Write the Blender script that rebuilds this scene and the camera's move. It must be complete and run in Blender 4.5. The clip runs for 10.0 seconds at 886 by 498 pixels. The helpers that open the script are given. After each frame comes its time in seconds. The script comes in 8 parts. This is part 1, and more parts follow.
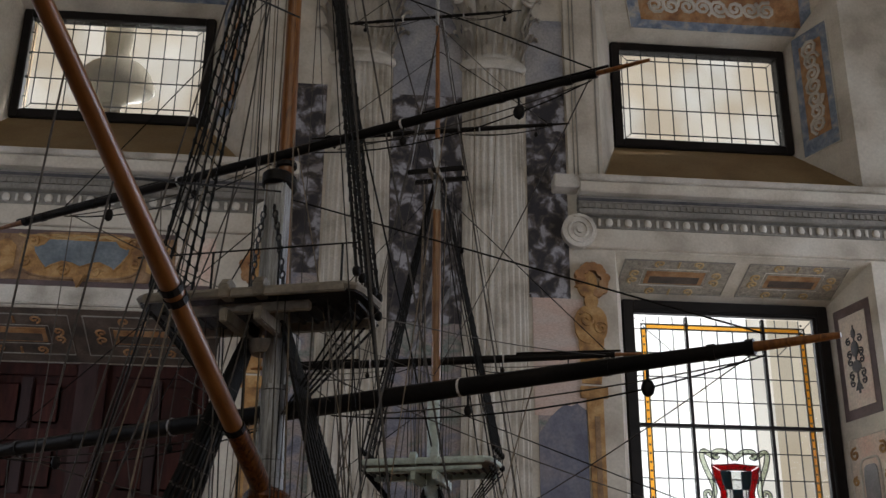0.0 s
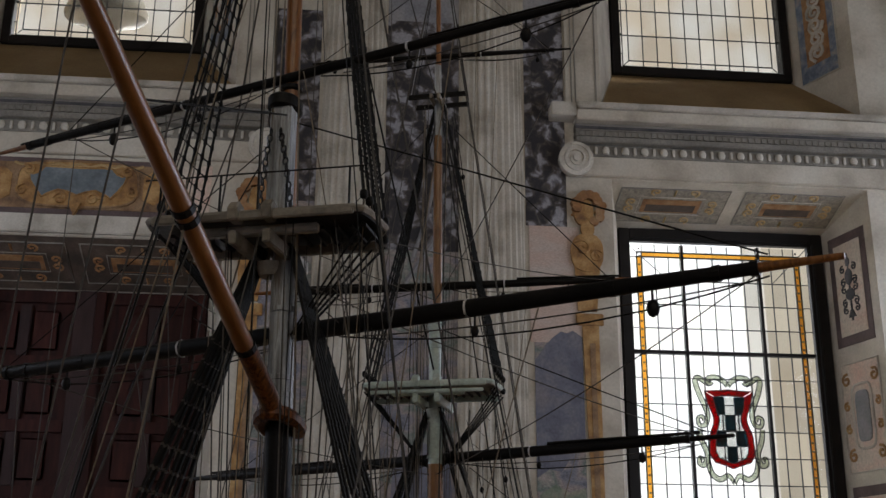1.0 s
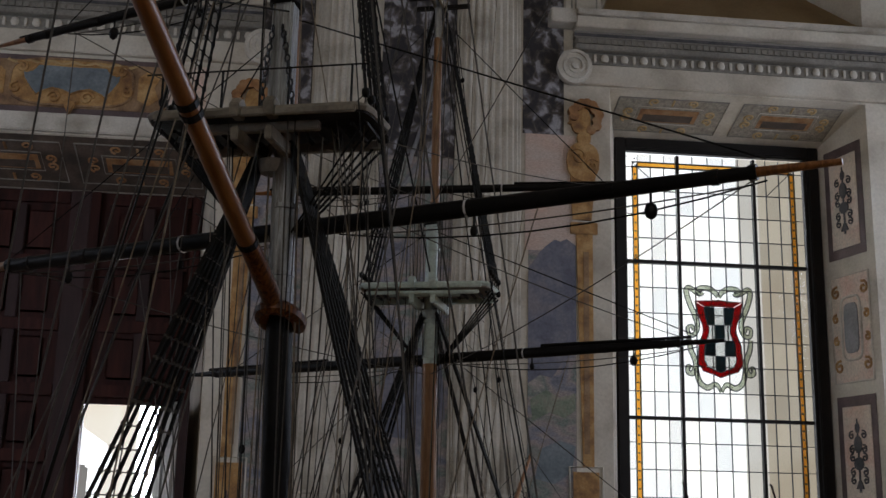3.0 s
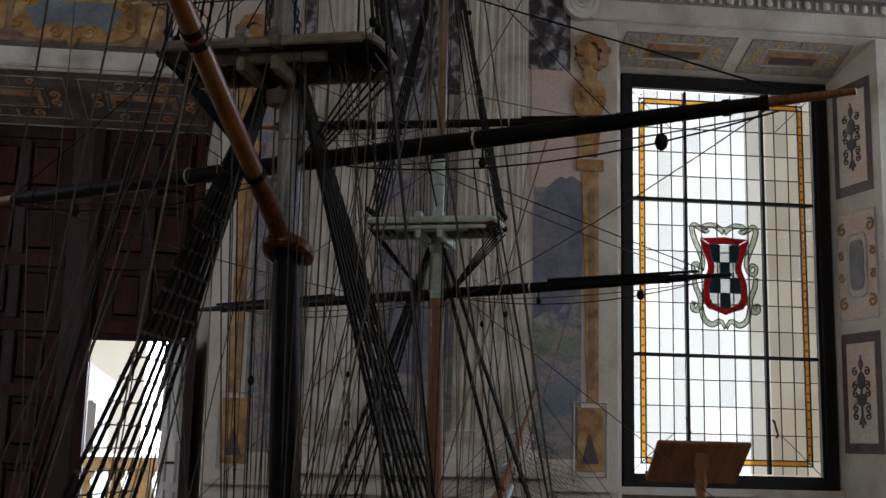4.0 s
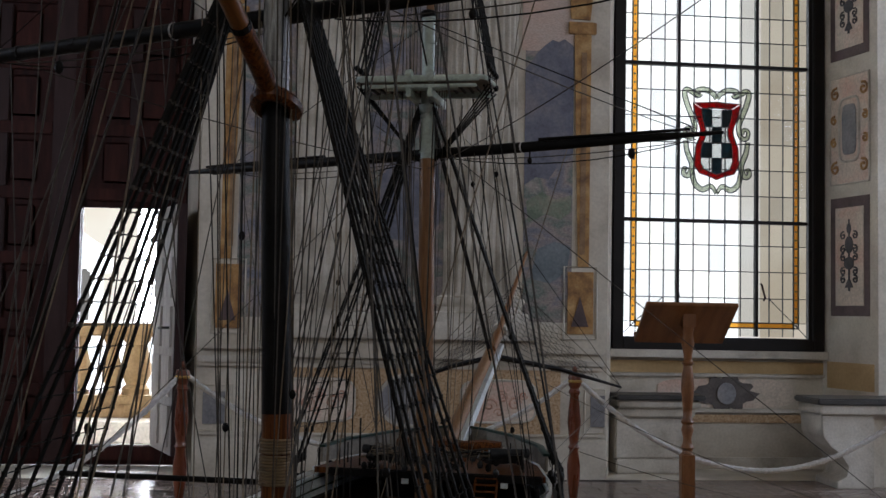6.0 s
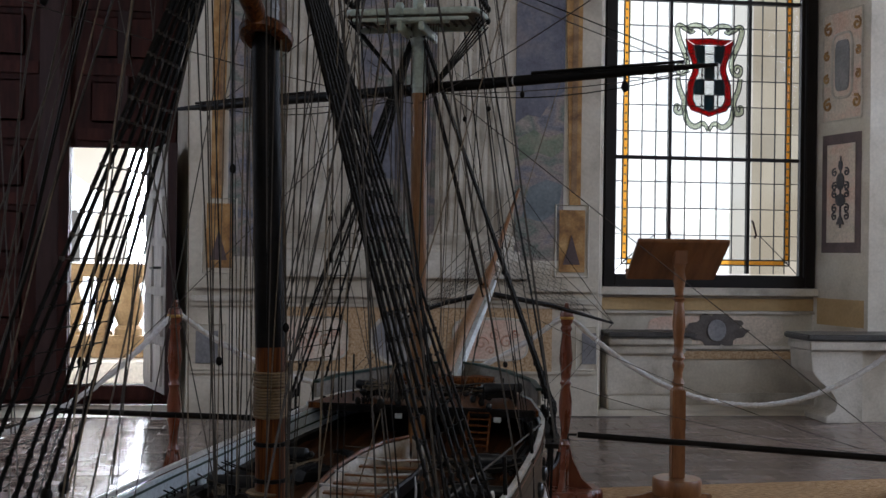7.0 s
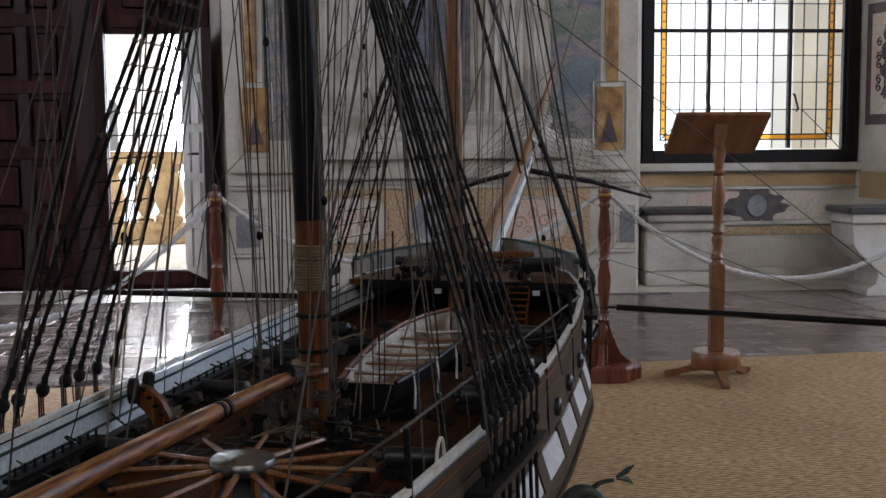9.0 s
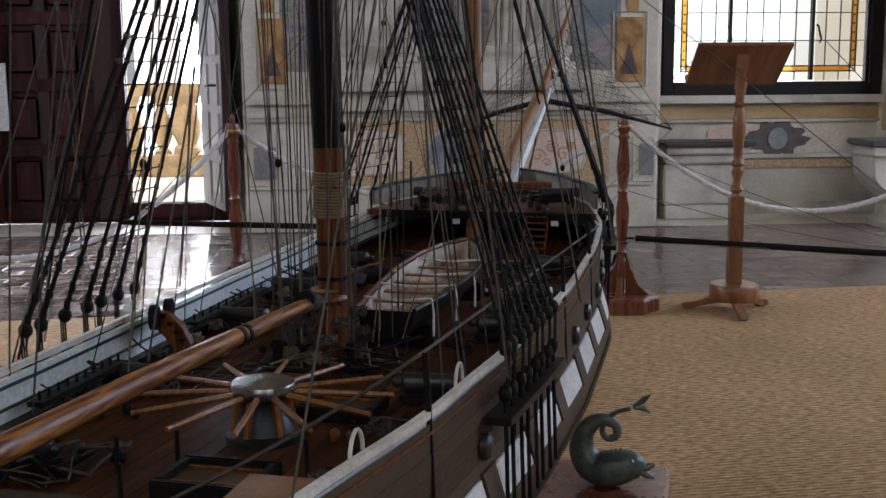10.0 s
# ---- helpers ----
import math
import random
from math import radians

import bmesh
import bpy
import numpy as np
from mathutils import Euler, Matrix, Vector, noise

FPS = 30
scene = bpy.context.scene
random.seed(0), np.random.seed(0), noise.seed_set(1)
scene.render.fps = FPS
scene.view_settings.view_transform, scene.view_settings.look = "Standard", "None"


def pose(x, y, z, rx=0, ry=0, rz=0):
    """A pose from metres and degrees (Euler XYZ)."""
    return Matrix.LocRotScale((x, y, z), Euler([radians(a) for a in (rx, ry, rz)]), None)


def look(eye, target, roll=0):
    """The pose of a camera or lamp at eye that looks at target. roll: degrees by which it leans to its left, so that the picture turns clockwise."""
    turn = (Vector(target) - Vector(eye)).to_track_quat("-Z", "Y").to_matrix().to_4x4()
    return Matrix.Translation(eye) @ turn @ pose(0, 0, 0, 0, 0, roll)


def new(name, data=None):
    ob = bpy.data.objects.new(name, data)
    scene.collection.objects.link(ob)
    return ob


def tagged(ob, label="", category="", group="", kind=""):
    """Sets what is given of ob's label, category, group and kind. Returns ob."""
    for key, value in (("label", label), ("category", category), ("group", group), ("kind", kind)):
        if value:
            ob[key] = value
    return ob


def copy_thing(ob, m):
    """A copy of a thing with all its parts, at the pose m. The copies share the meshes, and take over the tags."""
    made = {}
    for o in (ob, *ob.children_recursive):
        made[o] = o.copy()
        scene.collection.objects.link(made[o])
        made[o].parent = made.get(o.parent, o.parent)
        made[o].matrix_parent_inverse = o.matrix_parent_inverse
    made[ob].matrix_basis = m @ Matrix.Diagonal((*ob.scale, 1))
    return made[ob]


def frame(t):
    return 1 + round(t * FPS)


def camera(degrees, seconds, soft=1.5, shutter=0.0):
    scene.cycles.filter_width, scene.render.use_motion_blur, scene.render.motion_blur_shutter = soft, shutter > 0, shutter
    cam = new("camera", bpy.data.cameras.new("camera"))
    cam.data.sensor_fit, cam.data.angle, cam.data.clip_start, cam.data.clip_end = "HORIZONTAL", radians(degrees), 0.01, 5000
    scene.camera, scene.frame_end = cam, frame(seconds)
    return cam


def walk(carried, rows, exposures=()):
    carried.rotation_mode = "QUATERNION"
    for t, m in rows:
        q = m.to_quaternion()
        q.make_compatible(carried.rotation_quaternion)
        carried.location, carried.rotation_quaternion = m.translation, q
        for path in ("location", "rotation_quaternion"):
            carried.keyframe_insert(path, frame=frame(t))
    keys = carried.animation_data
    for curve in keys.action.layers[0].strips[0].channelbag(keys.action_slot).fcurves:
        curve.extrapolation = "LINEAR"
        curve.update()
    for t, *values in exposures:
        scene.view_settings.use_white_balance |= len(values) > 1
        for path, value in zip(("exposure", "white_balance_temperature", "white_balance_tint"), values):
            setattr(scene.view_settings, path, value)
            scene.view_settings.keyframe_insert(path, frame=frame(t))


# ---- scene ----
PATH = [
    (0, (-1.178, 0.207, 1.36), (-1.014, 2.061, 2.091), 0.5),
    (0.5, (-1.19, 0.202, 1.351), (-1.025, 2.081, 2.018), 0.5),
    (1, (-1.2, 0.198, 1.344), (-1.021, 2.093, 1.957), 0.4),
    (1.5, (-1.205, 0.193, 1.339), (-1.026, 2.103, 1.905), 1.0),
    (2, (-1.207, 0.19, 1.335), (-1.025, 2.11, 1.863), 1.3),
    (2.2, (-1.207, 0.187, 1.333), (-1.017, 2.111, 1.846), 1.4),
    (3.5, (-1.215, 0.185, 1.321), (-1.017, 2.133, 1.73), 1.4),
    (4, (-1.216, 0.195, 1.317), (-1.023, 2.155, 1.665), 1.4),
    (4.5, (-1.216, 0.2, 1.314), (-1.035, 2.17, 1.608), 1.4),
    (5, (-1.216, 0.204, 1.307), (-1.04, 2.184, 1.532), 1.6),
    (5.5, (-1.214, 0.204, 1.3), (-1.019, 2.188, 1.468), 1.4),
    (6, (-1.213, 0.202, 1.294), (-0.997, 2.187, 1.411), 1.1),
    (6.2, (-1.213, 0.204, 1.286), (-0.99, 2.189, 1.379), 1.1),
    (7.3, (-1.215, 0.215, 1.278), (-0.984, 2.201, 1.26), 0.7),
    (7.5, (-1.214, 0.214, 1.274), (-0.993, 2.201, 1.235), 0.5),
    (8, (-1.214, 0.214, 1.271), (-1.012, 2.202, 1.182), 0.1),
    (8.5, (-1.214, 0.217, 1.265), (-1.036, 2.204, 1.127), -0.3),
    (9, (-1.214, 0.213, 1.26), (-1.047, 2.197, 1.064), -0.4),
    (9.5, (-1.215, 0.219, 1.254), (-1.069, 2.197, 1.002), -0.4),
    (10, (-1.216, 0.215, 1.249), (-1.082, 2.186, 0.937), -0.4),
]
cam = camera(43.0, 10.0)
walk(cam, [(t, look(e, g, r)) for t, e, g, r in PATH],
     exposures=[(0, 0.04, 6200, 10), (1, -0.04, 6150, 10), (2, -0.18, 6080, 10), (3, -0.30, 6020, 10), (4, -0.40, 6000, 10), (5.5, -0.24, 5920, 10), (7.5, 0.04, 5800, 10), (9, 0.38, 5780, 10), (10, 0.58, 5800, 10)])

# ---- light ----
world = bpy.data.worlds.new("sky")
scene.world = world
world.use_nodes = True
wn = world.node_tree.nodes
sky = wn.new("ShaderNodeTexSky")
sky.sky_type, sky.sun_disc = "NISHITA", False
sky.sun_elevation, sky.sun_rotation = radians(40), radians(80)
world.node_tree.links.new(sky.outputs[0], wn["Background"].inputs[0])
wn["Background"].inputs[1].default_value = 0.15
sun = new("sun", bpy.data.lights.new("sun", "SUN"))
sun.data.energy, sun.data.angle, sun.data.color = 5.0, radians(0.6), (1.0, 0.95, 0.86)
sun.matrix_world = look((24, 17, 20), (0, 13, 0))


def fill_light(x, y, z, tx, ty, tz, w, h, watts, color=(0.82, 0.87, 1.0)):
    """Added area lamp behind or beside the camera, for daylight from openings not modelled."""
    a = new("fill_daylight", bpy.data.lights.new("fill_daylight", "AREA"))
    a.data.shape, a.data.size, a.data.size_y, a.data.energy, a.data.color = "RECTANGLE", w, h, watts, color
    a.matrix_world = look((x, y, z), (tx, ty, tz))


fill_light(6.3, 4.3, 3.2, 0, 4.6, 2.2, 2.0, 3.4, 125)
fill_light(6.3, 7.0, 3.2, 0, 7.4, 1.8, 2.0, 3.4, 135)
# Lamp added on the west side to brighten the left wall.
fill_light(-6.8, 5.4, 3.2, -0.6, 8.8, 0.4, 2.2, 1.9, 145)
fill_light(2.4, -5.8, 3.4, 0.4, 3, 1.6, 2.0, 3.4, 30)
fill_light(-2.8, -5.8, 3.4, -1.4, 3, 1.6, 2.0, 3.4, 30)
# Warm pair added to lift and tint the upper wall.
fill_light(2.4, -5.8, 6.8, 0.6, 9, 6.4, 1.8, 1.1, 75, (1.0, 0.86, 0.64))
fill_light(-2.8, -5.8, 6.8, -1.6, 9, 6.4, 1.8, 1.1, 60, (1.0, 0.86, 0.64))


# ---- materials ----
def mat(name, colors, scale=4.0, rough=0.6, bump=0.15, bscale=60.0, metal=0.0, stretch=(1, 1, 1), rnd=0.0, fine=0.25, coat=0.0, detail=6.0, distort=0.0, rvar=0.1, spec=0.5, lo=0.3, hi=0.7):
    """A surface with broad colour changes, fine grain, uneven gloss and relief."""
    m = bpy.data.materials.new(name)
    m.use_nodes = True
    n, k = m.node_tree.nodes, m.node_tree.links
    b = n["Principled BSDF"]
    co = n.new("ShaderNodeTexCoord")
    mp = n.new("ShaderNodeMapping")
    mp.inputs["Scale"].default_value = stretch
    k.new(co.outputs["Object"], mp.inputs[0])
    vec = mp.outputs[0]
    if rnd:
        oi = n.new("ShaderNodeObjectInfo")
        ad = n.new("ShaderNodeVectorMath")
        ad.operation = "MULTIPLY_ADD"
        ad.inputs[1].default_value = (37.0, 53.0, 71.0)
        k.new(oi.outputs["Random"], ad.inputs[0])
        k.new(vec, ad.inputs[2])
        vec = ad.outputs[0]
    t1 = n.new("ShaderNodeTexNoise")
    t1.inputs["Scale"].default_value, t1.inputs["Detail"].default_value, t1.inputs["Distortion"].default_value = scale, detail, distort
    k.new(vec, t1.inputs["Vector"])
    ramp = n.new("ShaderNodeValToRGB")
    el = ramp.color_ramp.elements
    el[0].position, el[1].position = lo, hi
    while len(el) < len(colors):
        el.new(0.5)
    for i, c in enumerate(colors):
        el[i].position = lo + (hi - lo) * i / max(1, len(colors) - 1)
    for i, c in enumerate(colors):
        el[i].color = (*c, 1)
    k.new(t1.outputs["Fac"], ramp.inputs[0])
    t2 = n.new("ShaderNodeTexNoise")
    t2.inputs["Scale"].default_value, t2.inputs["Detail"].default_value = bscale, 4.0
    k.new(vec, t2.inputs["Vector"])
    mr = n.new("ShaderNodeMapRange")
    mr.inputs[1].default_value, mr.inputs[2].default_value = 0.25, 0.75
    mr.inputs[3].default_value, mr.inputs[4].default_value = 1.0 - fine, 1.0 + fine * 0.6
    k.new(t2.outputs["Fac"], mr.inputs[0])
    val = mr.outputs[0]
    if rnd:
        r2 = n.new("ShaderNodeMapRange")
        r2.inputs[3].default_value, r2.inputs[4].default_value = 1.0 - rnd, 1.0 + rnd
        k.new(oi.outputs["Random"], r2.inputs[0])
        mu = n.new("ShaderNodeMath")
        mu.operation = "MULTIPLY"
        k.new(val, mu.inputs[0])
        k.new(r2.outputs[0], mu.inputs[1])
        val = mu.outputs[0]
    mx = n.new("ShaderNodeVectorMath")
    mx.operation = "SCALE"
    k.new(ramp.outputs[0], mx.inputs[0])
    k.new(val, mx.inputs["Scale"])
    k.new(mx.outputs[0], b.inputs["Base Color"])
    rr = n.new("ShaderNodeMapRange")
    rr.inputs[3].default_value, rr.inputs[4].default_value = max(0.02, rough - rvar), min(1.0, rough + rvar)
    k.new(t1.outputs["Fac"], rr.inputs[0])
    k.new(rr.outputs[0], b.inputs["Roughness"])
    b.inputs["Metallic"].default_value = metal
    b.inputs["Coat Weight"].default_value = coat
    b.inputs["Coat Roughness"].default_value = 0.15
    b.inputs["Specular IOR Level"].default_value = spec
    if bump:
        bp = n.new("ShaderNodeBump")
        bp.inputs["Strength"].default_value, bp.inputs["Distance"].default_value = bump, 0.01
        k.new(t2.outputs["Fac"], bp.inputs["Height"])
        k.new(bp.outputs[0], b.inputs["Normal"])
    return m


def glass(name, tint, gloss=0.06, frost=0.0):
    """A thin pane: light goes through, tinted, and a little is mirrored or scattered."""
    m = bpy.data.materials.new(name)
    m.use_nodes = True
    n, k = m.node_tree.nodes, m.node_tree.links
    n.remove(n["Principled BSDF"])
    tr, gl, df, a, b2 = (n.new(i) for i in ("ShaderNodeBsdfTransparent", "ShaderNodeBsdfGlossy", "ShaderNodeBsdfTranslucent", "ShaderNodeMixShader", "ShaderNodeMixShader"))
    oi, rp = n.new("ShaderNodeObjectInfo"), n.new("ShaderNodeValToRGB")
    rp.color_ramp.elements[0].color = (*[c * 0.86 for c in tint], 1)
    rp.color_ramp.elements[1].color = (*tint, 1)
    k.new(oi.outputs["Random"], rp.inputs[0])
    k.new(rp.outputs[0], tr.inputs[0])
    k.new(rp.outputs[0], df.inputs[0])
    gl.inputs["Roughness"].default_value = 0.12
    a.inputs[0].default_value, b2.inputs[0].default_value = frost, gloss
    k.new(tr.outputs[0], a.inputs[1])
    k.new(df.outputs[0], a.inputs[2])
    k.new(a.outputs[0], b2.inputs[1])
    k.new(gl.outputs[0], b2.inputs[2])
    k.new(b2.outputs[0], n["Material Output"].inputs[0])
    return m


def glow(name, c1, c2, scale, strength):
    """An emitting surface that stands for the bright, blurred distance outside a window."""
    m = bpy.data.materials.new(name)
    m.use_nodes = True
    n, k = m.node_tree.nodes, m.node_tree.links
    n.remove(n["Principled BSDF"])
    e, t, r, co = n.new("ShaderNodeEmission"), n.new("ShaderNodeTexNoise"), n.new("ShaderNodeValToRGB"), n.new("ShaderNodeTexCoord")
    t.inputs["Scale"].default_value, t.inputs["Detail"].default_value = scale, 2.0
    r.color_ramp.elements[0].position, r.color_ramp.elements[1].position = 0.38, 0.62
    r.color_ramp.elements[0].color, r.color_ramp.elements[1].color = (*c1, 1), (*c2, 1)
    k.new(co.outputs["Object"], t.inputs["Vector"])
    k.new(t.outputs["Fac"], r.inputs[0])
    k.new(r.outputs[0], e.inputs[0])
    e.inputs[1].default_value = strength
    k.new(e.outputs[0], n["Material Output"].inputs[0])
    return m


STUCCO = mat("old stucco", [(0.37, 0.32, 0.25), (0.51, 0.455, 0.365), (0.59, 0.545, 0.455)], 2.6, 0.75, 0.15, 45, fine=0.12)
STONE = mat("pale carved stone", [(0.29, 0.255, 0.20), (0.49, 0.445, 0.37), (0.60, 0.56, 0.485)], 3.4, 0.7, 0.2, 60, fine=0.15)
SHADE = mat("plain grey band", [(0.16, 0.145, 0.12), (0.27, 0.248, 0.21)], 3, 0.75, 0.1, 50)
OCHRE = mat("ochre plaster", [(0.36, 0.235, 0.10), (0.47, 0.325, 0.155), (0.53, 0.39, 0.21)], 1.5, 0.8, 0.12, 40, fine=0.12)
GILT = mat("gold-brown fresco ornament", [(0.16, 0.075, 0.026), (0.34, 0.18, 0.055), (0.48, 0.30, 0.12)], 9, 0.7, 0.1, 60)
BROWNP = mat("brown fresco field", [(0.12, 0.065, 0.033), (0.24, 0.14, 0.066), (0.31, 0.20, 0.11)], 9, 0.75, 0.1, 60)
RUST = mat("rust fresco ornament", [(0.38, 0.17, 0.11), (0.48, 0.29, 0.21), (0.52, 0.40, 0.31)], 14, 0.75, 0.1, 60)
SPECK = mat("speckled ochre fresco", [(0.26, 0.15, 0.07), (0.46, 0.31, 0.17), (0.54, 0.41, 0.27)], 55, 0.8, 0.1, 80)
MAROON = mat("maroon fresco border", [(0.07, 0.046, 0.044), (0.135, 0.092, 0.085)], 6, 0.75, 0.1, 60)
PALE = mat("pale fresco field", [(0.52, 0.45, 0.36), (0.62, 0.52, 0.42), (0.60, 0.40, 0.31)], 3.5, 0.8, 0.1, 50, distort=0.6)
GREYP = mat("grey fresco field", [(0.15, 0.145, 0.15), (0.25, 0.24, 0.235)], 6, 0.8, 0.1, 50)
DARKP = mat("dark fresco emblem", [(0.03, 0.03, 0.035), (0.10, 0.09, 0.09)], 8, 0.8, 0.1, 50)
DARKG = mat("dark brown-grey fresco emblem", [(0.075, 0.063, 0.058), (0.14, 0.12, 0.108)], 9, 0.8, 0.1, 50)
BLUEP = mat("blue fresco border", [(0.09, 0.11, 0.16), (0.18, 0.21, 0.26), (0.38, 0.34, 0.28)], 9, 0.8, 0.1, 50, distort=0.5)
SLATE = mat("slate blue cartouche field", [(0.10, 0.12, 0.132), (0.20, 0.225, 0.235)], 6, 0.7, 0.1, 40)
LEAVES = mat("dark foliage fresco", [(0.025, 0.022, 0.024), (0.045, 0.038, 0.036), (0.085, 0.07, 0.06), (0.15, 0.14, 0.15), (0.30, 0.29, 0.30)], 8.5, 0.8, 0.1, 60, distort=0.5, detail=14, lo=0.42, hi=0.60)
CLOUD = mat("grey sky fresco", [(0.15, 0.148, 0.165), (0.25, 0.245, 0.255), (0.35, 0.325, 0.305)], 3.0, 0.8, 0.1, 50, distort=0.7)
LAND = mat("weathered landscape fresco", [(0.10, 0.10, 0.125), (0.19, 0.185, 0.21), (0.29, 0.24, 0.215), (0.15, 0.175, 0.15), (0.36, 0.31, 0.27)], 3.4, 0.8, 0.12, 60, distort=0.5, detail=12, stretch=(1, 1, 1.6), fine=0.4)
MOUNT = mat("blue mountain fresco", [(0.088, 0.088, 0.115), (0.14, 0.14, 0.17), (0.20, 0.18, 0.19)], 5, 0.8, 0.1, 50)
PINK = mat("rosy sky fresco", [(0.50, 0.42, 0.36), (0.52, 0.36, 0.28)], 2.5, 0.8, 0.1, 50, stretch=(1, 1, 3))
MEADOW = mat("faded green fresco", [(0.10, 0.12, 0.085), (0.17, 0.20, 0.14), (0.27, 0.25, 0.19)], 9, 0.8, 0.1, 60, distort=0.6)
RUSTF = mat("rust-brown fresco field", [(0.17, 0.075, 0.025), (0.31, 0.15, 0.055), (0.36, 0.22, 0.11)], 9, 0.75, 0.1, 60)
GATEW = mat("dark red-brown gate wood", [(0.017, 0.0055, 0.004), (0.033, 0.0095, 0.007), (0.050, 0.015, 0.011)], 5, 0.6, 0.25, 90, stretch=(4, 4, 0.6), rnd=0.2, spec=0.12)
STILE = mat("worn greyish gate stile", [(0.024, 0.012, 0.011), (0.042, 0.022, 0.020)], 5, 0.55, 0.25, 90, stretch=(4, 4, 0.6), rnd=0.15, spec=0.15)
LEAFW = mat("pale door panel wood", [(0.34, 0.31, 0.28), (0.52, 0.49, 0.45)], 5, 0.55, 0.2, 90, stretch=(4, 4, 0.6), rnd=0.1)
FRAME = mat("black-brown window frame", [(0.007, 0.0055, 0.005), (0.015, 0.0115, 0.010)], 6, 0.5, 0.1, 80, spec=0.2)
LEAD = mat("dark lead came", [(0.025, 0.025, 0.027), (0.06, 0.06, 0.06)], 20, 0.5, 0.1, 90, metal=0.4)
TILE = mat("worn brown floor tile", [(0.085, 0.062, 0.050), (0.15, 0.112, 0.092), (0.20, 0.155, 0.132), (0.24, 0.20, 0.175)], 4, 0.20, 0.16, 28, rnd=0.25, rvar=0.14)
GROUT = mat("dark floor joint", [(0.075, 0.061, 0.052), (0.125, 0.102, 0.087)], 8, 0.6, 0.2, 90)
DARKS = mat("dark stone bench slab", [(0.035, 0.033, 0.03), (0.07, 0.065, 0.06)], 6, 0.45, 0.1, 70)
LECT = mat("varnished orange-brown wood", [(0.13, 0.050, 0.016), (0.22, 0.094, 0.034), (0.28, 0.13, 0.050)], 7, 0.38, 0.1, 110, stretch=(3, 3, 0.5), coat=0.12)
POSTW = mat("varnished red-brown wood", [(0.08, 0.020, 0.010), (0.15, 0.040, 0.019), (0.19, 0.060, 0.027)], 7, 0.28, 0.08, 110, stretch=(3, 3, 0.5), coat=0.4)
# SOFF is a brown field darkened to hold the gate soffit's shade.
SOFF = mat("brown soffit field darkened for shade", [(0.045, 0.032, 0.024), (0.082, 0.058, 0.042), (0.125, 0.09, 0.066)], 6, 0.8, 0.1, 50)
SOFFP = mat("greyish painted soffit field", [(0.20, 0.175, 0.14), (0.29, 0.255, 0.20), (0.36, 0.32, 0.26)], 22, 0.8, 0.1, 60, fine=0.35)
WHITE_N = mat("white painted metal", [(0.70, 0.70, 0.70), (0.80, 0.80, 0.80)], 8, 0.5, 0.05, 60)
CORD = mat("white barrier rope", [(0.58, 0.58, 0.58), (0.78, 0.78, 0.78)], 60, 0.8, 0.4, 250)
BRASS = mat("brass", [(0.45, 0.30, 0.10), (0.6, 0.42, 0.16)], 10, 0.3, 0.05, 80, metal=1.0)
SANDS = mat("golden sandstone", [(0.27, 0.18, 0.085), (0.40, 0.29, 0.165)], 4, 0.8, 0.2, 40)
PLAIN = mat("plain far wall plaster", [(0.34, 0.31, 0.26), (0.46, 0.43, 0.37)], 1.2, 0.8, 0.1, 30)
TERR = mat("sunlit terrace paving", [(0.72, 0.69, 0.64), (0.80, 0.78, 0.74)], 2, 0.8, 0.1, 30)


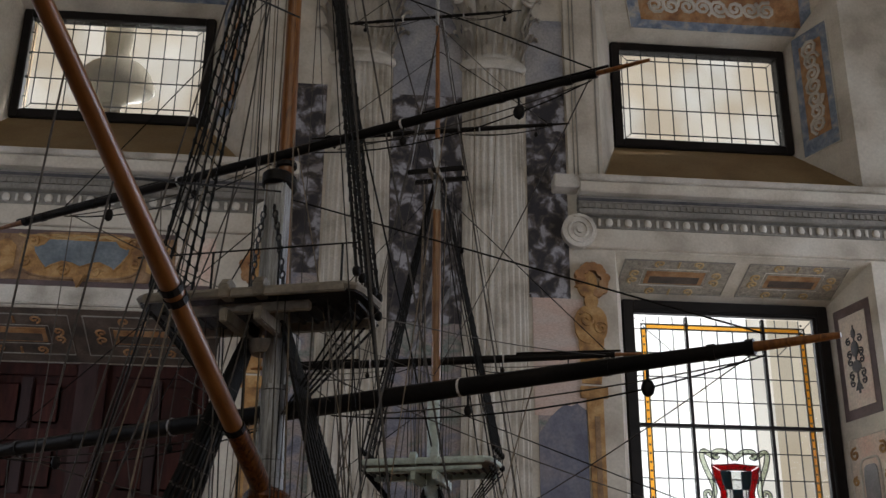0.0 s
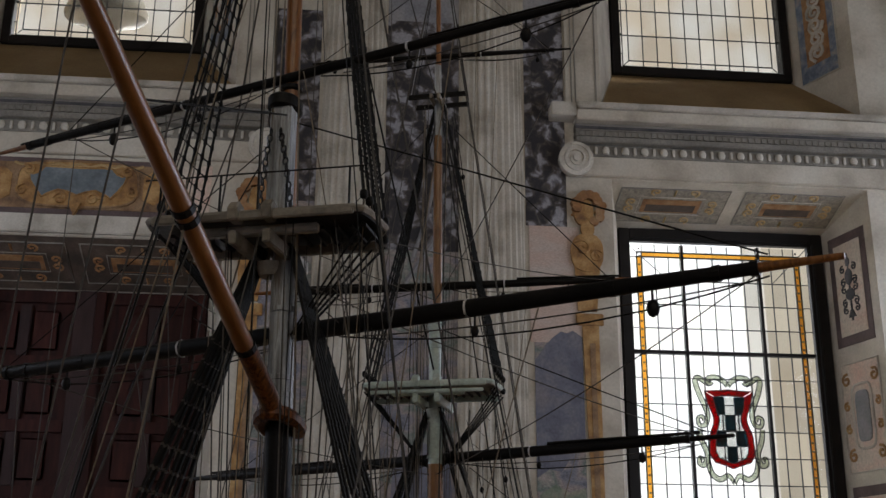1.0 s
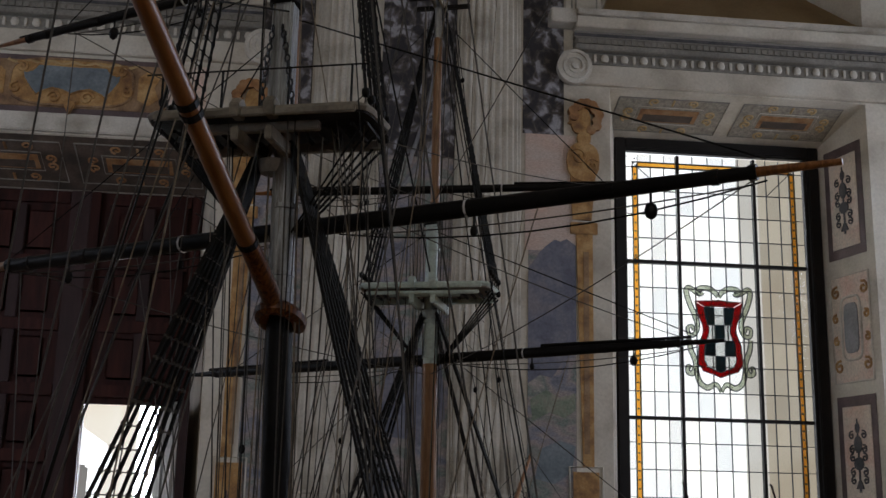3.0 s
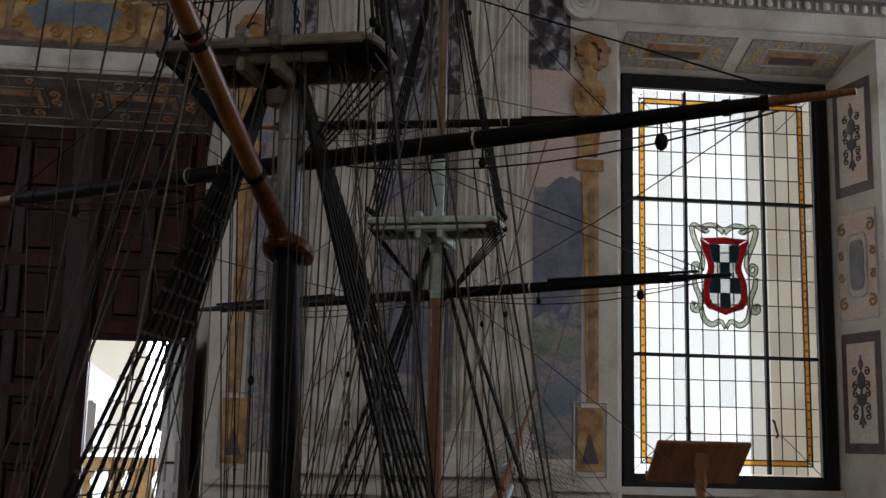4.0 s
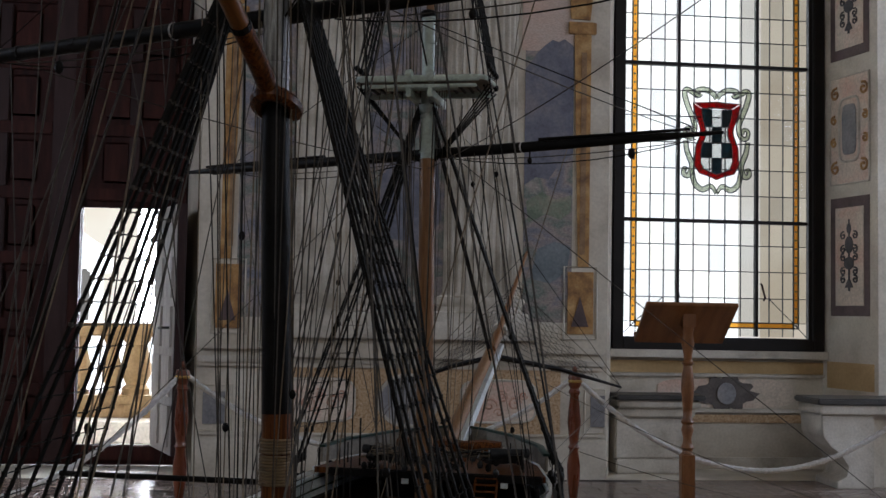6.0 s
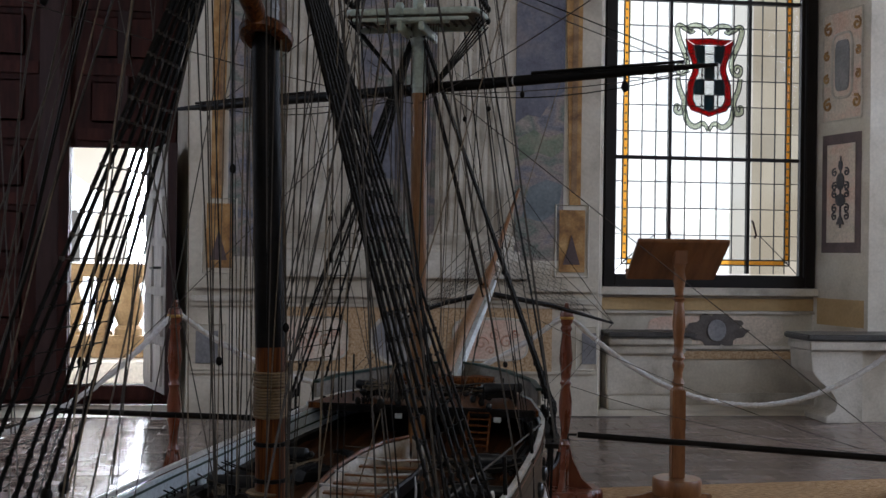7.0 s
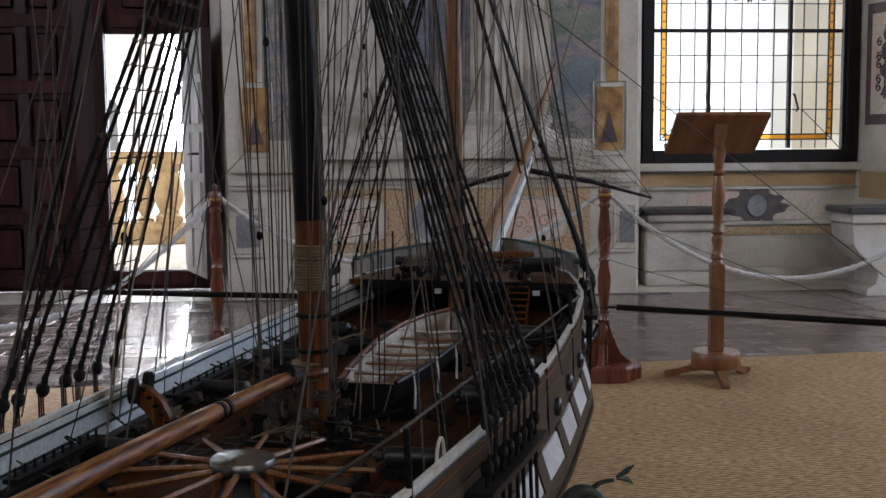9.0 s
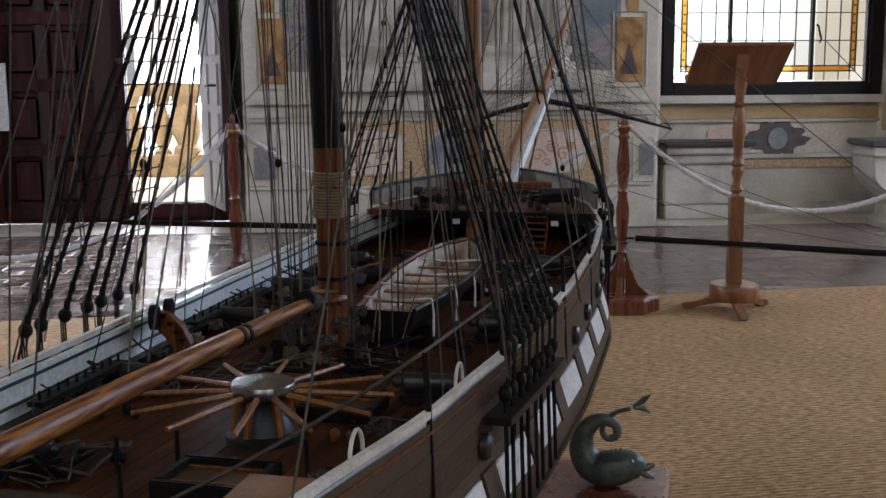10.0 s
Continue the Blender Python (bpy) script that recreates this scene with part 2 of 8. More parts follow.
def weave(name, dark, mid, light):
    """Plaited fibre in rows a few centimetres apart, with knots and pale broken strands."""
    m = bpy.data.materials.new(name)
    m.use_nodes = True
    n, k = m.node_tree.nodes, m.node_tree.links
    co, mp, mp2, w, w2, w3, ad, mu, rp, bp = (n.new(i) for i in ("ShaderNodeTexCoord", "ShaderNodeMapping", "ShaderNodeMapping", "ShaderNodeTexWave", "ShaderNodeTexNoise", "ShaderNodeTexNoise", "ShaderNodeMath", "ShaderNodeMath", "ShaderNodeValToRGB", "ShaderNodeBump"))
    mp.inputs["Rotation"].default_value = (0, 0, radians(-5.5))
    mp2.inputs["Scale"].default_value = (0.35, 1.0, 1.0)
    k.new(co.outputs["Object"], mp.inputs[0])
    k.new(mp.outputs[0], mp2.inputs[0])
    w.bands_direction = "Y"
    w.inputs["Scale"].default_value, w.inputs["Distortion"].default_value, w.inputs["Detail"].default_value, w.inputs["Detail Scale"].default_value = 14.0, 1.6, 3.0, 5.0
    w2.inputs["Scale"].default_value, w2.inputs["Detail"].default_value = 75.0, 5.0
    w3.inputs["Scale"].default_value, w3.inputs["Detail"].default_value = 1.3, 4.0
    k.new(mp.outputs[0], w.inputs["Vector"])
    k.new(mp2.outputs[0], w2.inputs["Vector"])
    k.new(mp.outputs[0], w3.inputs["Vector"])
    mu.operation, mu.inputs[1].default_value = "MULTIPLY", 0.19
    k.new(w.outputs["Fac"], mu.inputs[0])
    ad.operation, ad.inputs[2].default_value = "ADD", 0.0
    k.new(mu.outputs[0], ad.inputs[0])
    k.new(w2.outputs["Fac"], ad.inputs[1])
    el = rp.color_ramp.elements
    el[0].position, el[1].position = 0.40, 0.92
    el.new(0.63)
    for e, c in zip(el, (dark, mid, light)):
        e.color = (*c, 1)
    k.new(ad.outputs[0], rp.inputs[0])
    sc, mr = n.new("ShaderNodeVectorMath"), n.new("ShaderNodeMapRange")
    sc.operation = "SCALE"
    mr.inputs[1].default_value, mr.inputs[2].default_value, mr.inputs[3].default_value, mr.inputs[4].default_value = 0.3, 0.7, 0.88, 1.12
    k.new(w3.outputs["Fac"], mr.inputs[0])
    k.new(rp.outputs[0], sc.inputs[0])
    k.new(mr.outputs[0], sc.inputs["Scale"])
    b = n["Principled BSDF"]
    k.new(sc.outputs[0], b.inputs["Base Color"])
    b.inputs["Roughness"].default_value = 0.85
    b.inputs["Specular IOR Level"].default_value = 0.3
    bp.inputs["Strength"].default_value, bp.inputs["Distance"].default_value = 0.7, 0.010
    k.new(ad.outputs[0], bp.inputs["Height"])
    k.new(bp.outputs[0], b.inputs["Normal"])
    return m


JUTE = weave("golden jute weave", (0.20, 0.110, 0.046), (0.43, 0.262, 0.120), (0.66, 0.48, 0.29))
CLEAR = glass("clear leaded glass", (0.97, 0.97, 0.95))
AMBER = glass("amber border glass", (0.80, 0.55, 0.19))
RED = glass("red stained glass", (0.42, 0.012, 0.02))
TEAL = glass("dark green stained glass", (0.030, 0.085, 0.105))
WHITEG = glass("white stained glass", (0.80, 0.80, 0.78))
RIBBON = glass("grey-green ribbon glass", (0.46, 0.49, 0.40))


# ---- shaping helpers ----
def part(name, bm, material, parent=None, label="", smooth=False, bevel=0.0):
    if bevel:
        bmesh.ops.bevel(bm, geom=list(bm.edges), offset=bevel, segments=2, affect="EDGES", clamp_overlap=True)
    bmesh.ops.recalc_face_normals(bm, faces=list(bm.faces))
    me = bpy.data.meshes.new(name)
    bm.to_mesh(me)
    bm.free()
    me.materials.append(material)
    if smooth:
        me.polygons.foreach_set("use_smooth", [True] * len(me.polygons))
        me.set_sharp_from_angle(angle=radians(40))
    ob = new(name, me)
    if parent:
        ob.parent = parent
    return tagged(ob, label)


def empty(name, m, label, category, group="", kind=""):
    ob = new(name)
    ob.matrix_world = m
    ob.empty_display_size = 0.1
    return tagged(ob, label, category, group, kind)


def box(bm, x0, x1, y0, y1, z0, z1, m=None):
    c = [bm.verts.new((x, y, z)) for x in (x0, x1) for y in (y0, y1) for z in (z0, z1)]
    for f in ((0, 1, 3, 2), (4, 6, 7, 5), (0, 4, 5, 1), (2, 3, 7, 6), (0, 2, 6, 4), (1, 5, 7, 3)):
        bm.faces.new([c[i] for i in f])
    if m:
        bmesh.ops.transform(bm, matrix=m, verts=c)
    return bm


def boxed(*a, m=None):
    return box(bmesh.new(), *a, m=m)


def lathe(bm, profile, n=20, at=(0, 0, 0), a0=0.0, a1=360.0, m=None, sy=1.0):
    """Turns (radius, height) pairs round an upright axis."""
    full = abs(a1 - a0) >= 360
    cols = n if full else n + 1
    rings = []
    for r, z in profile:
        rings.append([bm.verts.new((at[0] + r * math.cos(radians(a0 + (a1 - a0) * i / n)), at[1] + sy * r * math.sin(radians(a0 + (a1 - a0) * i / n)), at[2] + z)) for i in range(cols)])
    for p, q in zip(rings, rings[1:]):
        for i in range(n):
            j = (i + 1) % cols
            bm.faces.new((p[i], p[j], q[j], q[i]))
    if full:
        bm.faces.new(rings[0][::-1])
        bm.faces.new(rings[-1])
    if m:
        bmesh.ops.transform(bm, matrix=m, verts=[x for r in rings for x in r])
    return bm


def tube(bm, pts, r, n=6):
    """A round bar along points; r is one radius or one for each point."""
    pts = [Vector(p) for p in pts]
    rs = r if isinstance(r, (list, tuple)) else [r] * len(pts)
    rings = []
    side = None
    for i, p in enumerate(pts):
        d = (pts[min(i + 1, len(pts) - 1)] - pts[max(i - 1, 0)]).normalized()
        if side is None:
            side = d.cross(Vector((0, 0, 1)) if abs(d.z) < 0.9 else Vector((1, 0, 0))).normalized()
        side = (side - d * side.dot(d)).normalized()
        up = d.cross(side)
        rings.append([bm.verts.new(p + rs[i] * (math.cos(2 * math.pi * k / n) * side + math.sin(2 * math.pi * k / n) * up)) for k in range(n)])
    for a, b in zip(rings, rings[1:]):
        for k in range(n):
            bm.faces.new((a[k], a[(k + 1) % n], b[(k + 1) % n], b[k]))
    bm.faces.new(rings[0][::-1])
    bm.faces.new(rings[-1])
    return bm


def prism(bm, outline, to3, h0, h1):
    """A flat plate: an outline, put into space by to3(a, b, height)."""
    lo = [bm.verts.new(to3(a, b, h0)) for a, b in outline]
    hi = [bm.verts.new(to3(a, b, h1)) for a, b in outline]
    bm.faces.new(lo[::-1])
    bm.faces.new(hi)
    for i in range(len(lo)):
        j = (i + 1) % len(lo)
        bm.faces.new((lo[i], lo[j], hi[j], hi[i]))
    return bm


def oval(a, b, ra, rb, n=16):
    return [(a + ra * math.cos(2 * math.pi * i / n), b + rb * math.sin(2 * math.pi * i / n)) for i in range(n)]


def rect(a0, a1, b0, b1):
    return [(a0, b0), (a1, b0), (a1, b1), (a0, b1)]


def scroll(a, b, r, turns=1.4, sign=1, n=18, start=0.0):
    """Points of a spiral that opens outwards."""
    return [(a + sign * r * (0.15 + 0.85 * i / n) * math.cos(start + turns * 2 * math.pi * i / n), b + r * (0.15 + 0.85 * i / n) * math.sin(start + turns * 2 * math.pi * i / n)) for i in range(n + 1)]


def on_wall(y):
    return lambda a, b, h: (a, y - h, b)


def on_quad(p00, p10, p01, inward):
    """A flat sheet in space, in metres from p00 along two edges; heights go inward."""
    p00, p10, p01 = Vector(p00), Vector(p10), Vector(p01)
    e1, e2 = (p10 - p00).normalized(), (p01 - p00).normalized()
    nrm = e1.cross(e2).normalized()
    if nrm.dot(Vector(inward)) < 0:
        nrm = -nrm
    return lambda a, b, h: p00 + e1 * a + e2 * b + nrm * h


def curl_mesh(lines, to3, r, h):
    bm = bmesh.new()
    for ln in lines:
        tube(bm, [to3(a, b, h) for a, b in ln], r, 5)
    return bm


def smooth_line(pts, n=5):
    out = []
    for i in range(len(pts) - 1):
        p0, p1, p2, p3 = (Vector(pts[max(0, min(len(pts) - 1, i + k))]) for k in (-1, 0, 1, 2))
        for s in range(n):
            t = s / n
            out.append(0.5 * (2 * p1 + (p2 - p0) * t + (2 * p0 - 5 * p1 + 4 * p2 - p3) * t * t + (3 * p1 - p0 - 3 * p2 + p3) * t ** 3))
    return out + [Vector(pts[-1])]


# ---- the hall ----
YF, YB = 9.10, 9.80        # wall face, and the plane of gate and windows
WX0, WX1 = 1.10, 3.40      # window bay at the wall face
DX0, DX1 = -4.46, -2.16    # gate bay at the wall face


def pierced_wall(name, x0, x1, z0, z1, yf, yb, holes, material, label):
    """A thick wall whose openings narrow from the face to the back."""
    bm = bmesh.new()
    for y, o in ((yf, 0), (yb, 4)):
        xs = sorted({x0, x1, *[v for h in holes for v in h[o:o + 2]]})
        zs = sorted({z0, z1, *[v for h in holes for v in h[o + 2:o + 4]]})
        for a, b in zip(xs, xs[1:]):
            for c, d in zip(zs, zs[1:]):
                mx, mz = (a + b) / 2, (c + d) / 2
                if not any(h[o] < mx < h[o + 1] and h[o + 2] < mz < h[o + 3] for h in holes):
                    bm.faces.new([bm.verts.new(p) for p in ((a, y, c), (b, y, c), (b, y, d), (a, y, d))])
    for h in holes:
        f = [(h[0], yf, h[2]), (h[1], yf, h[2]), (h[1], yf, h[3]), (h[0], yf, h[3])]
        g = [(h[4], yb, h[6]), (h[5], yb, h[6]), (h[5], yb, h[7]), (h[4], yb, h[7])]
        for i in range(4):
            j = (i + 1) % 4
            bm.faces.new([bm.verts.new(p) for p in (f[i], f[j], g[j], g[i])])
    for a, b in (((x0, yf), (x0, yb)), ((x1, yf), (x1, yb))):
        bm.faces.new([bm.verts.new(p) for p in ((*a, z0), (*b, z0), (*b, z1), (*a, z1))])
    bmesh.ops.remove_doubles(bm, verts=bm.verts, dist=0.0005)
    return tagged(part(name, bm, material), label, "wall", kind="structure")


north = pierced_wall("wall_north", -7.0, 6.5, 0, 9.5, YF, YB, [
    (WX0, WX1, 0.0, 4.91, 1.315, 3.24, 0.0, 4.70),
    (DX0, DX1, 0.0, 4.225, -4.30, -2.335, 0.0, 3.945),
    (1.03, 3.42, 5.62, 7.85, 1.33, 3.11, 6.27, 7.42),
    (-4.62, -2.16, 5.62, 7.85, -4.38, -2.57, 6.27, 7.42),
], STUCCO, "tall frescoed stucco wall with splayed window and gate bays")
for nm, b, lb in (("wall_south", (-7.0, 6.5, -6.2, -6.0, 0, 9.5), "plain plaster wall"), ("wall_west", (-7.2, -7.0, -6.2, 10.0, 0, 9.5), "plain plaster side wall"),
                  ("wall_east", (6.5, 6.7, -6.2, 10.0, 0, 9.5), "plain plaster side wall")):
    tagged(part(nm, boxed(*b), PLAIN), lb, "wall", kind="structure")
tagged(part("ceiling", boxed(-7.2, 6.7, -6.2, 10.0, 9.5, 9.7), PLAIN), "plain plaster ceiling", "ceiling", kind="structure")
floor = tagged(part("floor", boxed(-7.2, 6.7, -6.2, 10.0, -0.2, -0.004), GROUT), "worn brown tiled stone floor", "floor", kind="structure")

# entablature over each bay: stacked mouldings along the wall
W = on_wall(YF)


def entablature(x0, x1, end):
    e = empty("entablature", pose(0, 0, 0), "pale carved entablature with pearl moulding and volute", "entablature", kind="structure")
    # Frieze, fillet, ogee and pearl ground are a darker grey than the stone.
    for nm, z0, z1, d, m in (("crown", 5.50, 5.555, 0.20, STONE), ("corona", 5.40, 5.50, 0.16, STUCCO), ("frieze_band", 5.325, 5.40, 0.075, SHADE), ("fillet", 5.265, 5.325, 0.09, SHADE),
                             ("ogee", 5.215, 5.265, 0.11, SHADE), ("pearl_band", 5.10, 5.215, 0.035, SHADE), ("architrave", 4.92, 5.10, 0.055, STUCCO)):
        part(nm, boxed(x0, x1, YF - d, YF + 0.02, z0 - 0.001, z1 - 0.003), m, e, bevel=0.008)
    n = int((x1 - x0) / 0.172)
    for i in range(n):
        x = x0 + 0.1 + i * 0.172
        if i == 0:
            pb = part("pearl", lathe(bmesh.new(), [(0.004, -0.038), (0.026, -0.03), (0.036, 0), (0.026, 0.03), (0.004, 0.038)], 10, sy=0.6), STONE, e, smooth=True)
            db = part("dart", boxed(-0.012, 0.012, -0.022, 0, -0.034, 0.034), STONE, e, bevel=0.004)
        else:
            a, b = new("pearl", pb.data), new("dart", db.data)
            a.parent = b.parent = e
            pb, db = a, b
        pb.location, db.location = (x, YF - 0.045, 5.158), (x + 0.086, YF - 0.03, 5.158)
    bm = bmesh.new()
    for i in range(int((x1 - x0) / 0.058)):
        box(bm, x0 + 0.03 + i * 0.058, x0 + 0.064 + i * 0.058, YF - 0.102, YF - 0.085, 5.272, 5.315)
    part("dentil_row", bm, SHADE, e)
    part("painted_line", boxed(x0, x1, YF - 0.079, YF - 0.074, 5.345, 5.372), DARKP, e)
    # the rolled end
    cx = x0 if end < 0 else x1
    v = part("volute", prism(bmesh.new(), oval(cx, 5.06, 0.15, 0.155, 28), W, 0.02, 0.09), STONE, e)
    part("volute_scroll", curl_mesh([scroll(cx, 5.06, 0.135, 2.3, -end, 40)], W, 0.013, 0.092), STONE, v)
    part("volute_eye", prism(bmesh.new(), oval(cx, 5.06, 0.03, 0.03, 12), W, 0.05, 0.115), STONE, v)
    part("crown_return", boxed(cx - 0.22 if end < 0 else cx, cx if end < 0 else cx + 0.22, YF - 0.17, YF + 0.02, 5.43, 5.553), STONE, e, bevel=0.008)
    return e


entablature(0.78, 6.4, -1)
entablature(-6.9, -1.86, 1)

# frieze over the gate bay, with a gilded cartouche
fz = empty("cartouche_frieze", pose(0, 0, 0), "gilded painted frieze with a slate-blue cartouche", "frieze", kind="structure")
part("band", boxed(-6.9, -2.62, YF - 0.012, YF, 4.45, 4.87), BROWNP, fz, "brown painted band")
part("band_end", boxed(-2.615, -2.30, YF - 0.012, YF, 4.45, 4.87), PALE, fz)
part("band_line", boxed(-6.9, -2.62, YF - 0.016, YF, 4.845, 4.885), MAROON, fz)
part("lower_band", boxed(-6.9, -2.10, YF - 0.05, YF, 4.235, 4.39), STONE, fz, bevel=0.01)
part("dark_line", boxed(-6.9, -2.3, YF - 0.016, YF, 4.40, 4.445), MAROON, fz)


def rounded(a, b, ra, rb, p=3.2, n=28):
    out = []
    for i in range(n):
        t = 2 * math.pi * i / n
        c, s = math.cos(t), math.sin(t)
        out.append((a + ra * math.copysign(abs(c) ** (2 / p), c), b + rb * math.copysign(abs(s) ** (2 / p), s)))
    return out


HALF = [(0.0, 0.115), (0.15, 0.12), (0.27, 0.12), (0.31, 0.07), (0.36, 0.05), (0.39, 0.055), (0.38, 0.0), (0.33, -0.075), (0.275, -0.14), (0.24, -0.115), (0.15, -0.075), (0.07, -0.09), (0.0, -0.12)]
for cx in (-3.38, -5.4):
    field = [(cx + a, 4.685 + b) for a, b in HALF] + [(cx - a, 4.685 + b) for a, b in HALF[-2:0:-1]]
    part("gilt_ground", prism(bmesh.new(), rounded(cx, 4.665, 0.50, 0.205, 3.6), W, 0.0, 0.018), GILT, fz, "gold-brown painted cartouche")
    part("slate_field", prism(bmesh.new(), field, W, 0.0, 0.03), SLATE, fz, "slate-blue painted field")
    part("cartouche_rim", curl_mesh([field + field[:1]], W, 0.013, 0.022), GILT, fz)
    part("outer_rim", curl_mesh([rounded(cx, 4.665, 0.49, 0.20, 3.6) + rounded(cx, 4.665, 0.49, 0.20, 3.6)[:1]], W, 0.012, 0.016), BROWNP, fz)
    part("cartouche_point", prism(bmesh.new(), [(cx - 0.05, 4.49), (cx + 0.05, 4.49), (cx + 0.015, 4.41), (cx, 4.375), (cx - 0.015, 4.41)], W, 0.0, 0.06), GILT, fz)
    part("scrollwork", curl_mesh([scroll(cx + k * 0.13, 4.535, 0.055, 1.5, -k) for k in (-1, 1)] + [scroll(cx + k * 0.44, 4.60, 0.05, 1.3, k) for k in (-1, 1)] + [scroll(cx + k * 0.40, 4.78, 0.05, 1.4, -k) for k in (-1, 1)], W, 0.014, 0.022), GILT, fz)
    for k in (-1, 1):
        part("side_leaf", prism(bmesh.new(), [(cx + k * 0.53, 4.55), (cx + k * 0.62, 4.50), (cx + k * 0.70, 4.56), (cx + k * 0.66, 4.66), (cx + k * 0.71, 4.76), (cx + k * 0.60, 4.80), (cx + k * 0.53, 4.74)], W, 0.0, 0.02), GILT, fz)
    part("upper_garland", curl_mesh([smooth_line([(cx + 0.52 * k / 6, 4.84 - 0.025 * (k % 2)) for k in range(-6, 7)])], W, 0.012, 0.018), OCHRE, fz)

# the pier between the bays
pier = empty("painted_pier", pose(0, 0, 0), "frescoed pier with paired fluted columns and landscapes", "pier", kind="structure")
CX = (-1.14, 0.05)


def fluted(cx):
    """A half column with hollow flutes between narrow fillets."""
    bm = bmesh.new()
    prof = [(0.305, 1.46), (0.300, 1.52), (0.292, 3.2), (0.278, 5.0), (0.262, 6.62)]
    nf = 13
    rings = []
    for r, z in prof:
        ring = []
        for i in range(nf * 4 + 1):
            a = math.pi + math.pi * i / (nf * 4)
            q = r - (0.045 if i % 4 in (1, 2) else 0.0)
            ring.append(bm.verts.new((cx + q * math.cos(a), YF + 0.34 * q * math.sin(a), z)))
        rings.append(ring)
    for p, q in zip(rings, rings[1:]):
        for i in range(len(p) - 1):
            bm.faces.new((p[i], p[i + 1], q[i + 1], q[i]))
    return bm


for cx in CX:
    c = part("column_shaft", fluted(cx), STONE, pier, "pale fluted half column")
    part("astragal", lathe(bmesh.new(), [(0.27, 6.60), (0.30, 6.62), (0.31, 6.655), (0.30, 6.69), (0.27, 6.71)], 24, (cx, YF, 0), 180, 360, sy=0.40), STONE, c, smooth=True)
    part("base_moulding", lathe(bmesh.new(), [(0.40, 1.24), (0.41, 1.275), (0.40, 1.31), (0.345, 1.325), (0.335, 1.36), (0.36, 1.375), (0.375, 1.405), (0.36, 1.435), (0.31, 1.45), (0.305, 1.47)], 24, (cx, YF, 0), 180, 360, sy=0.36), STONE, c, smooth=True)
    part("plinth", boxed(cx - 0.42, cx + 0.42, YF - 0.16, YF, 1.135, 1.24), STONE, c, bevel=0.006)
    cap = part("capital_bell", lathe(bmesh.new(), [(0.25, 6.71), (0.25, 7.0), (0.30, 7.25), (0.40, 7.45)], 20, (cx, YF, 0), 180, 360, sy=0.40), STONE, pier, "carved foliate capital", smooth=True)
    part("abacus", boxed(cx - 0.46, cx + 0.46, YF - 0.22, YF, 7.45, 7.56), STONE, cap, bevel=0.015)
    for row, (zb, zt, nn) in enumerate(((6.72, 6.98, 9), (6.84, 7.20, 8), (7.02, 7.40, 7))):
        for i in range(nn):
            a = math.pi + math.pi * (i + 0.5) / nn
            dx, dy = math.cos(a), 0.5 * math.sin(a)
            bm = bmesh.new()
            lobes = ((0.036, 0.265, 0), (0.052, 0.278, 0.16), (0.034, 0.286, 0.30), (0.050, 0.298, 0.46), (0.032, 0.31, 0.60), (0.044, 0.335, 0.76), (0.026, 0.37, 0.92), (0.030, 0.40, 0.96), (0.012, 0.415, 0.86))
            for k, (w, off, zz) in enumerate(lobes):
                z = zb + (zt - zb) * zz
                for sg in (-1, 0, 1):
                    o = off + 0.02 * row + (0.020 if sg == 0 else 0)
                    bm.verts.new((cx + dx * o - dy * w * sg, YF + dy * o * 0.9 + dx * w * sg, z + (0.02 if sg == 0 else 0)))
            bm.verts.ensure_lookup_table()
            for k in range(len(lobes) - 1):
                for s in range(2):
                    bm.faces.new([bm.verts[3 * k + s], bm.verts[3 * k + s + 1], bm.verts[3 * k + s + 4], bm.verts[3 * k + s + 3]])
            bmesh.ops.solidify(bm, geom=bm.faces[:], thickness=0.012)
            part("acanthus_leaf", bm, STONE, cap, smooth=True)
    for sg in (-1, 1):
        part("helix", curl_mesh([scroll(cx + sg * 0.34, 7.36, 0.085, 1.8, sg, 24)], on_wall(YF - 0.12), 0.02, 0), STONE, cap)

# painted fields between and beside the columns
for nm, x0, x1, z0, z1, m, lb in (
        ("sky_fresco", -0.86, -0.23, 6.34, 7.5, CLOUD, "grey painted sky"), ("tree_fresco", -0.86, -0.23, 4.2, 6.34, LEAVES, "dark painted tree foliage"),
        ("landscape_fresco", -0.86, -0.23, 1.25, 4.2, LAND, "weathered painted landscape"),
        ("sky_fresco", 0.35, 0.70, 6.50, 7.2, CLOUD, "grey painted sky"), ("tree_fresco", 0.345, 0.70, 4.46, 6.50, LEAVES, "dark painted tree foliage"),
        ("dawn_fresco", 0.37, 0.80, 3.45, 4.46, PINK, "rosy painted evening sky"), ("landscape_fresco", 0.40, 0.80, 1.25, 3.45, LAND, "weathered painted landscape"),
        ("landscape_fresco", -1.86, -1.44, 1.25, 4.6, LAND, "weathered painted landscape"), ("tree_fresco", -1.86, -1.44, 4.6, 6.4, LEAVES, "dark painted tree foliage")):
    part(nm, boxed(x0, x1, YF - 0.004, YF, z0, z1), m, pier, lb)
part("painted_mountain", prism(bmesh.new(), [(0.40, 2.35), (0.40, 3.30), (0.44, 3.35), (0.50, 3.44), (0.55, 3.49), (0.62, 3.545), (0.67, 3.53), (0.72, 3.555), (0.80, 3.50), (0.80, 2.62), (0.70, 2.55), (0.60, 2.40), (0.50, 2.42)], W, 0.003, 0.008), MOUNT, pier, "dark blue-grey painted mountain")
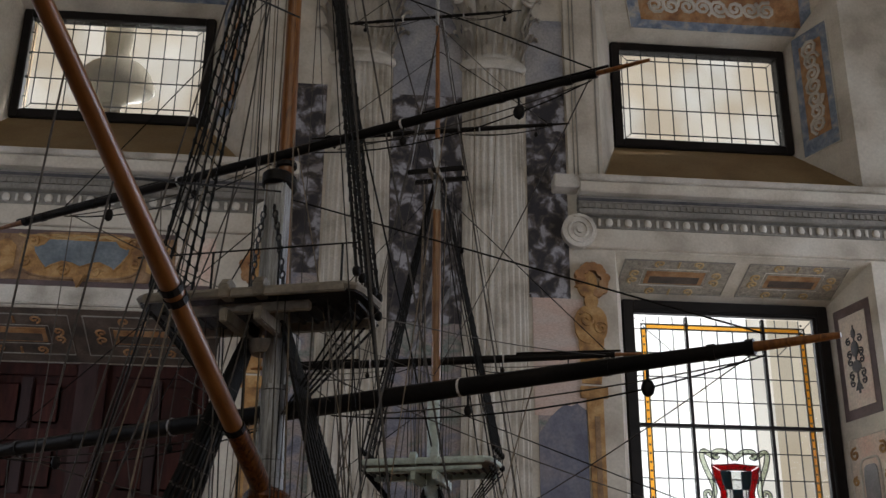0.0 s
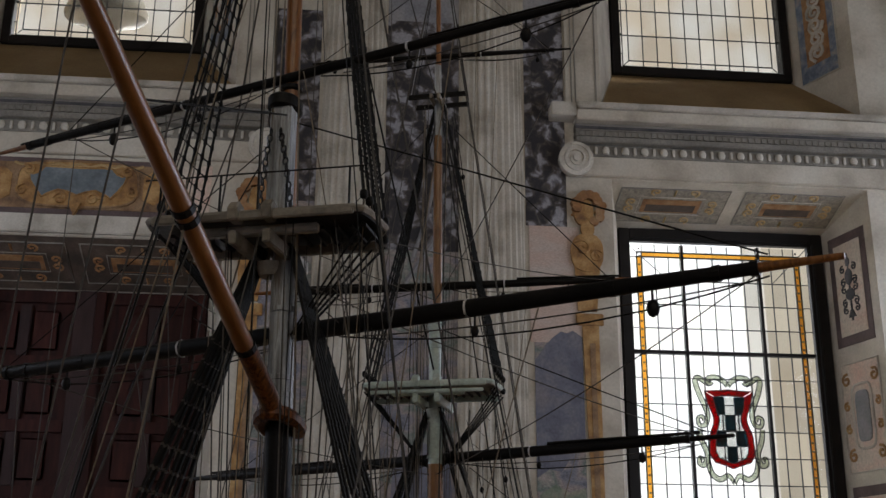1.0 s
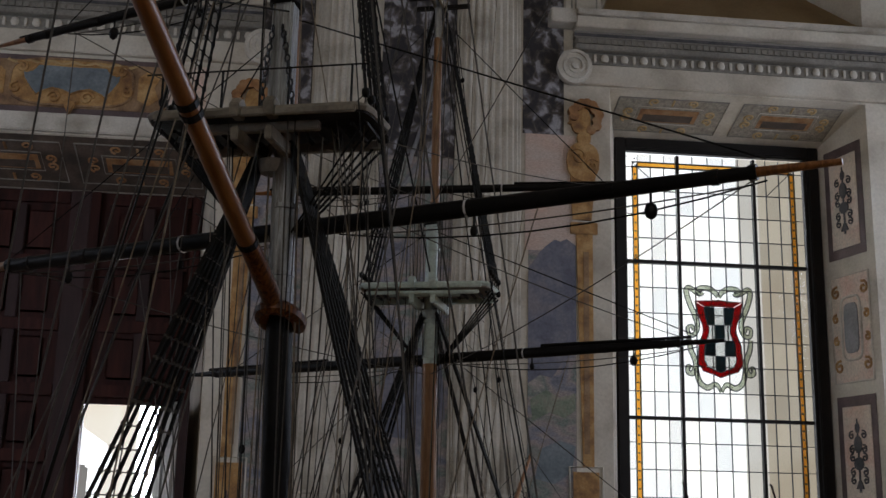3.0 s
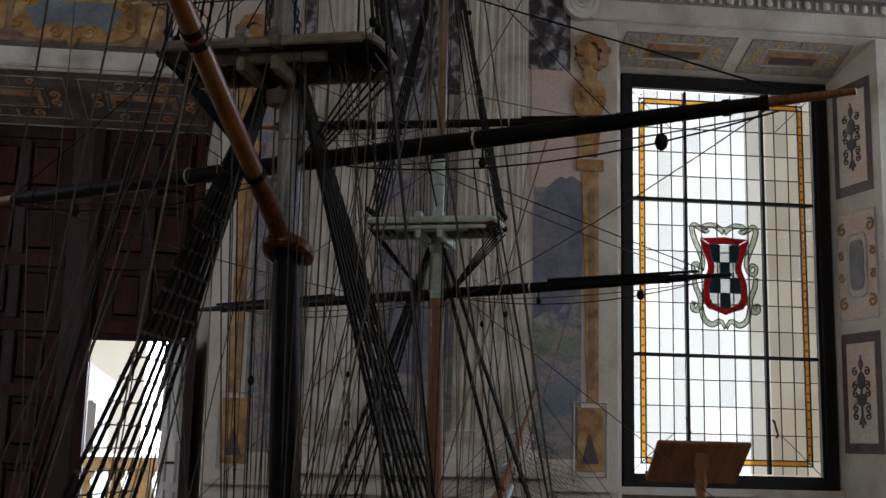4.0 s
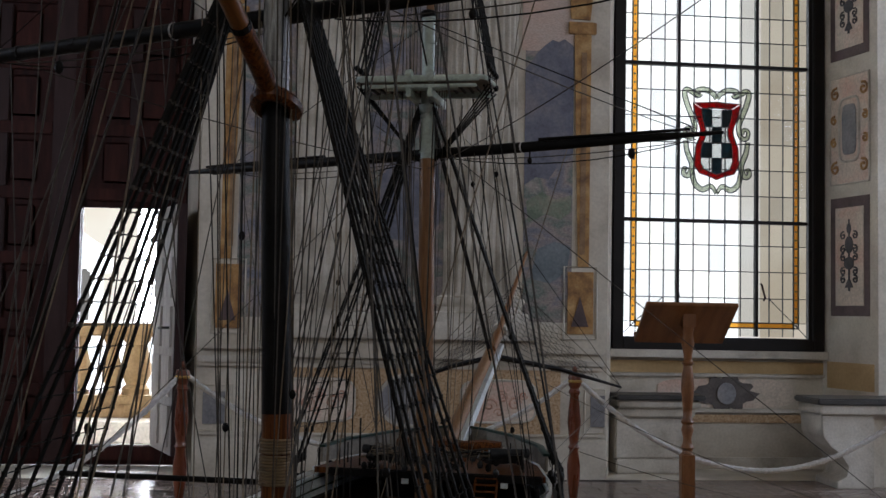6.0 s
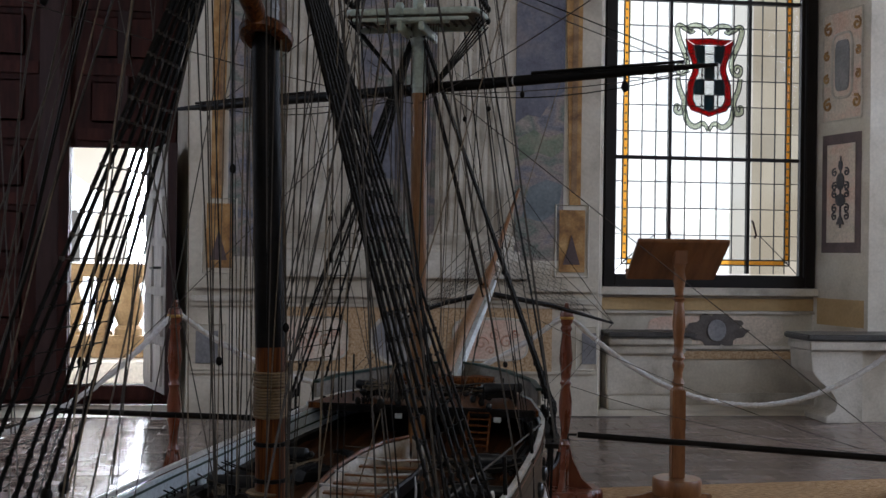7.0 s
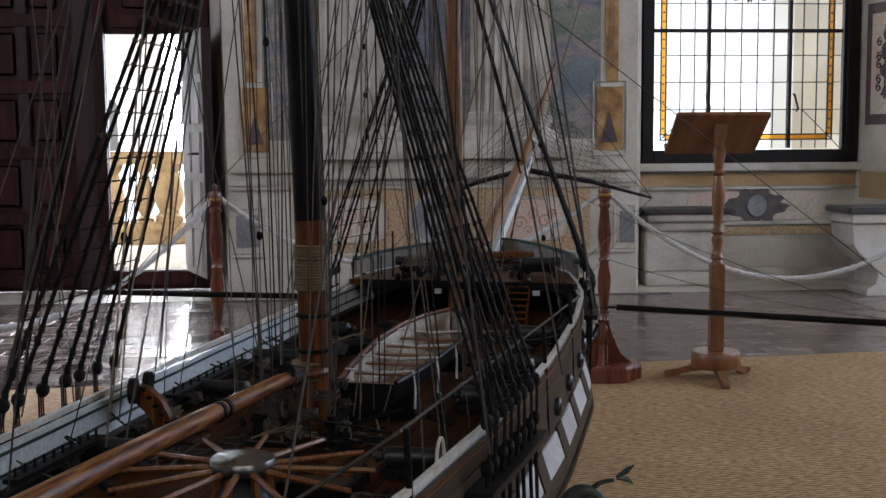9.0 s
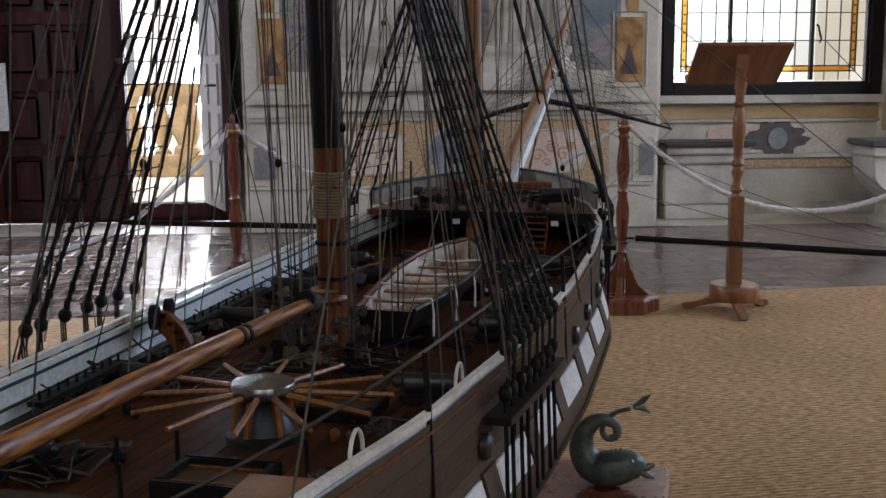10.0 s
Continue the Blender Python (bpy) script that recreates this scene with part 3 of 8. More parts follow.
part("painted_meadow", prism(bmesh.new(), [(0.44, 2.05), (0.58, 2.12), (0.70, 2.08), (0.79, 2.14), (0.79, 2.28), (0.66, 2.24), (0.55, 2.30), (0.42, 2.22)], W, 0.003, 0.007), MEADOW, pier, "faded green painted meadow")
part("painted_village", prism(bmesh.new(), [(0.46, 1.60), (0.62, 1.56), (0.76, 1.66), (0.79, 1.86), (0.66, 1.90), (0.52, 1.84)], W, 0.003, 0.007), SLATE, pier, "blue-grey painted buildings")
part("painted_lake", prism(bmesh.new(), [(-0.78, 1.9), (-0.40, 1.86), (-0.26, 2.05), (-0.30, 2.5), (-0.52, 2.62), (-0.74, 2.4)], W, 0.003, 0.007), MOUNT, pier, "blue painted water")
part("painted_trunk", curl_mesh([[(-0.62, 4.1), (-0.5, 4.5), (-0.42, 4.9), (-0.5, 5.3)], [(-0.45, 4.7), (-0.3, 4.95), (-0.27, 5.2)], [(-0.68, 3.9), (-0.40, 4.35), (-0.27, 4.6)]], W, 0.022, 0.0), GREYP, pier, "grey painted tree trunk")
# gilded pilaster strips with a herm on top
for x0, x1, s in ((0.80, 0.94, 1), (-1.99, -1.86, -1)):
    st = part("gilt_strip", prism(bmesh.new(), [(x0 + (0.05 if s > 0 else 0), 1.7), (x1 - (0.05 if s < 0 else 0), 1.7), (x1, 3.60), (x0, 3.60)], W, 0, 0.015), GILT, pier, "gold-brown tapering painted pilaster")
    part("inner_panel", prism(bmesh.new(), rect(x0 + 0.06, x1 - 0.035, 1.8, 3.45), W, 0.014, 0.019), BROWNP, st)
    part("strip_cap", boxed(x0 - 0.05, x1 + 0.04, YF - 0.03, YF, 3.60, 3.70), GILT, st, bevel=0.006)
    bx = part("base_panel", boxed(x0 - 0.03, x1 + 0.04, YF - 0.012, YF, 1.16, 1.66), GILT, st)
    part("base_lozenge", prism(bmesh.new(), [(x0 + 0.0, 1.22), (x1, 1.22), (0.5 * (x0 + x1), 1.46)], W, 0.011, 0.018), MAROON, bx)
    part("base_border", curl_mesh([rect(x0 - 0.06, x1 + 0.07, 1.12, 1.70) + [(x0 - 0.06, 1.12)]], W, 0.008, 0.008), STONE, bx)
    hx = 0.5 * (x0 + x1) + 0.0 * s
    bm = bmesh.new()
    prism(bm, rounded(hx - 0.01, 4.23, 0.14, 0.17, 2.4, 20), W, 0.0, 0.03)
    prism(bm, rounded(hx - s * 0.03, 4.59, 0.085, 0.12, 2.3, 18), W, 0.002, 0.036)
    prism(bm, [(hx - s * 0.115, 4.60), (hx - s * 0.14, 4.565), (hx - s * 0.10, 4.55)], W, 0.002, 0.030)
    prism(bm, rounded(hx, 4.44, 0.06, 0.07, 2.2, 12), W, 0.001, 0.031)
    curls = bmesh.new()
    for n_o in range(11):
        an = radians(-60 + 24 * n_o)
        prism(curls, oval(hx + s * (0.01 + (0.10 + 0.02 * (n_o % 2)) * math.cos(an)), 4.62 + 0.125 * math.sin(an), 0.042, 0.040, 10), W, 0.004, 0.042 + 0.003 * n_o)
    part("herm_curls", curls, RUSTF, pier, "brown painted curls of the herm")
    tube(bm, [W(a, b, 0.03) for a, b in scroll(hx - 0.05, 4.27, 0.075, 1.4)], 0.012, 5)
    tube(bm, [W(a, b, 0.03) for a, b in scroll(hx + 0.07, 4.20, 0.06, 1.4, -1)], 0.012, 5)
    prism(bm, [(hx - 0.10, 3.725), (hx + 0.06, 3.72), (hx + 0.10, 4.12), (hx - 0.12, 4.12)], W, 0.0, 0.02)
    part("herm_ornament", bm, GILT, pier, "gold-brown painted herm ornament")
# pale strips on the upper pier edges
for x0, x1 in ((0.71, 1.02), (-2.13, -1.84)):
    ps = part("upper_strip", boxed(x0, x1, YF - 0.03, YF, 5.57, 8.2), STUCCO, pier, bevel=0.006)
    for dx in (0.05, 0.085, 0.27):
        part("strip_line", boxed(x0 + dx, x0 + dx + 0.012, YF - 0.036, YF - 0.02, 5.6, 8.1), SHADE, ps)
# pedestal zone: two string mouldings, speckled dado with painted panels, plain base
for z0, z1, d, m in ((1.10, 1.135, 0.17, STONE), (1.00, 1.04, 0.05, STUCCO), (0.90, 0.945, 0.05, STONE), (0.865, 0.90, 0.03, STUCCO), (0.335, 0.36, 0.02, STUCCO)):
    part("string_moulding", boxed(-2.13 if d < 0.1 else -1.62, 1.07 if d < 0.1 else 0.53, YF - d, YF, z0, z1), m, pier, bevel=0.006)
part("pedestal", boxed(-1.60, 0.51, YF - 0.10, YF, 0.945, 1.10), STUCCO, pier, bevel=0.006)
part("dado", boxed(-1.63, 0.72, YF - 0.010, YF, 0.36, 0.865), SPECK, pier, "speckled ochre painted dado")
for cx, w in ((-1.22, 0.30), (0.22, 0.30)):
    q = part("dado_panel", prism(bmesh.new(), rounded(cx, 0.615, w, 0.165, 4.5), W, 0.0, 0.022), PALE, pier, "pale painted panel with rust ornament")
    part("panel_rim", curl_mesh([rounded(cx, 0.615, w, 0.165, 4.5) + rounded(cx, 0.615, w, 0.165, 4.5)[:1]], W, 0.012, 0.018), STONE, q)
    part("rust_scrolls", curl_mesh([scroll(cx + a, 0.615 + b, r, t, k, 14, st) for a, b, r, t, k, st in ((-0.17, 0.03, 0.05, 1.6, 1, 0.4), (-0.07, -0.03, 0.06, 1.2, -1, 2.0), (0.03, 0.04, 0.05, 1.7, 1, 4.0), (0.13, -0.02, 0.06, 1.3, -1, 1.0), (0.20, 0.05, 0.035, 1.5, 1, 3.0), (-0.22, -0.06, 0.035, 1.4, -1, 5.0), (0.0, -0.09, 0.04, 1.1, 1, 2.5))], W, 0.008, 0.020), RUST, q)
q = part("dado_medallion", prism(bmesh.new(), oval(-0.50, 0.615, 0.235, 0.20, 32), W, 0.0, 0.022), CLOUD, pier, "grey oval painted medallion")
part("medallion_rim", curl_mesh([oval(-0.50, 0.615, 0.235, 0.20, 32) + oval(-0.50, 0.615, 0.235, 0.20, 32)[:1]], W, 0.016, 0.018), STONE, q)
for x0, x1 in ((-2.09, -1.92), (0.97, 1.085)):
    q = part("grey_square", boxed(x0, x1, YF - 0.012, YF, 0.42, 0.67), GREYP, pier, "grey painted stone panel")
    part("square_rim", curl_mesh([rect(x0 - 0.05, x1 + 0.05 if x1 < 0 else x1, 0.37, 0.72) + [(x0 - 0.05, 0.37)]], W, 0.008, 0.004), STUCCO, q)

# ---- splays ----
soff = on_quad((WX0, YF, 4.91), (WX1, YF, 4.91), (WX0, YB, 4.70), (0, 0, -1))
sf = empty("soffit_coffers", pose(0, 0, 0), "painted soffit with two gold-brown coffers", "soffit", kind="structure")


def coffers(to3, spans, depth, parent, ground, ornament):
    for a0, a1 in spans:
        q = part("coffer_field", prism(bmesh.new(), rect(a0, a1, 0.10, depth), to3, 0.0, 0.004), ground, parent, "painted coffer with gold-brown scrolls")
        # Grey rims, not stone, to match the shade put into the gate soffit.
        part("coffer_rim", curl_mesh([rect(a0, a1, 0.10, depth) + [(a0, 0.10)]], to3, 0.008, 0.003), SHADE, q)
        mid, mb = (a0 + a1) / 2, (0.10 + depth) / 2
        w = (a1 - a0) * 0.27
        part("coffer_panel", prism(bmesh.new(), rect(mid - w, mid + w, mb - 0.09, mb + 0.09), to3, 0.0, 0.010), RUSTF, q)
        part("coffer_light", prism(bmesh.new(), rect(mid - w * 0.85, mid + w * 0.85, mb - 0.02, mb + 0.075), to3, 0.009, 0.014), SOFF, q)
        part("coffer_scrolls", curl_mesh([scroll(mid + k * (w + 0.10), mb + j * 0.05, 0.05, 1.2, k, 12) for k in (-1, 1) for j in (-1, 1)] +
                                         [scroll(mid + k * 0.17, mb + j * 0.20, 0.05, 1.2, k, 12) for k in (-1, 0, 1) for j in (-1, 1)], to3, 0.012, 0.004), ornament, q)
        # Lines go grey over the gate, where shade is in the colour.
        part("inner_line", curl_mesh([rect(mid - w - 0.03, mid + w + 0.03, mb - 0.12, mb + 0.12) + [(mid - w - 0.03, mb - 0.12)]], to3, 0.006, 0.003), STONE if ground is SOFFP else SHADE, q)


coffers(soff, ((0.12, 1.10), (1.24, 2.14)), 0.58, sf, SOFFP, OCHRE)
dsoff = on_quad((DX0, YF, 4.225), (DX1, YF, 4.225), (DX0, YB, 3.945), (0, 0, -1))
sd = empty("gate_soffit_coffers", pose(0, 0, 0), "painted soffit with gold-brown coffers above the gate", "soffit", kind="structure")
# Dark plate: the shade above the gate is put into its colour.
part("shade_ground", prism(bmesh.new(), rect(0.02, DX1 - DX0 - 0.02, 0.02, 0.73), dsoff, -0.002, 0.002), SOFF, sd, "brown soffit ground, darkened for shade")
# Darker ground and scrolls than over the window, for the same shade.
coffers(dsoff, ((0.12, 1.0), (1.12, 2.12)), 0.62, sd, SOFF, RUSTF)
# the right jamb of the window bay
jam = on_quad((WX1, YF, 0), (3.24, YB, 0), (WX1, YF, 4.91), (-1, 0, 0))
jb = empty("jamb_panels", pose(0, 0, 0), "painted jamb with maroon-bordered panels and dark emblems", "jamb", kind="structure")
for z0, z1, kind in ((3.60, 4.62, 0), (2.50, 3.44, 1), (1.35, 2.38, 0), (0.72, 0.95, 2)):
    if kind == 0:
        q = part("border", prism(bmesh.new(), rect(0.10, 0.60, z0, z1), jam, 0, 0.004), MAROON, jb, "maroon painted border")
        part("field", prism(bmesh.new(), rect(0.17, 0.53, z0 + 0.09, z1 - 0.09), jam, 0.003, 0.009), PALE, q, "pale mottled painted field")
        zc = (z0 + z1) / 2
        bm = bmesh.new()
        prism(bm, rounded(0.35, zc + 0.10, 0.050, 0.075, 2, 16), jam, 0.008, 0.016)
        prism(bm, rounded(0.35, zc + 0.24, 0.028, 0.045, 2, 12), jam, 0.008, 0.016)
        prism(bm, rounded(0.35, zc - 0.06, 0.062, 0.055, 2, 16), jam, 0.008, 0.016)
        prism(bm, [(0.30, zc - 0.27), (0.40, zc - 0.27), (0.365, zc - 0.20), (0.335, zc - 0.20)], jam, 0.008, 0.016)
        prism(bm, [(0.338, zc - 0.30), (0.362, zc - 0.30), (0.358, zc + 0.32), (0.342, zc + 0.32)], jam, 0.008, 0.014)
        for k in (-1, 1):
            for b in (-0.20, -0.13, -0.01, 0.06, 0.18):
                tube(bm, [jam(a, bb, 0.012) for a, bb in scroll(0.35 + k * 0.075, zc + b, 0.038, 1.3, k, 12)], 0.008, 5)
        part("emblem", bm, DARKP, q, "dark painted candelabra ornament")
    elif kind == 1:
        q = part("field", prism(bmesh.new(), rect(0.10, 0.60, z0, z1), jam, 0, 0.004), PALE, jb, "pale painted panel with gold scrolls")
        part("field_rim", curl_mesh([rect(0.10, 0.60, z0, z1) + [(0.10, z0)]], jam, 0.010, 0.004), STONE, q)
        part("niche", prism(bmesh.new(), rounded(0.35, (z0 + z1) / 2, 0.09, 0.22, 5), jam, 0.003, 0.012), GREYP, q)
        part("niche_rim", curl_mesh([rounded(0.35, (z0 + z1) / 2, 0.13, 0.28, 5) + rounded(0.35, (z0 + z1) / 2, 0.13, 0.28, 5)[:1]], jam, 0.012, 0.006), STONE, q)
        part("gold_scrolls", curl_mesh([scroll(0.35 + k * 0.18, (z0 + z1) / 2 + j * 0.33, 0.06, 1.3, k, 12) for k in (-1, 1) for j in (-1, 1)] + [scroll(0.35 + k * 0.2, (z0 + z1) / 2 + j * 0.1, 0.04, 1.3, k, 12) for k in (-1, 1) for j in (-1, 1)], jam, 0.013, 0.006), GILT, q)
    else:
        part("ochre_panel", prism(bmesh.new(), rect(0.05, 0.65, z0, z1), jam, 0, 0.005), OCHRE, jb)
# splays of the high windows: ochre sills, blue-bordered scroll panels at the sides and above
for x0, x1, bx0, bx1, nm in ((1.03, 3.42, 1.33, 3.11, "R"), (-4.62, -2.16, -4.38, -2.57, "L")):
    up = empty("high_window_splay", pose(0, 0, 0), "painted splay of a high window, blue and rust scroll panels", "window splay", kind="structure")
    bm = bmesh.new()
    vs = [bm.verts.new(p) for p in ((x0 + 0.02, YF, 5.632), (x1 - 0.02, YF, 5.632), (bx1, YB - 0.02, 6.262), (bx0, YB - 0.02, 6.262))]
    bm.faces.new(vs)
    bmesh.ops.solidify(bm, geom=bm.faces[:], thickness=0.006)
    part("sill_slope", bm, OCHRE, up, "ochre sloping sill")
    tops = on_quad((x0, YF, 7.85), (x1, YF, 7.85), (bx0, YB, 7.42), (0, -0.3, -1))
    rs = on_quad((x1, YF, 6.0), (bx1, YB, 6.0), (x1, YF, 7.3), (-1, -0.2, 0))
    wd = x1 - x0
    for to3, r1, r2, sc in ((tops, rect(0.26, wd - 0.26, 0.10, 0.66), rect(0.38, wd - 0.38, 0.20, 0.55), [(0.55 + 0.16 * i, 0.375) for i in range(int((wd - 1.0) / 0.16))]),
                            (rs, rect(0.16, 0.62, 0.18, 1.50), rect(0.25, 0.53, 0.34, 1.36), [(0.39, 0.45 + 0.14 * i) for i in range(7)])):
        q = part("blue_border", prism(bmesh.new(), r1, to3, 0, 0.004), BLUEP, up, "blue painted border")
        part("rust_field", prism(bmesh.new(), r2, to3, 0.003, 0.008), RUSTF, q, "rust-brown painted field")
        part("pale_scrolls", curl_mesh([scroll(a, b, 0.10, 1.7, 1 if i % 2 else -1, 14, i) for i, (a, b) in enumerate(sc)], to3, 0.019, 0.010), STONE, q)
        part("border_rim", curl_mesh([r1 + r1[:1]], to3, 0.010, 0.003), STUCCO, q)


# ---- windows ----
def unit_pane():
    bm = boxed(-0.5, 0.5, -0.5, 0.5, -0.5, 0.5)
    me = bpy.data.meshes.new("pane")
    bm.to_mesh(me)
    bm.free()
    return me


def pane(me, parent, name, x0, x1, z0, z1, y, th=0.004, tilt=0.0):
    ob = new(name, me)
    ob.parent = parent
    ob.location, ob.scale = ((x0 + x1) / 2, y, (z0 + z1) / 2), (x1 - x0, th, z1 - z0)
    ob.rotation_euler = (tilt * random.uniform(-1, 1), 0, tilt * random.uniform(-1, 1))
    ob.visible_shadow = False
    return ob


def with_mat(me, m):
    me.materials.append(m)
    return me


CLEARP, AMBERP = with_mat(unit_pane(), CLEAR), with_mat(unit_pane(), AMBER)


def frame_bars(x0, x1, z0, z1, w, y0, y1):
    bm = bmesh.new()
    for b in ((x0, x0 + w, z0, z1), (x1 - w, x1, z0, z1), (x0 + w, x1 - w, z0, z0 + w), (x0 + w, x1 - w, z1 - w, z1)):
        box(bm, b[0], b[1], y0, y1, b[2], b[3])
    return bm


def bars(parent, name, lines, y, w, d, m):
    for x0, z0, x1, z1 in lines:
        if x0 == x1:
            part(name, boxed(x0 - w, x0 + w, y - d, y + d, z0, z1), m, parent)
        elif z0 == z1:
            part(name, boxed(x0, x1, y - d, y + d, z0 - w, z0 + w), m, parent)
        else:
            part(name, tube(bmesh.new(), [(x0, y, z0), (x1, y, z1)], w, 4), m, parent)


win = empty("window_1", pose(0, 0, 0), "tall black-framed leaded window with amber border and crest", "window", kind="structure")
gx0, gx1, gz0, gz1 = 1.41, 3.09, 1.155, 4.565
fr = part("window_frame", frame_bars(1.315, 3.24, 1.03, 4.705, 0.10, YB - 0.05, YB + 0.06), FRAME, win, "black-brown timber frame", bevel=0.008)
part("sash_frame", frame_bars(1.385, 3.135, 1.11, 4.62, 0.032, YB - 0.02, YB + 0.04), FRAME, win, bevel=0.004)
for x in (1.905, 2.625):
    part("mullion", boxed(x - 0.0135, x + 0.0135, YB - 0.025, YB + 0.03, gz0, gz1), FRAME, win, bevel=0.004)
for z in (2.165, 3.556):
    part("transom", boxed(gx0, gx1, YB - 0.028, YB + 0.032, z - 0.015, z + 0.015), FRAME, win, bevel=0.004)
for x in (1.875, 2.655):
    h = part("window_handle", tube(bmesh.new(), [(x, YB - 0.03, 1.62), (x, YB - 0.06, 1.61), (x + 0.01, YB - 0.065, 1.56), (x + 0.03, YB - 0.06, 1.50), (x + 0.015, YB - 0.06, 1.47)], 0.010, 6), STILE, win, "worn iron handle")
so, sy = 0.075, 0.045
ix0, ix1, iz0, iz1 = gx0 + so + sy, gx1 - so - sy, gz0 + so + sy, gz1 - so - sy
xs = [ix0, 1.655, 1.78] + [1.905 + 0.144 * i for i in range(6)] + [2.745, 2.87, ix1]
zs = [iz0, 1.49, 1.725, 1.955] + [2.165 + 0.2318 * i for i in range(7)] + [3.778, 4.0, 4.222, iz1]
for a, b in zip(xs, xs[1:]):
    for c, d in zip(zs, zs[1:]):
        pane(CLEARP, win, "pane", a, b, c, d, YB, tilt=0.012)
    pane(AMBERP, win, "amber_pane", a, b, iz0 - sy, iz0, YB)
    pane(AMBERP, win, "amber_pane", a, b, iz1, iz1 + sy, YB)
    pane(CLEARP, win, "border_pane", a, b, gz0, iz0 - sy, YB)
    pane(CLEARP, win, "border_pane", a, b, iz1 + sy, gz1, YB)
for c, d in zip(zs, zs[1:]):
    pane(AMBERP, win, "amber_pane", ix0 - sy, ix0, c, d, YB)
    pane(AMBERP, win, "amber_pane", ix1, ix1 + sy, c, d, YB)
    pane(CLEARP, win, "border_pane", gx0, ix0 - sy, c, d, YB)
    pane(CLEARP, win, "border_pane", ix1 + sy, gx1, c, d, YB)
bars(win, "lead_came", [(x, iz0, x, iz1) for x in xs[1:-1]] + [(ix0, z, ix1, z) for z in zs[1:-1]], YB, 0.0042, 0.006, LEAD)
bars(win, "lead_came", [(x, gz0 + so, x, gz1 - so) for x in (ix0, ix1, ix0 - sy, ix1 + sy)] + [(gx0 + so, z, gx1 - so, z) for z in (iz0, iz1, iz0 - sy, iz1 + sy)], YB, 0.006, 0.007, LEAD)
bars(win, "lead_came", [(x, gz0, x, gz0 + so) for x in xs] + [(x, gz1 - so, x, gz1) for x in xs] + [(gx0, z, gx0 + so, z) for z in zs] + [(gx1 - so, z, gx1, z) for z in zs], YB, 0.003, 0.006, LEAD)
bars(win, "lead_came", [(2.745, 1.49, ix1, iz0), (2.745, 4.222, ix1, iz1), (1.78, 1.49, ix0, iz0), (1.78, 4.222, ix0, iz1), (gx0, gz0, ix0, iz0), (gx1, gz0, ix1, iz0), (gx0, gz1, ix0, iz1), (gx1, gz1, ix1, iz1)], YB, 0.004, 0.006, LEAD)
# dark squares that beat along the amber border
for i, z in enumerate([iz0 - 0.02 + k * 0.076 for k in range(44)]):
    for x in (ix0 - sy / 2, ix1 + sy / 2):
        part("border_stud", boxed(x - 0.008, x + 0.008, YB - 0.006, YB + 0.006, z - 0.008, z + 0.008), LEAD, win)

# the stained glass crest
CX = 2.255


def edge_of(tab, z):
    """Half width of a shield outline at a height, from the top down."""
    for (za, a), (zb, b) in zip(tab, tab[1:]):
        if z >= zb:
            t = (za - z) / (za - zb)
            return a + (b - a) * (t * t * (3 - 2 * t))
    return tab[-1][1]


S_OUT = [(3.21, 0.222), (3.15, 0.204), (2.96, 0.150), (2.80, 0.196), (2.66, 0.203), (2.60, 0.168), (2.535, 0.0)]
S_IN = [(3.165, 0.140), (3.10, 0.130), (2.96, 0.096), (2.80, 0.140), (2.69, 0.146), (2.63, 0.120), (2.58, 0.0)]
crest = empty("crest", pose(0, 0, 0), "", "")
crest.parent = win
for sg in (-1, 1):
    bm = bmesh.new()
    n = 22
    for i in range(n):
        u, v = i / n, (i + 1) / n
        za, zb, ya, yb = 3.215 - 0.68 * u, 3.215 - 0.68 * v, 3.165 - 0.585 * u, 3.165 - 0.585 * v
        prism(bm, [(CX + sg * edge_of(S_OUT, za), za), (CX + sg * edge_of(S_OUT, zb), zb), (CX + sg * edge_of(S_IN, yb), yb), (CX + sg * edge_of(S_IN, ya), ya)], on_wall(YB), 0.006, 0.012)
    prism(bm, [(CX + sg * 0.208, 3.215), (CX, 3.235), (CX, 3.170), (CX + sg * 0.125, 3.165)], on_wall(YB), 0.006, 0.012)
    q = part("shield_border", bm, RED, crest, "red stained glass border")
    q.visible_shadow = False
    for tab, top, dz in ((S_OUT, 3.215, 0.68), (S_IN, 3.165, 0.585)):
        part("shield_lead", curl_mesh([[(CX, top + 0.012)] + [(CX + sg * edge_of(tab, top - dz * k / 24), top - dz * k / 24) for k in range(25)]], on_wall(YB), 0.0045, 0.012), LEAD, crest)
rows_z = (3.165, 3.005, 2.865, 2.728, 2.585)
for r in range(4):
    z1, z0 = rows_z[r], rows_z[r + 1]
    zz = [z1 + (z0 - z1) * k / 6 for k in range(7)]
    for c in (-1, 0, 1):
        if c == 0:
            poly = rect(CX - 0.0445, CX + 0.0445, z0 + 0.001, z1 - 0.001)
        else:
            poly = [(CX + c * 0.0455, z1 - 0.001)] + [(CX + c * max(0.047, edge_of(S_IN, z)), z) for z in zz] + [(CX + c * 0.0455, z0 + 0.001)]
        q = part("crest_check", prism(bmesh.new(), poly, on_wall(YB), 0.006, 0.011), (WHITEG, TEAL)[(r + c + 2) % 2 if c else r % 2], crest)
        q.visible_shadow = False
    part("check_lead", curl_mesh([[(CX - 0.12, z0), (CX + 0.12, z0)]] if r < 3 else [[(CX - 0.0445, 3.16), (CX - 0.0445, 2.6)], [(CX + 0.0445, 3.16), (CX + 0.0445, 2.6)]], on_wall(YB), 0.004, 0.012), LEAD, crest)


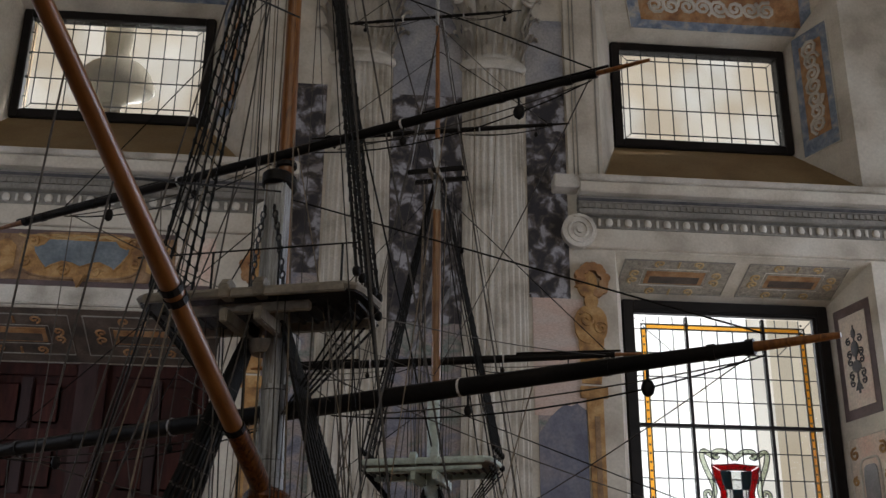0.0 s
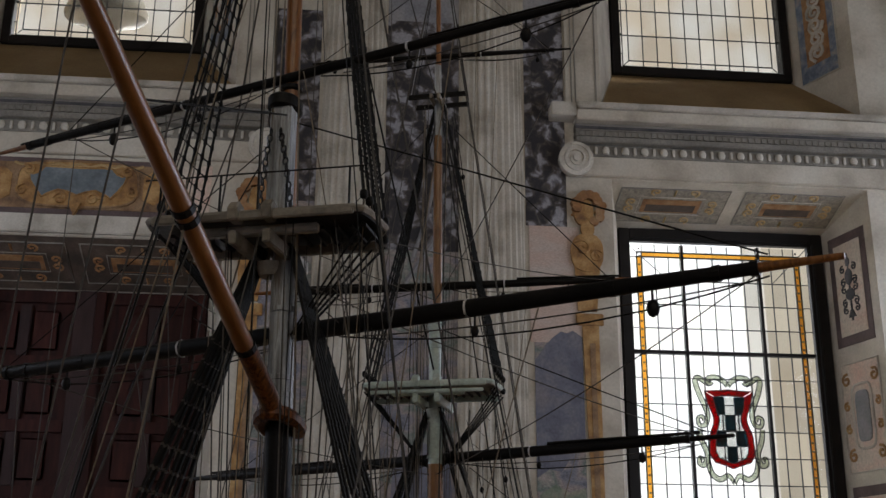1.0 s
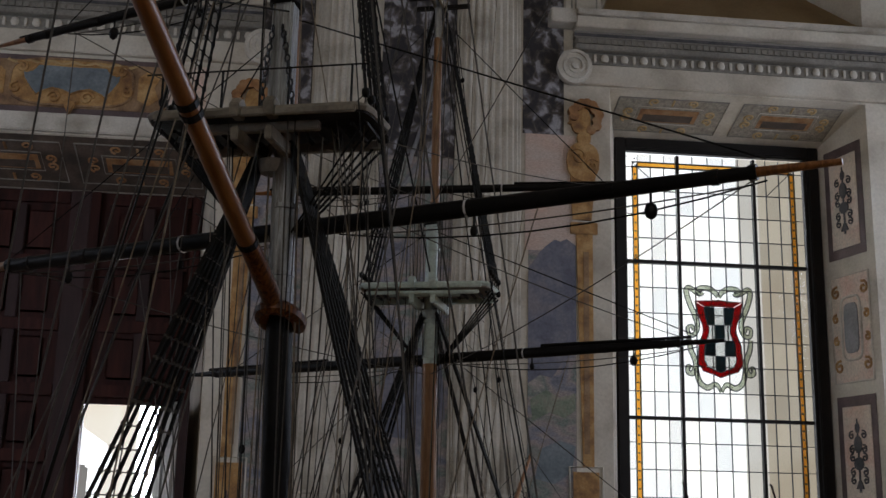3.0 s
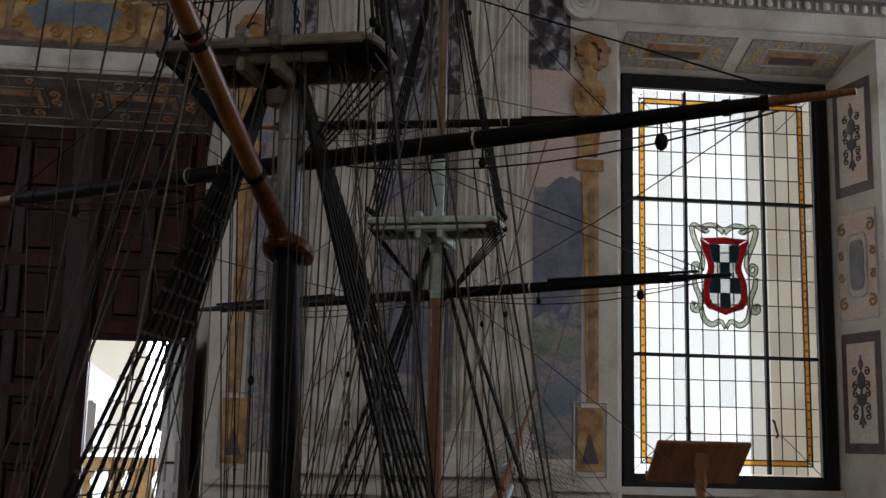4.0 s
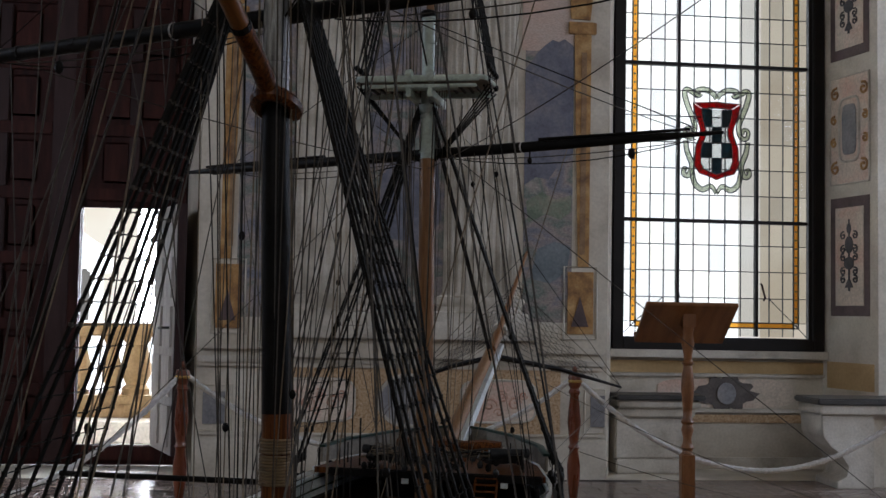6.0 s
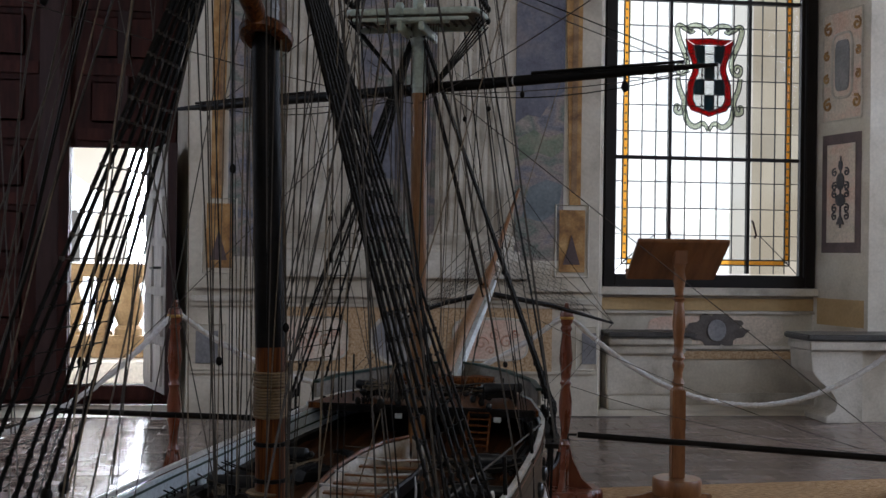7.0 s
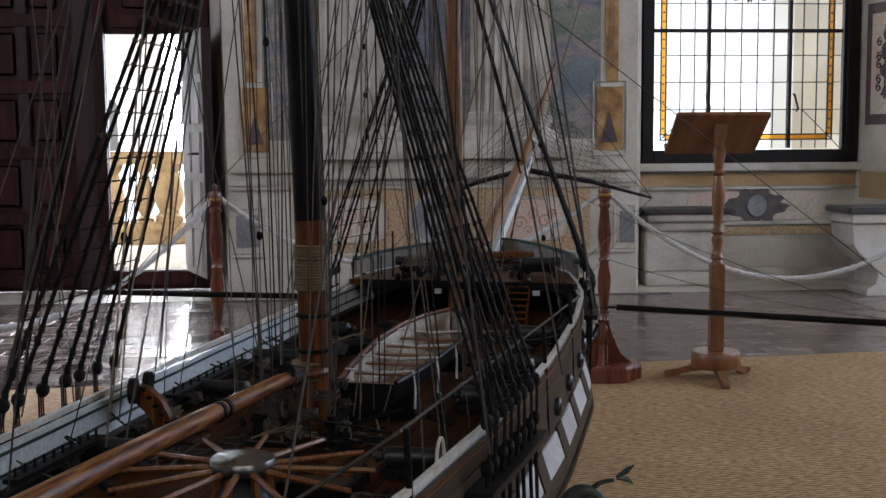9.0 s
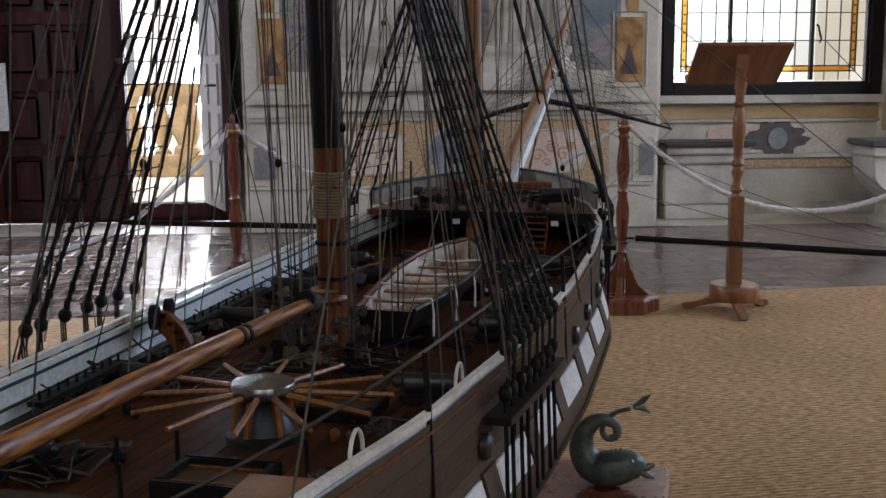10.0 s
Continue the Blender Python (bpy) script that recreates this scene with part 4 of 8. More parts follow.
# curling ribbons, drawn for one side and mirrored
rib = [[(0.0, 3.26), (0.03, 3.30), (0.09, 3.335), (0.16, 3.335), (0.19, 3.31), (0.165, 3.28), (0.14, 3.30)],
       [(0.165, 3.275), (0.21, 3.30), (0.27, 3.335), (0.295, 3.30), (0.27, 3.20), (0.225, 3.09), (0.20, 3.00), (0.225, 2.92), (0.275, 2.91), (0.29, 2.97), (0.25, 2.99), (0.235, 2.95)],
       [(0.285, 2.88), (0.27, 2.78), (0.225, 2.66), (0.255, 2.57), (0.30, 2.58), (0.295, 2.63), (0.265, 2.615)],
       [(0.225, 2.62), (0.20, 2.50), (0.13, 2.445), (0.06, 2.475), (0.03, 2.46), (0.0, 2.41)]]
for k in (-1, 1):
    for ln in rib:
        c = smooth_line([(CX + k * a, b) for a, b in ln])
        nor = []
        for i in range(len(c)):
            d = (c[min(i + 1, len(c) - 1)] - c[max(i - 1, 0)]).normalized()
            nor.append(Vector((-d.y, d.x)))
        hw = [0.023 * (0.6 + 0.4 * math.sin(math.pi * min(1, i / len(c) + 0.15))) for i in range(len(c))]
        L, R = [p + v * w for p, v, w in zip(c, nor, hw)], [p - v * w for p, v, w in zip(c, nor, hw)]
        bm = bmesh.new()
        to3 = on_wall(YB)
        rows = [[bm.verts.new(to3(a.x, a.y, 0.008)), bm.verts.new(to3(b.x, b.y, 0.008))] for a, b in zip(L, R)]
        for p, q in zip(rows, rows[1:]):
            bm.faces.new((p[0], p[1], q[1], q[0]))
        bmesh.ops.solidify(bm, geom=bm.faces[:], thickness=0.004)
        q = part("crest_ribbon", bm, RIBBON, crest, "grey-white curling ribbon of glass")
        q.visible_shadow = False
        part("ribbon_lead", curl_mesh([[(v.x, v.y) for v in L], [(v.x, v.y) for v in R]], to3, 0.0052, 0.010), LEAD, crest)


def high_window(name, x0, x1, label):
    w = empty(name, pose(0, 0, 0), label, "window", kind="structure")
    part("window_frame", frame_bars(x0, x1, 6.265, 7.425, 0.085, YB - 0.06, YB + 0.06), FRAME, w, "black-brown timber frame", bevel=0.008)
    a0, a1, b0, b1 = x0 + 0.078, x1 - 0.078, 6.34, 7.35
    s1, s2 = 0.035, 0.095
    hx = [a0 + s2 + (a1 - a0 - 2 * s2) * i / 10 for i in range(11)]
    hz = [b0 + s2, b0 + s2 + (b1 - b0 - 2 * s2) / 3, b0 + s2 + 2 * (b1 - b0 - 2 * s2) / 3, b1 - s2]
    for a, b in zip(hx, hx[1:]):
        for c, d in zip(hz, hz[1:]):
            pane(CLEARP, w, "pane", a, b, c, d, YB, tilt=0.01)
    for a, b, c, d in ((a0, hx[0], b0, b1), (hx[-1], a1, b0, b1), (hx[0], hx[-1], b0, hz[0]), (hx[0], hx[-1], hz[-1], b1)):
        pane(CLEARP, w, "border_pane", a, b, c, d, YB)
    bars(w, "lead_came", [(x, b0, x, b1) for x in hx[1:-1]] + [(a0, z, a1, z) for z in hz[1:-1]], YB, 0.0045, 0.006, LEAD)
    for s in (s1, s2):
        bars(w, "lead_came", [(a0 + s, b0 + s, a0 + s, b1 - s), (a1 - s, b0 + s, a1 - s, b1 - s), (a0 + s, b0 + s, a1 - s, b0 + s), (a0 + s, b1 - s, a1 - s, b1 - s)], YB, 0.0045, 0.006, LEAD)
    ticks = [a0 + s1 + (a1 - a0 - 2 * s1) * (i + 0.5) / 9 for i in range(9)]
    bars(w, "lead_came", [(x, b0, x, b0 + s1) for x in ticks] + [(x, b1 - s1, x, b1) for x in ticks], YB, 0.0045, 0.006, LEAD)
    bars(w, "lead_came", [(a, z, a + s1, z) for a in (a0, a1 - s1) for z in (b0 + 0.17, b0 + 0.38, b0 + 0.63, b0 + 0.86)], YB, 0.0045, 0.006, LEAD)
    bars(w, "lead_came", [(a0, b0, a0 + s2, b0 + s2), (a1, b0, a1 - s2, b0 + s2), (a0, b1, a0 + s2, b1 - s2), (a1, b1, a1 - s2, b1 - s2)], YB, 0.0045, 0.006, LEAD)


high_window("window_2", 1.33, 3.11, "high black-framed leaded window")
high_window("window_3", -4.38, -2.57, "high black-framed leaded window with a bust behind it")

# the wall below the tall window
par = empty("window_parapet", pose(0, 0, 0), "painted parapet below the window with grey emblem", "parapet", kind="structure")
part("parapet_wall", boxed(1.05, 3.55, YB + 0.002, YB + 0.2, 0, 1.04), STUCCO, par)
WB = on_wall(YB)
for nm, z0, z1, d, m in (("sill", 0.965, 1.03, 0.10, STONE), ("ochre_band", 0.83, 0.935, 0.012, OCHRE), ("ochre_band", 0.40, 0.47, 0.012, SPECK), ("moulding", 0.49, 0.52, 0.035, STONE), ("moulding", 0.80, 0.825, 0.03, STONE), ("base", 0.0, 0.10, 0.03, STONE)):
    part(nm, boxed(1.27, 3.25, YB - d, YB, z0, z1), m, par)
q = part("emblem_panel", prism(bmesh.new(), rounded(2.35, 0.655, 0.62, 0.125, 4.5), WB, 0, 0.008), PALE, par)
bm = prism(bmesh.new(), [(2.35 + 0.27 * math.cos(t * math.pi / 16) * (1.15 if t % 8 == 0 else 0.80 + 0.20 * ((t // 2) % 2)), 0.655 + 0.15 * math.sin(t * math.pi / 16) * (1.1 if t % 8 == 0 else 0.85 + 0.2 * ((t // 2) % 2))) for t in range(32)], WB, 0.006, 0.018)
part("emblem", bm, DARKG, q, "dark brown-grey painted lobed emblem")
part("medallion", prism(bmesh.new(), oval(2.35, 0.655, 0.085, 0.095, 20), WB, 0.016, 0.03), CLOUD, q, "grey round medallion")


def bench(name, x0, x1, y0, y1, z, foot, flip, label):
    e = empty(name, pose(0, 0, 0), label, "stone bench")
    part("slab", boxed(x0, x1, y0, y1, z - 0.05, z), DARKS, e, "dark worn stone slab", bevel=0.012)
    s = -1 if flip else 1
    prof = [(0.0, 0.0), (0.30, 0.0), (0.30, 0.05), (0.22, 0.09), (0.20, 0.17), (0.26, 0.26), (0.36, 0.33), (0.42, 0.41), (0.43, z - 0.13), (0.0, z - 0.13)]
    ax = x0 if not flip else x1
    part("support", prism(bmesh.new(), [(ax + s * (0.48 - a), b) for a, b in prof], lambda a, b, h: (a, y0 + 0.05 + h, b), 0, y1 - y0 - 0.06), STONE, e, "carved scroll-shaped support", bevel=0.006)
    part("cornice", boxed(x0 + 0.03, x1 - 0.03, y0 + 0.02, y1 - 0.01, z - 0.125, z - 0.052), STONE, e, bevel=0.008)
    part("back_block", boxed(x0 + (0.5 if not flip else 0.02), x1 - 0.02 if not flip else x1 - 0.5, y0 + 0.12, y1 - 0.005, 0.0, z - 0.13), STUCCO, e)


bench("stone_bench", 2.66, 4.6, 8.62, 9.08, 0.70, 0.5, False, "carved stone bench with dark slab by the window")
sb2 = empty("stone_bench", pose(0, 0, 0), "short stone bench with dark slab under the window", "stone bench")
part("slab", boxed(1.27, 2.03, 9.38, 9.765, 0.615, 0.66), DARKS, sb2, "dark worn stone slab", bevel=0.012)
for z0, z1, i in ((0.55, 0.613, 0.03), (0.47, 0.549, 0.07), (0.12, 0.469, 0.11), (0.0, 0.119, 0.07)):
    part("bench_course", boxed(1.28, 2.03 - i, 9.38 + i, 9.762, z0, z1), STONE, sb2, bevel=0.012)

# ---- gate ----
gate = empty("door_1", pose(0, 0, 0), "huge dark red-brown panelled gate with an open wicket", "gate", kind="structure")
GX0, GX1, OX0, OX1, OZ0, OZ1 = -4.30, -2.33, -3.19, -2.535, 0.17, 2.135
bm = bmesh.new()
for b in ((GX0, OX0, 0.010, 3.95), (OX1, GX1, 0.010, 3.95), (OX0, OX1, OZ1, 3.95), (OX0, OX1, 0.010, OZ0)):
    box(bm, b[0], b[1], YB, YB + 0.06, b[2], b[3])
part("gate_boards", bm, GATEW, gate, "dark red-brown boards")
for x, w in ((-4.27, 0.05), (-3.36, 0.085), (-3.235, 0.040), (-2.382, 0.04), (-2.495, 0.035)):
    part("stile", boxed(x - w, x + w, YB - 0.05, YB, 0.03, 3.94), STILE if w > 0.06 else GATEW, gate, bevel=0.006)
for z in (0.10, 0.62, 1.16, 1.70, 2.24, 2.78, 3.32, 3.88):
    for x0, x1 in ((GX0, -3.45), (-3.18, -2.43)):
        if x0 < -4 or z > 2.2 or z < 0.12:
            part("rail", boxed(x0 + 0.05, x1 - 0.002, YB - 0.04, YB, z - 0.05, z + 0.05 if not (x0 > -4 and z < 0.12) else 0.165), GATEW, gate, bevel=0.006)
    for x in (-4.02, -3.68, -2.93, -2.62):
        if z < 3.5 and (x < -3.4 or z > 2.2):
            part("panel", boxed(x - 0.11, x + 0.11, YB - 0.028, YB, z + 0.10, z + 0.44), GATEW, gate, bevel=0.014)
    for x in (-3.85, -2.78):
        if z < 3.5 and (x < -3.4 or z > 2.2):
            part("muntin", boxed(x - 0.045, x + 0.045, YB - 0.042, YB, z + 0.052, z + 0.488), STILE, gate, bevel=0.006)
leaf = part("wicket_leaf", boxed(0, 0.725, -0.025, 0.045, 0, OZ1 - OZ0 - 0.02), STILE, gate, "wicket leaf standing open, pale on one face", bevel=0.004)
leaf.matrix_world = pose(OX1 - 0.005, YB - 0.075, OZ0 + 0.004, 0, 0, -69.5)
# Only this face and its panels take the pale wood.
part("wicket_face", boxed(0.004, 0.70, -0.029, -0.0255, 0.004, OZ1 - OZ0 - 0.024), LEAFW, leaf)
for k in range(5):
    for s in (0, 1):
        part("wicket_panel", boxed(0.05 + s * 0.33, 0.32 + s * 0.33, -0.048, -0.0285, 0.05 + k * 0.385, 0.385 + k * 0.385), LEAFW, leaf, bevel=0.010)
    part("panel_groove", boxed(0.335, 0.365, -0.034, -0.0287, 0.06 + k * 0.385, 0.375 + k * 0.385), STILE, leaf)
part("wicket_handle", tube(bmesh.new(), [(0.62, -0.03, 0.98), (0.62, -0.10, 0.98), (0.50, -0.10, 0.975)], 0.011, 6), LEAD, leaf, "dark iron handle")
part("white_notice", boxed(-4.25, -4.138, YB - 0.075, YB - 0.055, 0.79, 1.34), WHITE_N, gate, "white hanging plate")

# ---- outside the gate and windows ----
tagged(part("ground", boxed(-60, 60, 10.0, 90, -0.15, 0.02), TERR), "sunlit pale terrace paving", "ground", kind="structure")
bal = empty("balustrade", pose(0, 0, 0), "golden sandstone balustrade on the terrace", "balustrade")
YBA = 11.8
part("step", boxed(-7, 1, YBA - 0.60, YBA + 0.3, 0.02, 0.22), TERR, bal, "white sunlit step", bevel=0.01)
part("plinth", boxed(-7, 1, YBA - 0.16, YBA + 0.16, 0.22, 0.36), SANDS, bal, bevel=0.01)
part("plinth_moulding", boxed(-7, 1, YBA - 0.19, YBA + 0.19, 0.36, 0.44), SANDS, bal, bevel=0.015)
part("handrail", boxed(-7, 1, YBA - 0.17, YBA + 0.17, 1.02, 1.15), SANDS, bal, bevel=0.02)
for x in (-3.02, -5.4, -0.6):
    part("pier", lathe(bmesh.new(), [(0.14, 0.44), (0.14, 0.50), (0.10, 0.54), (0.145, 0.64), (0.155, 0.72), (0.12, 0.86), (0.10, 0.94), (0.13, 0.97), (0.14, 1.02)], 18, (x, YBA, 0)), SANDS, bal, smooth=True)
prof = [(0.085, 0.42), (0.085, 0.47), (0.05, 0.50), (0.09, 0.60), (0.105, 0.68), (0.07, 0.82), (0.045, 0.92), (0.07, 0.95), (0.085, 0.98), (0.085, 1.02)]
first = None
for i in range(24):
    x = -6.8 + i * 0.295
    if min(abs(x - p) for p in (-3.02, -5.4, -0.6)) < 0.22:
        continue
    if first is None:
        first = part("baluster", lathe(bmesh.new(), prof, 14), SANDS, bal, smooth=True)
        ob = first
    else:
        ob = new("baluster", first.data)
        ob.parent = bal
    ob.location = (x, YBA, 0)
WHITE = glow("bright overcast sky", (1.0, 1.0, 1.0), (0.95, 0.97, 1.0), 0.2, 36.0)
# Emission stands in for daylight on these distant surfaces.
BEIGE = glow("glowing courtyard wall in the distance", (0.60, 0.50, 0.37), (0.70, 0.61, 0.48), 0.8, 0.98)
VAULT = glow("glowing gallery vault in the distance", (0.95, 0.91, 0.85), (0.74, 0.62, 0.48), 0.9, 0.95)
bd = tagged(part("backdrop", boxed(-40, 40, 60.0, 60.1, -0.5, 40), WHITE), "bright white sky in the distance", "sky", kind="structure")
tagged(part("backdrop_wall", boxed(4.20, 9.5, 13.6, 13.7, 0.03, 7.9), BEIGE), "glowing beige backdrop for the courtyard wall, out of focus", "wall", kind="structure")
tagged(part("backdrop_vault", boxed(-9, 9.5, 13.8, 13.9, 8.0, 16.0), VAULT), "glowing pale backdrop for the gallery vault, out of focus", "vault", kind="structure")
tagged(part("backdrop_glare", boxed(0.5, 3.915, 13.6, 13.7, 0.03, 7.9), glow("white glare on the courtyard", (1.0, 0.97, 0.93), (1, 1, 1), 0.7, 1.85)), "white glowing sheet for the glare over the courtyard", "sky", kind="structure")
# Added mid-bright strip, softens the step from glare to beige.
tagged(part("backdrop_blend", boxed(3.92, 4.195, 13.6, 13.7, 0.03, 7.9), glow("glowing blend between glare and wall", (0.86, 0.79, 0.69), (0.95, 0.90, 0.82), 1.2, 1.05)), "glowing strip that blends the glare into the courtyard wall", "wall", kind="structure")
# Two unseen blocks, added to keep direct sun out of the windows.
tagged(part("sun_block", boxed(0.55, 0.95, YB + 0.22, 10.5, 0.02, 12.0), SANDS), "unseen block added outside to keep sun off the window", "pier", kind="structure")
tagged(part("high_sun_block", boxed(-5.1, -4.7, YB + 0.22, 11.2, 5.8, 12.0), SANDS), "unseen block added outside to keep sun off the high window", "pier", kind="structure")
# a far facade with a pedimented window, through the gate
# These emit, since no sun reaches the facade's near face.
FARW = glow("glowing far facade", (0.86, 0.76, 0.60), (0.96, 0.88, 0.74), 0.4, 1.25)
FARL = glow("glowing far stone trim", (1.0, 0.97, 0.92), (1.0, 1.0, 0.98), 0.5, 2.4)
FARD = glow("faintly glowing far window", (0.30, 0.28, 0.25), (0.40, 0.37, 0.33), 0.6, 0.8)
fac = empty("far_facade", pose(-6.05, 24, 0), "pale self-glowing stone facade with a pedimented window", "building")
# Added glowing wall, so the gaps between the balusters read white.
part("glow_wall", boxed(-8, 6, -1.2, -0.9, 0.02, 1.05), FARL, fac, "glowing white wall added to whiten the balustrade gaps")
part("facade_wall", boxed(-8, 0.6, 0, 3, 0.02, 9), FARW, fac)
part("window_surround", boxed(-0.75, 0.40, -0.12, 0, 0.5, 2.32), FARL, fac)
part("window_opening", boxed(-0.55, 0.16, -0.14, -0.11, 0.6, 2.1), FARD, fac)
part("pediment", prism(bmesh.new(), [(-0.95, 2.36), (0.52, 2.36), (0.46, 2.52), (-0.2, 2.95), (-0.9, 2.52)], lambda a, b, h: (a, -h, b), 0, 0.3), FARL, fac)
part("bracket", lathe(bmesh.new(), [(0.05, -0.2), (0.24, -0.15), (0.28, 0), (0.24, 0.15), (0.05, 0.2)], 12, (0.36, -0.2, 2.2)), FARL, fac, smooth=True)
# a stone urn-like bust beyond the high window: one plain turned shape
bust = part("stone_bust", lathe(bmesh.new(), [(0.22, 0), (0.22, 0.07), (0.15, 0.11), (0.11, 0.20), (0.12, 0.38), (0.28, 0.47), (0.47, 0.53), (0.49, 0.58), (0.46, 0.68), (0.40, 0.80), (0.31, 0.89), (0.20, 0.95), (0.150, 1.02), (0.155, 1.12), (0.175, 1.25), (0.17, 1.42), (0.10, 1.50)], 22, sy=0.6), SHADE, smooth=True)
bust.location, bust.scale = (-3.60, 10.35, 6.42), (0.84, 0.84, 0.88)
tagged(bust, "grey stone bust on a small foot behind the window", "bust")
ledge = tagged(part("outer_ledge", boxed(-4.6, -2.4, 10.02, 10.7, 6.30, 6.42), STONE), "stone ledge outside the high window", "ledge", kind="structure")

# ---- barrier posts, ropes, lectern, rug ----
rug = tagged(part("jute_rug", boxed(-2.75, 5.5, -4.0, 6.2, -0.003, 0.014, m=pose(0, 0, 0, 0, 0, 5.5)), JUTE), "large golden-brown woven jute rug on the floor", "rug")


def barrier_post(m, label):
    e = empty("barrier_post", m, label, "barrier post", "barrier posts round the ship")
    part("turned_post", lathe(bmesh.new(), [(0.0241, 0.16), (0.0292, 0.20), (0.0292, 0.26), (0.0206, 0.275), (0.0310, 0.30), (0.0224, 0.32), (0.0206, 0.36), (0.0327, 0.46), (0.0344, 0.52), (0.0224, 0.60), (0.0310, 0.615), (0.0224, 0.63),
                                                    (0.0258, 0.66), (0.0353, 0.74), (0.0310, 0.80), (0.0224, 0.88), (0.0318, 0.895), (0.0232, 0.915), (0.0344, 0.935), (0.0370, 0.96), (0.0310, 0.985), (0.0103, 0.995)], 20), POSTW, e, smooth=True)
    part("knob", lathe(bmesh.new(), [(0.006, 0.99), (0.012, 1.0), (0.014, 1.015), (0.008, 1.03)], 12), POSTW, e, "small turned knob", smooth=True)
    part("rope_ring", lathe(bmesh.new(), [(0.037, 0.945), (0.041, 0.95), (0.041, 0.955), (0.037, 0.96)], 16), BRASS, e, smooth=True)
    part("base", lathe(bmesh.new(), [(0.20, 0.0), (0.20, 0.07), (0.19, 0.082)], 8), POSTW, e, bevel=0.004)
    for k in range(4):
        w = part("brace", prism(bmesh.new(), [(0.025, 0.08), (0.15, 0.08), (0.09, 0.13), (0.045, 0.22), (0.025, 0.30)], lambda a, b, h: (a, h, b), -0.012, 0.012), POSTW, e)
        w.rotation_euler = (0, 0, radians(45 + 90 * k))
    return e


P_R, P_L = (0.105, 5.92), (-1.87, 5.85)
b1 = barrier_post(pose(*P_R, 0.014, 0, 0, 22.5), "turned red-brown wooden barrier post carrying a white rope")
copy_thing(b1, pose(*P_L, 0.014, 0, 0, 40))
copy_thing(b1, pose(2.09, 5.88, 0.014, 0, 0, 10))
copy_thing(b1, pose(-3.55, 4.6, 0.014, 0, 0, 10))


def barrier_rope(p, q, low):
    """A thick rope that hangs between two posts."""
    pts = []
    for i in range(25):
        t = i / 24
        s = (1 - (2 * t - 1) ** 2)
        pts.append((p[0] + (q[0] - p[0]) * t, p[1] + (q[1] - p[1]) * t, 0.99 - (0.99 - low) * s))
    bm = bmesh.new()
    tube(bm, pts, 0.013, 8)
    for k in range(2):
        tw = []
        for i in range(97):
            j = min(23, i // 4)
            f = i / 4 - j
            a, b = Vector(pts[j]), Vector(pts[j + 1])
            d = (b - a).normalized()
            c = a.lerp(b, f)
            sd = d.cross(Vector((0, 0, 1))).normalized()
            u2 = sd.cross(d)
            an = i * 1.5 + k * math.pi
            tw.append(c + 0.007 * (math.cos(an) * sd + math.sin(an) * u2))
        tube(bm, tw, 0.0095, 5)
    tagged(part("barrier_rope", bm, CORD, smooth=True), "thick white twisted rope hanging between barrier posts", "rope", "barrier ropes")


barrier_rope(P_L, P_R, 0.60)
barrier_rope(P_R, (2.09, 5.88), 0.515)
barrier_rope((-3.55, 4.6), P_L, 0.45)

lec = empty("lectern", pose(0.665, 5.80, 0.014, 0, 0, -4), "varnished orange-brown wooden lectern on the jute rug", "lectern")
part("shaft", boxed(-0.034, 0.034, -0.034, 0.034, 0.143, 0.60), LECT, lec, bevel=0.006)
part("turned_column", lathe(bmesh.new(), [(0.0288, 0.60), (0.0240, 0.615), (0.0344, 0.63), (0.0240, 0.65), (0.0208, 0.68), (0.0320, 0.72), (0.0240, 0.745), (0.0336, 0.76), (0.0216, 0.785), (0.0240, 0.83), (0.0336, 0.93), (0.0288, 1.0), (0.0208, 1.045), (0.0336, 1.06), (0.0208, 1.075),
                                                (0.0216, 1.10), (0.0336, 1.16), (0.0240, 1.21), (0.0304, 1.225), (0.0288, 1.25)], 20), LECT, lec, smooth=True)
part("bracket", boxed(-0.033, 0.033, -0.035, 0.03, 1.24, 1.36), LECT, lec, "pale wooden bracket", bevel=0.004)
part("base_drum", lathe(bmesh.new(), [(0.120, 0.062), (0.124, 0.067), (0.124, 0.138), (0.118, 0.146)], 28), LECT, lec, smooth=True)
for a in (-92, 35, 160):
    f = part("foot", prism(bmesh.new(), [(0.05, 0.066), (0.13, 0.066), (0.18, 0.046), (0.225, 0.036), (0.255, 0.034), (0.262, 0.012), (0.245, 0.0), (0.205, 0.0), (0.17, 0.018), (0.13, 0.036), (0.05, 0.044)], lambda a2, b, h: (a2, h, b), -0.021, 0.021), LECT, lec, bevel=0.005)
    f.rotation_euler = (0, 0, radians(a))
bd2 = part("reading_board", boxed(-0.235, 0.235, -0.012, 0.012, -0.02, 0.33), LECT, lec, "sloping reading board", bevel=0.004)
bd2.matrix_basis = pose(0.0, 0.185, 1.175, 56, 0, 0)
ls = part("book_ledge", boxed(-0.235, 0.235, 0.013, 0.045, -0.02, 0.0), LECT, lec, bevel=0.003)
ls.matrix_basis = pose(0.0, 0.185, 1.175, 56, 0, 0)

# ---- the model ship ----
BLACK = mat("black tarred paint", [(0.007, 0.0065, 0.0065), (0.016, 0.014, 0.0135)], 12, 0.46, 0.12, 140, spec=0.12)
PINE = mat("varnished pine spar", [(0.11, 0.036, 0.007), (0.24, 0.090, 0.018), (0.31, 0.13, 0.032)], 6, 0.42, 0.1, 150, stretch=(14, 14, 1.5), coat=0.08, distort=2.5)
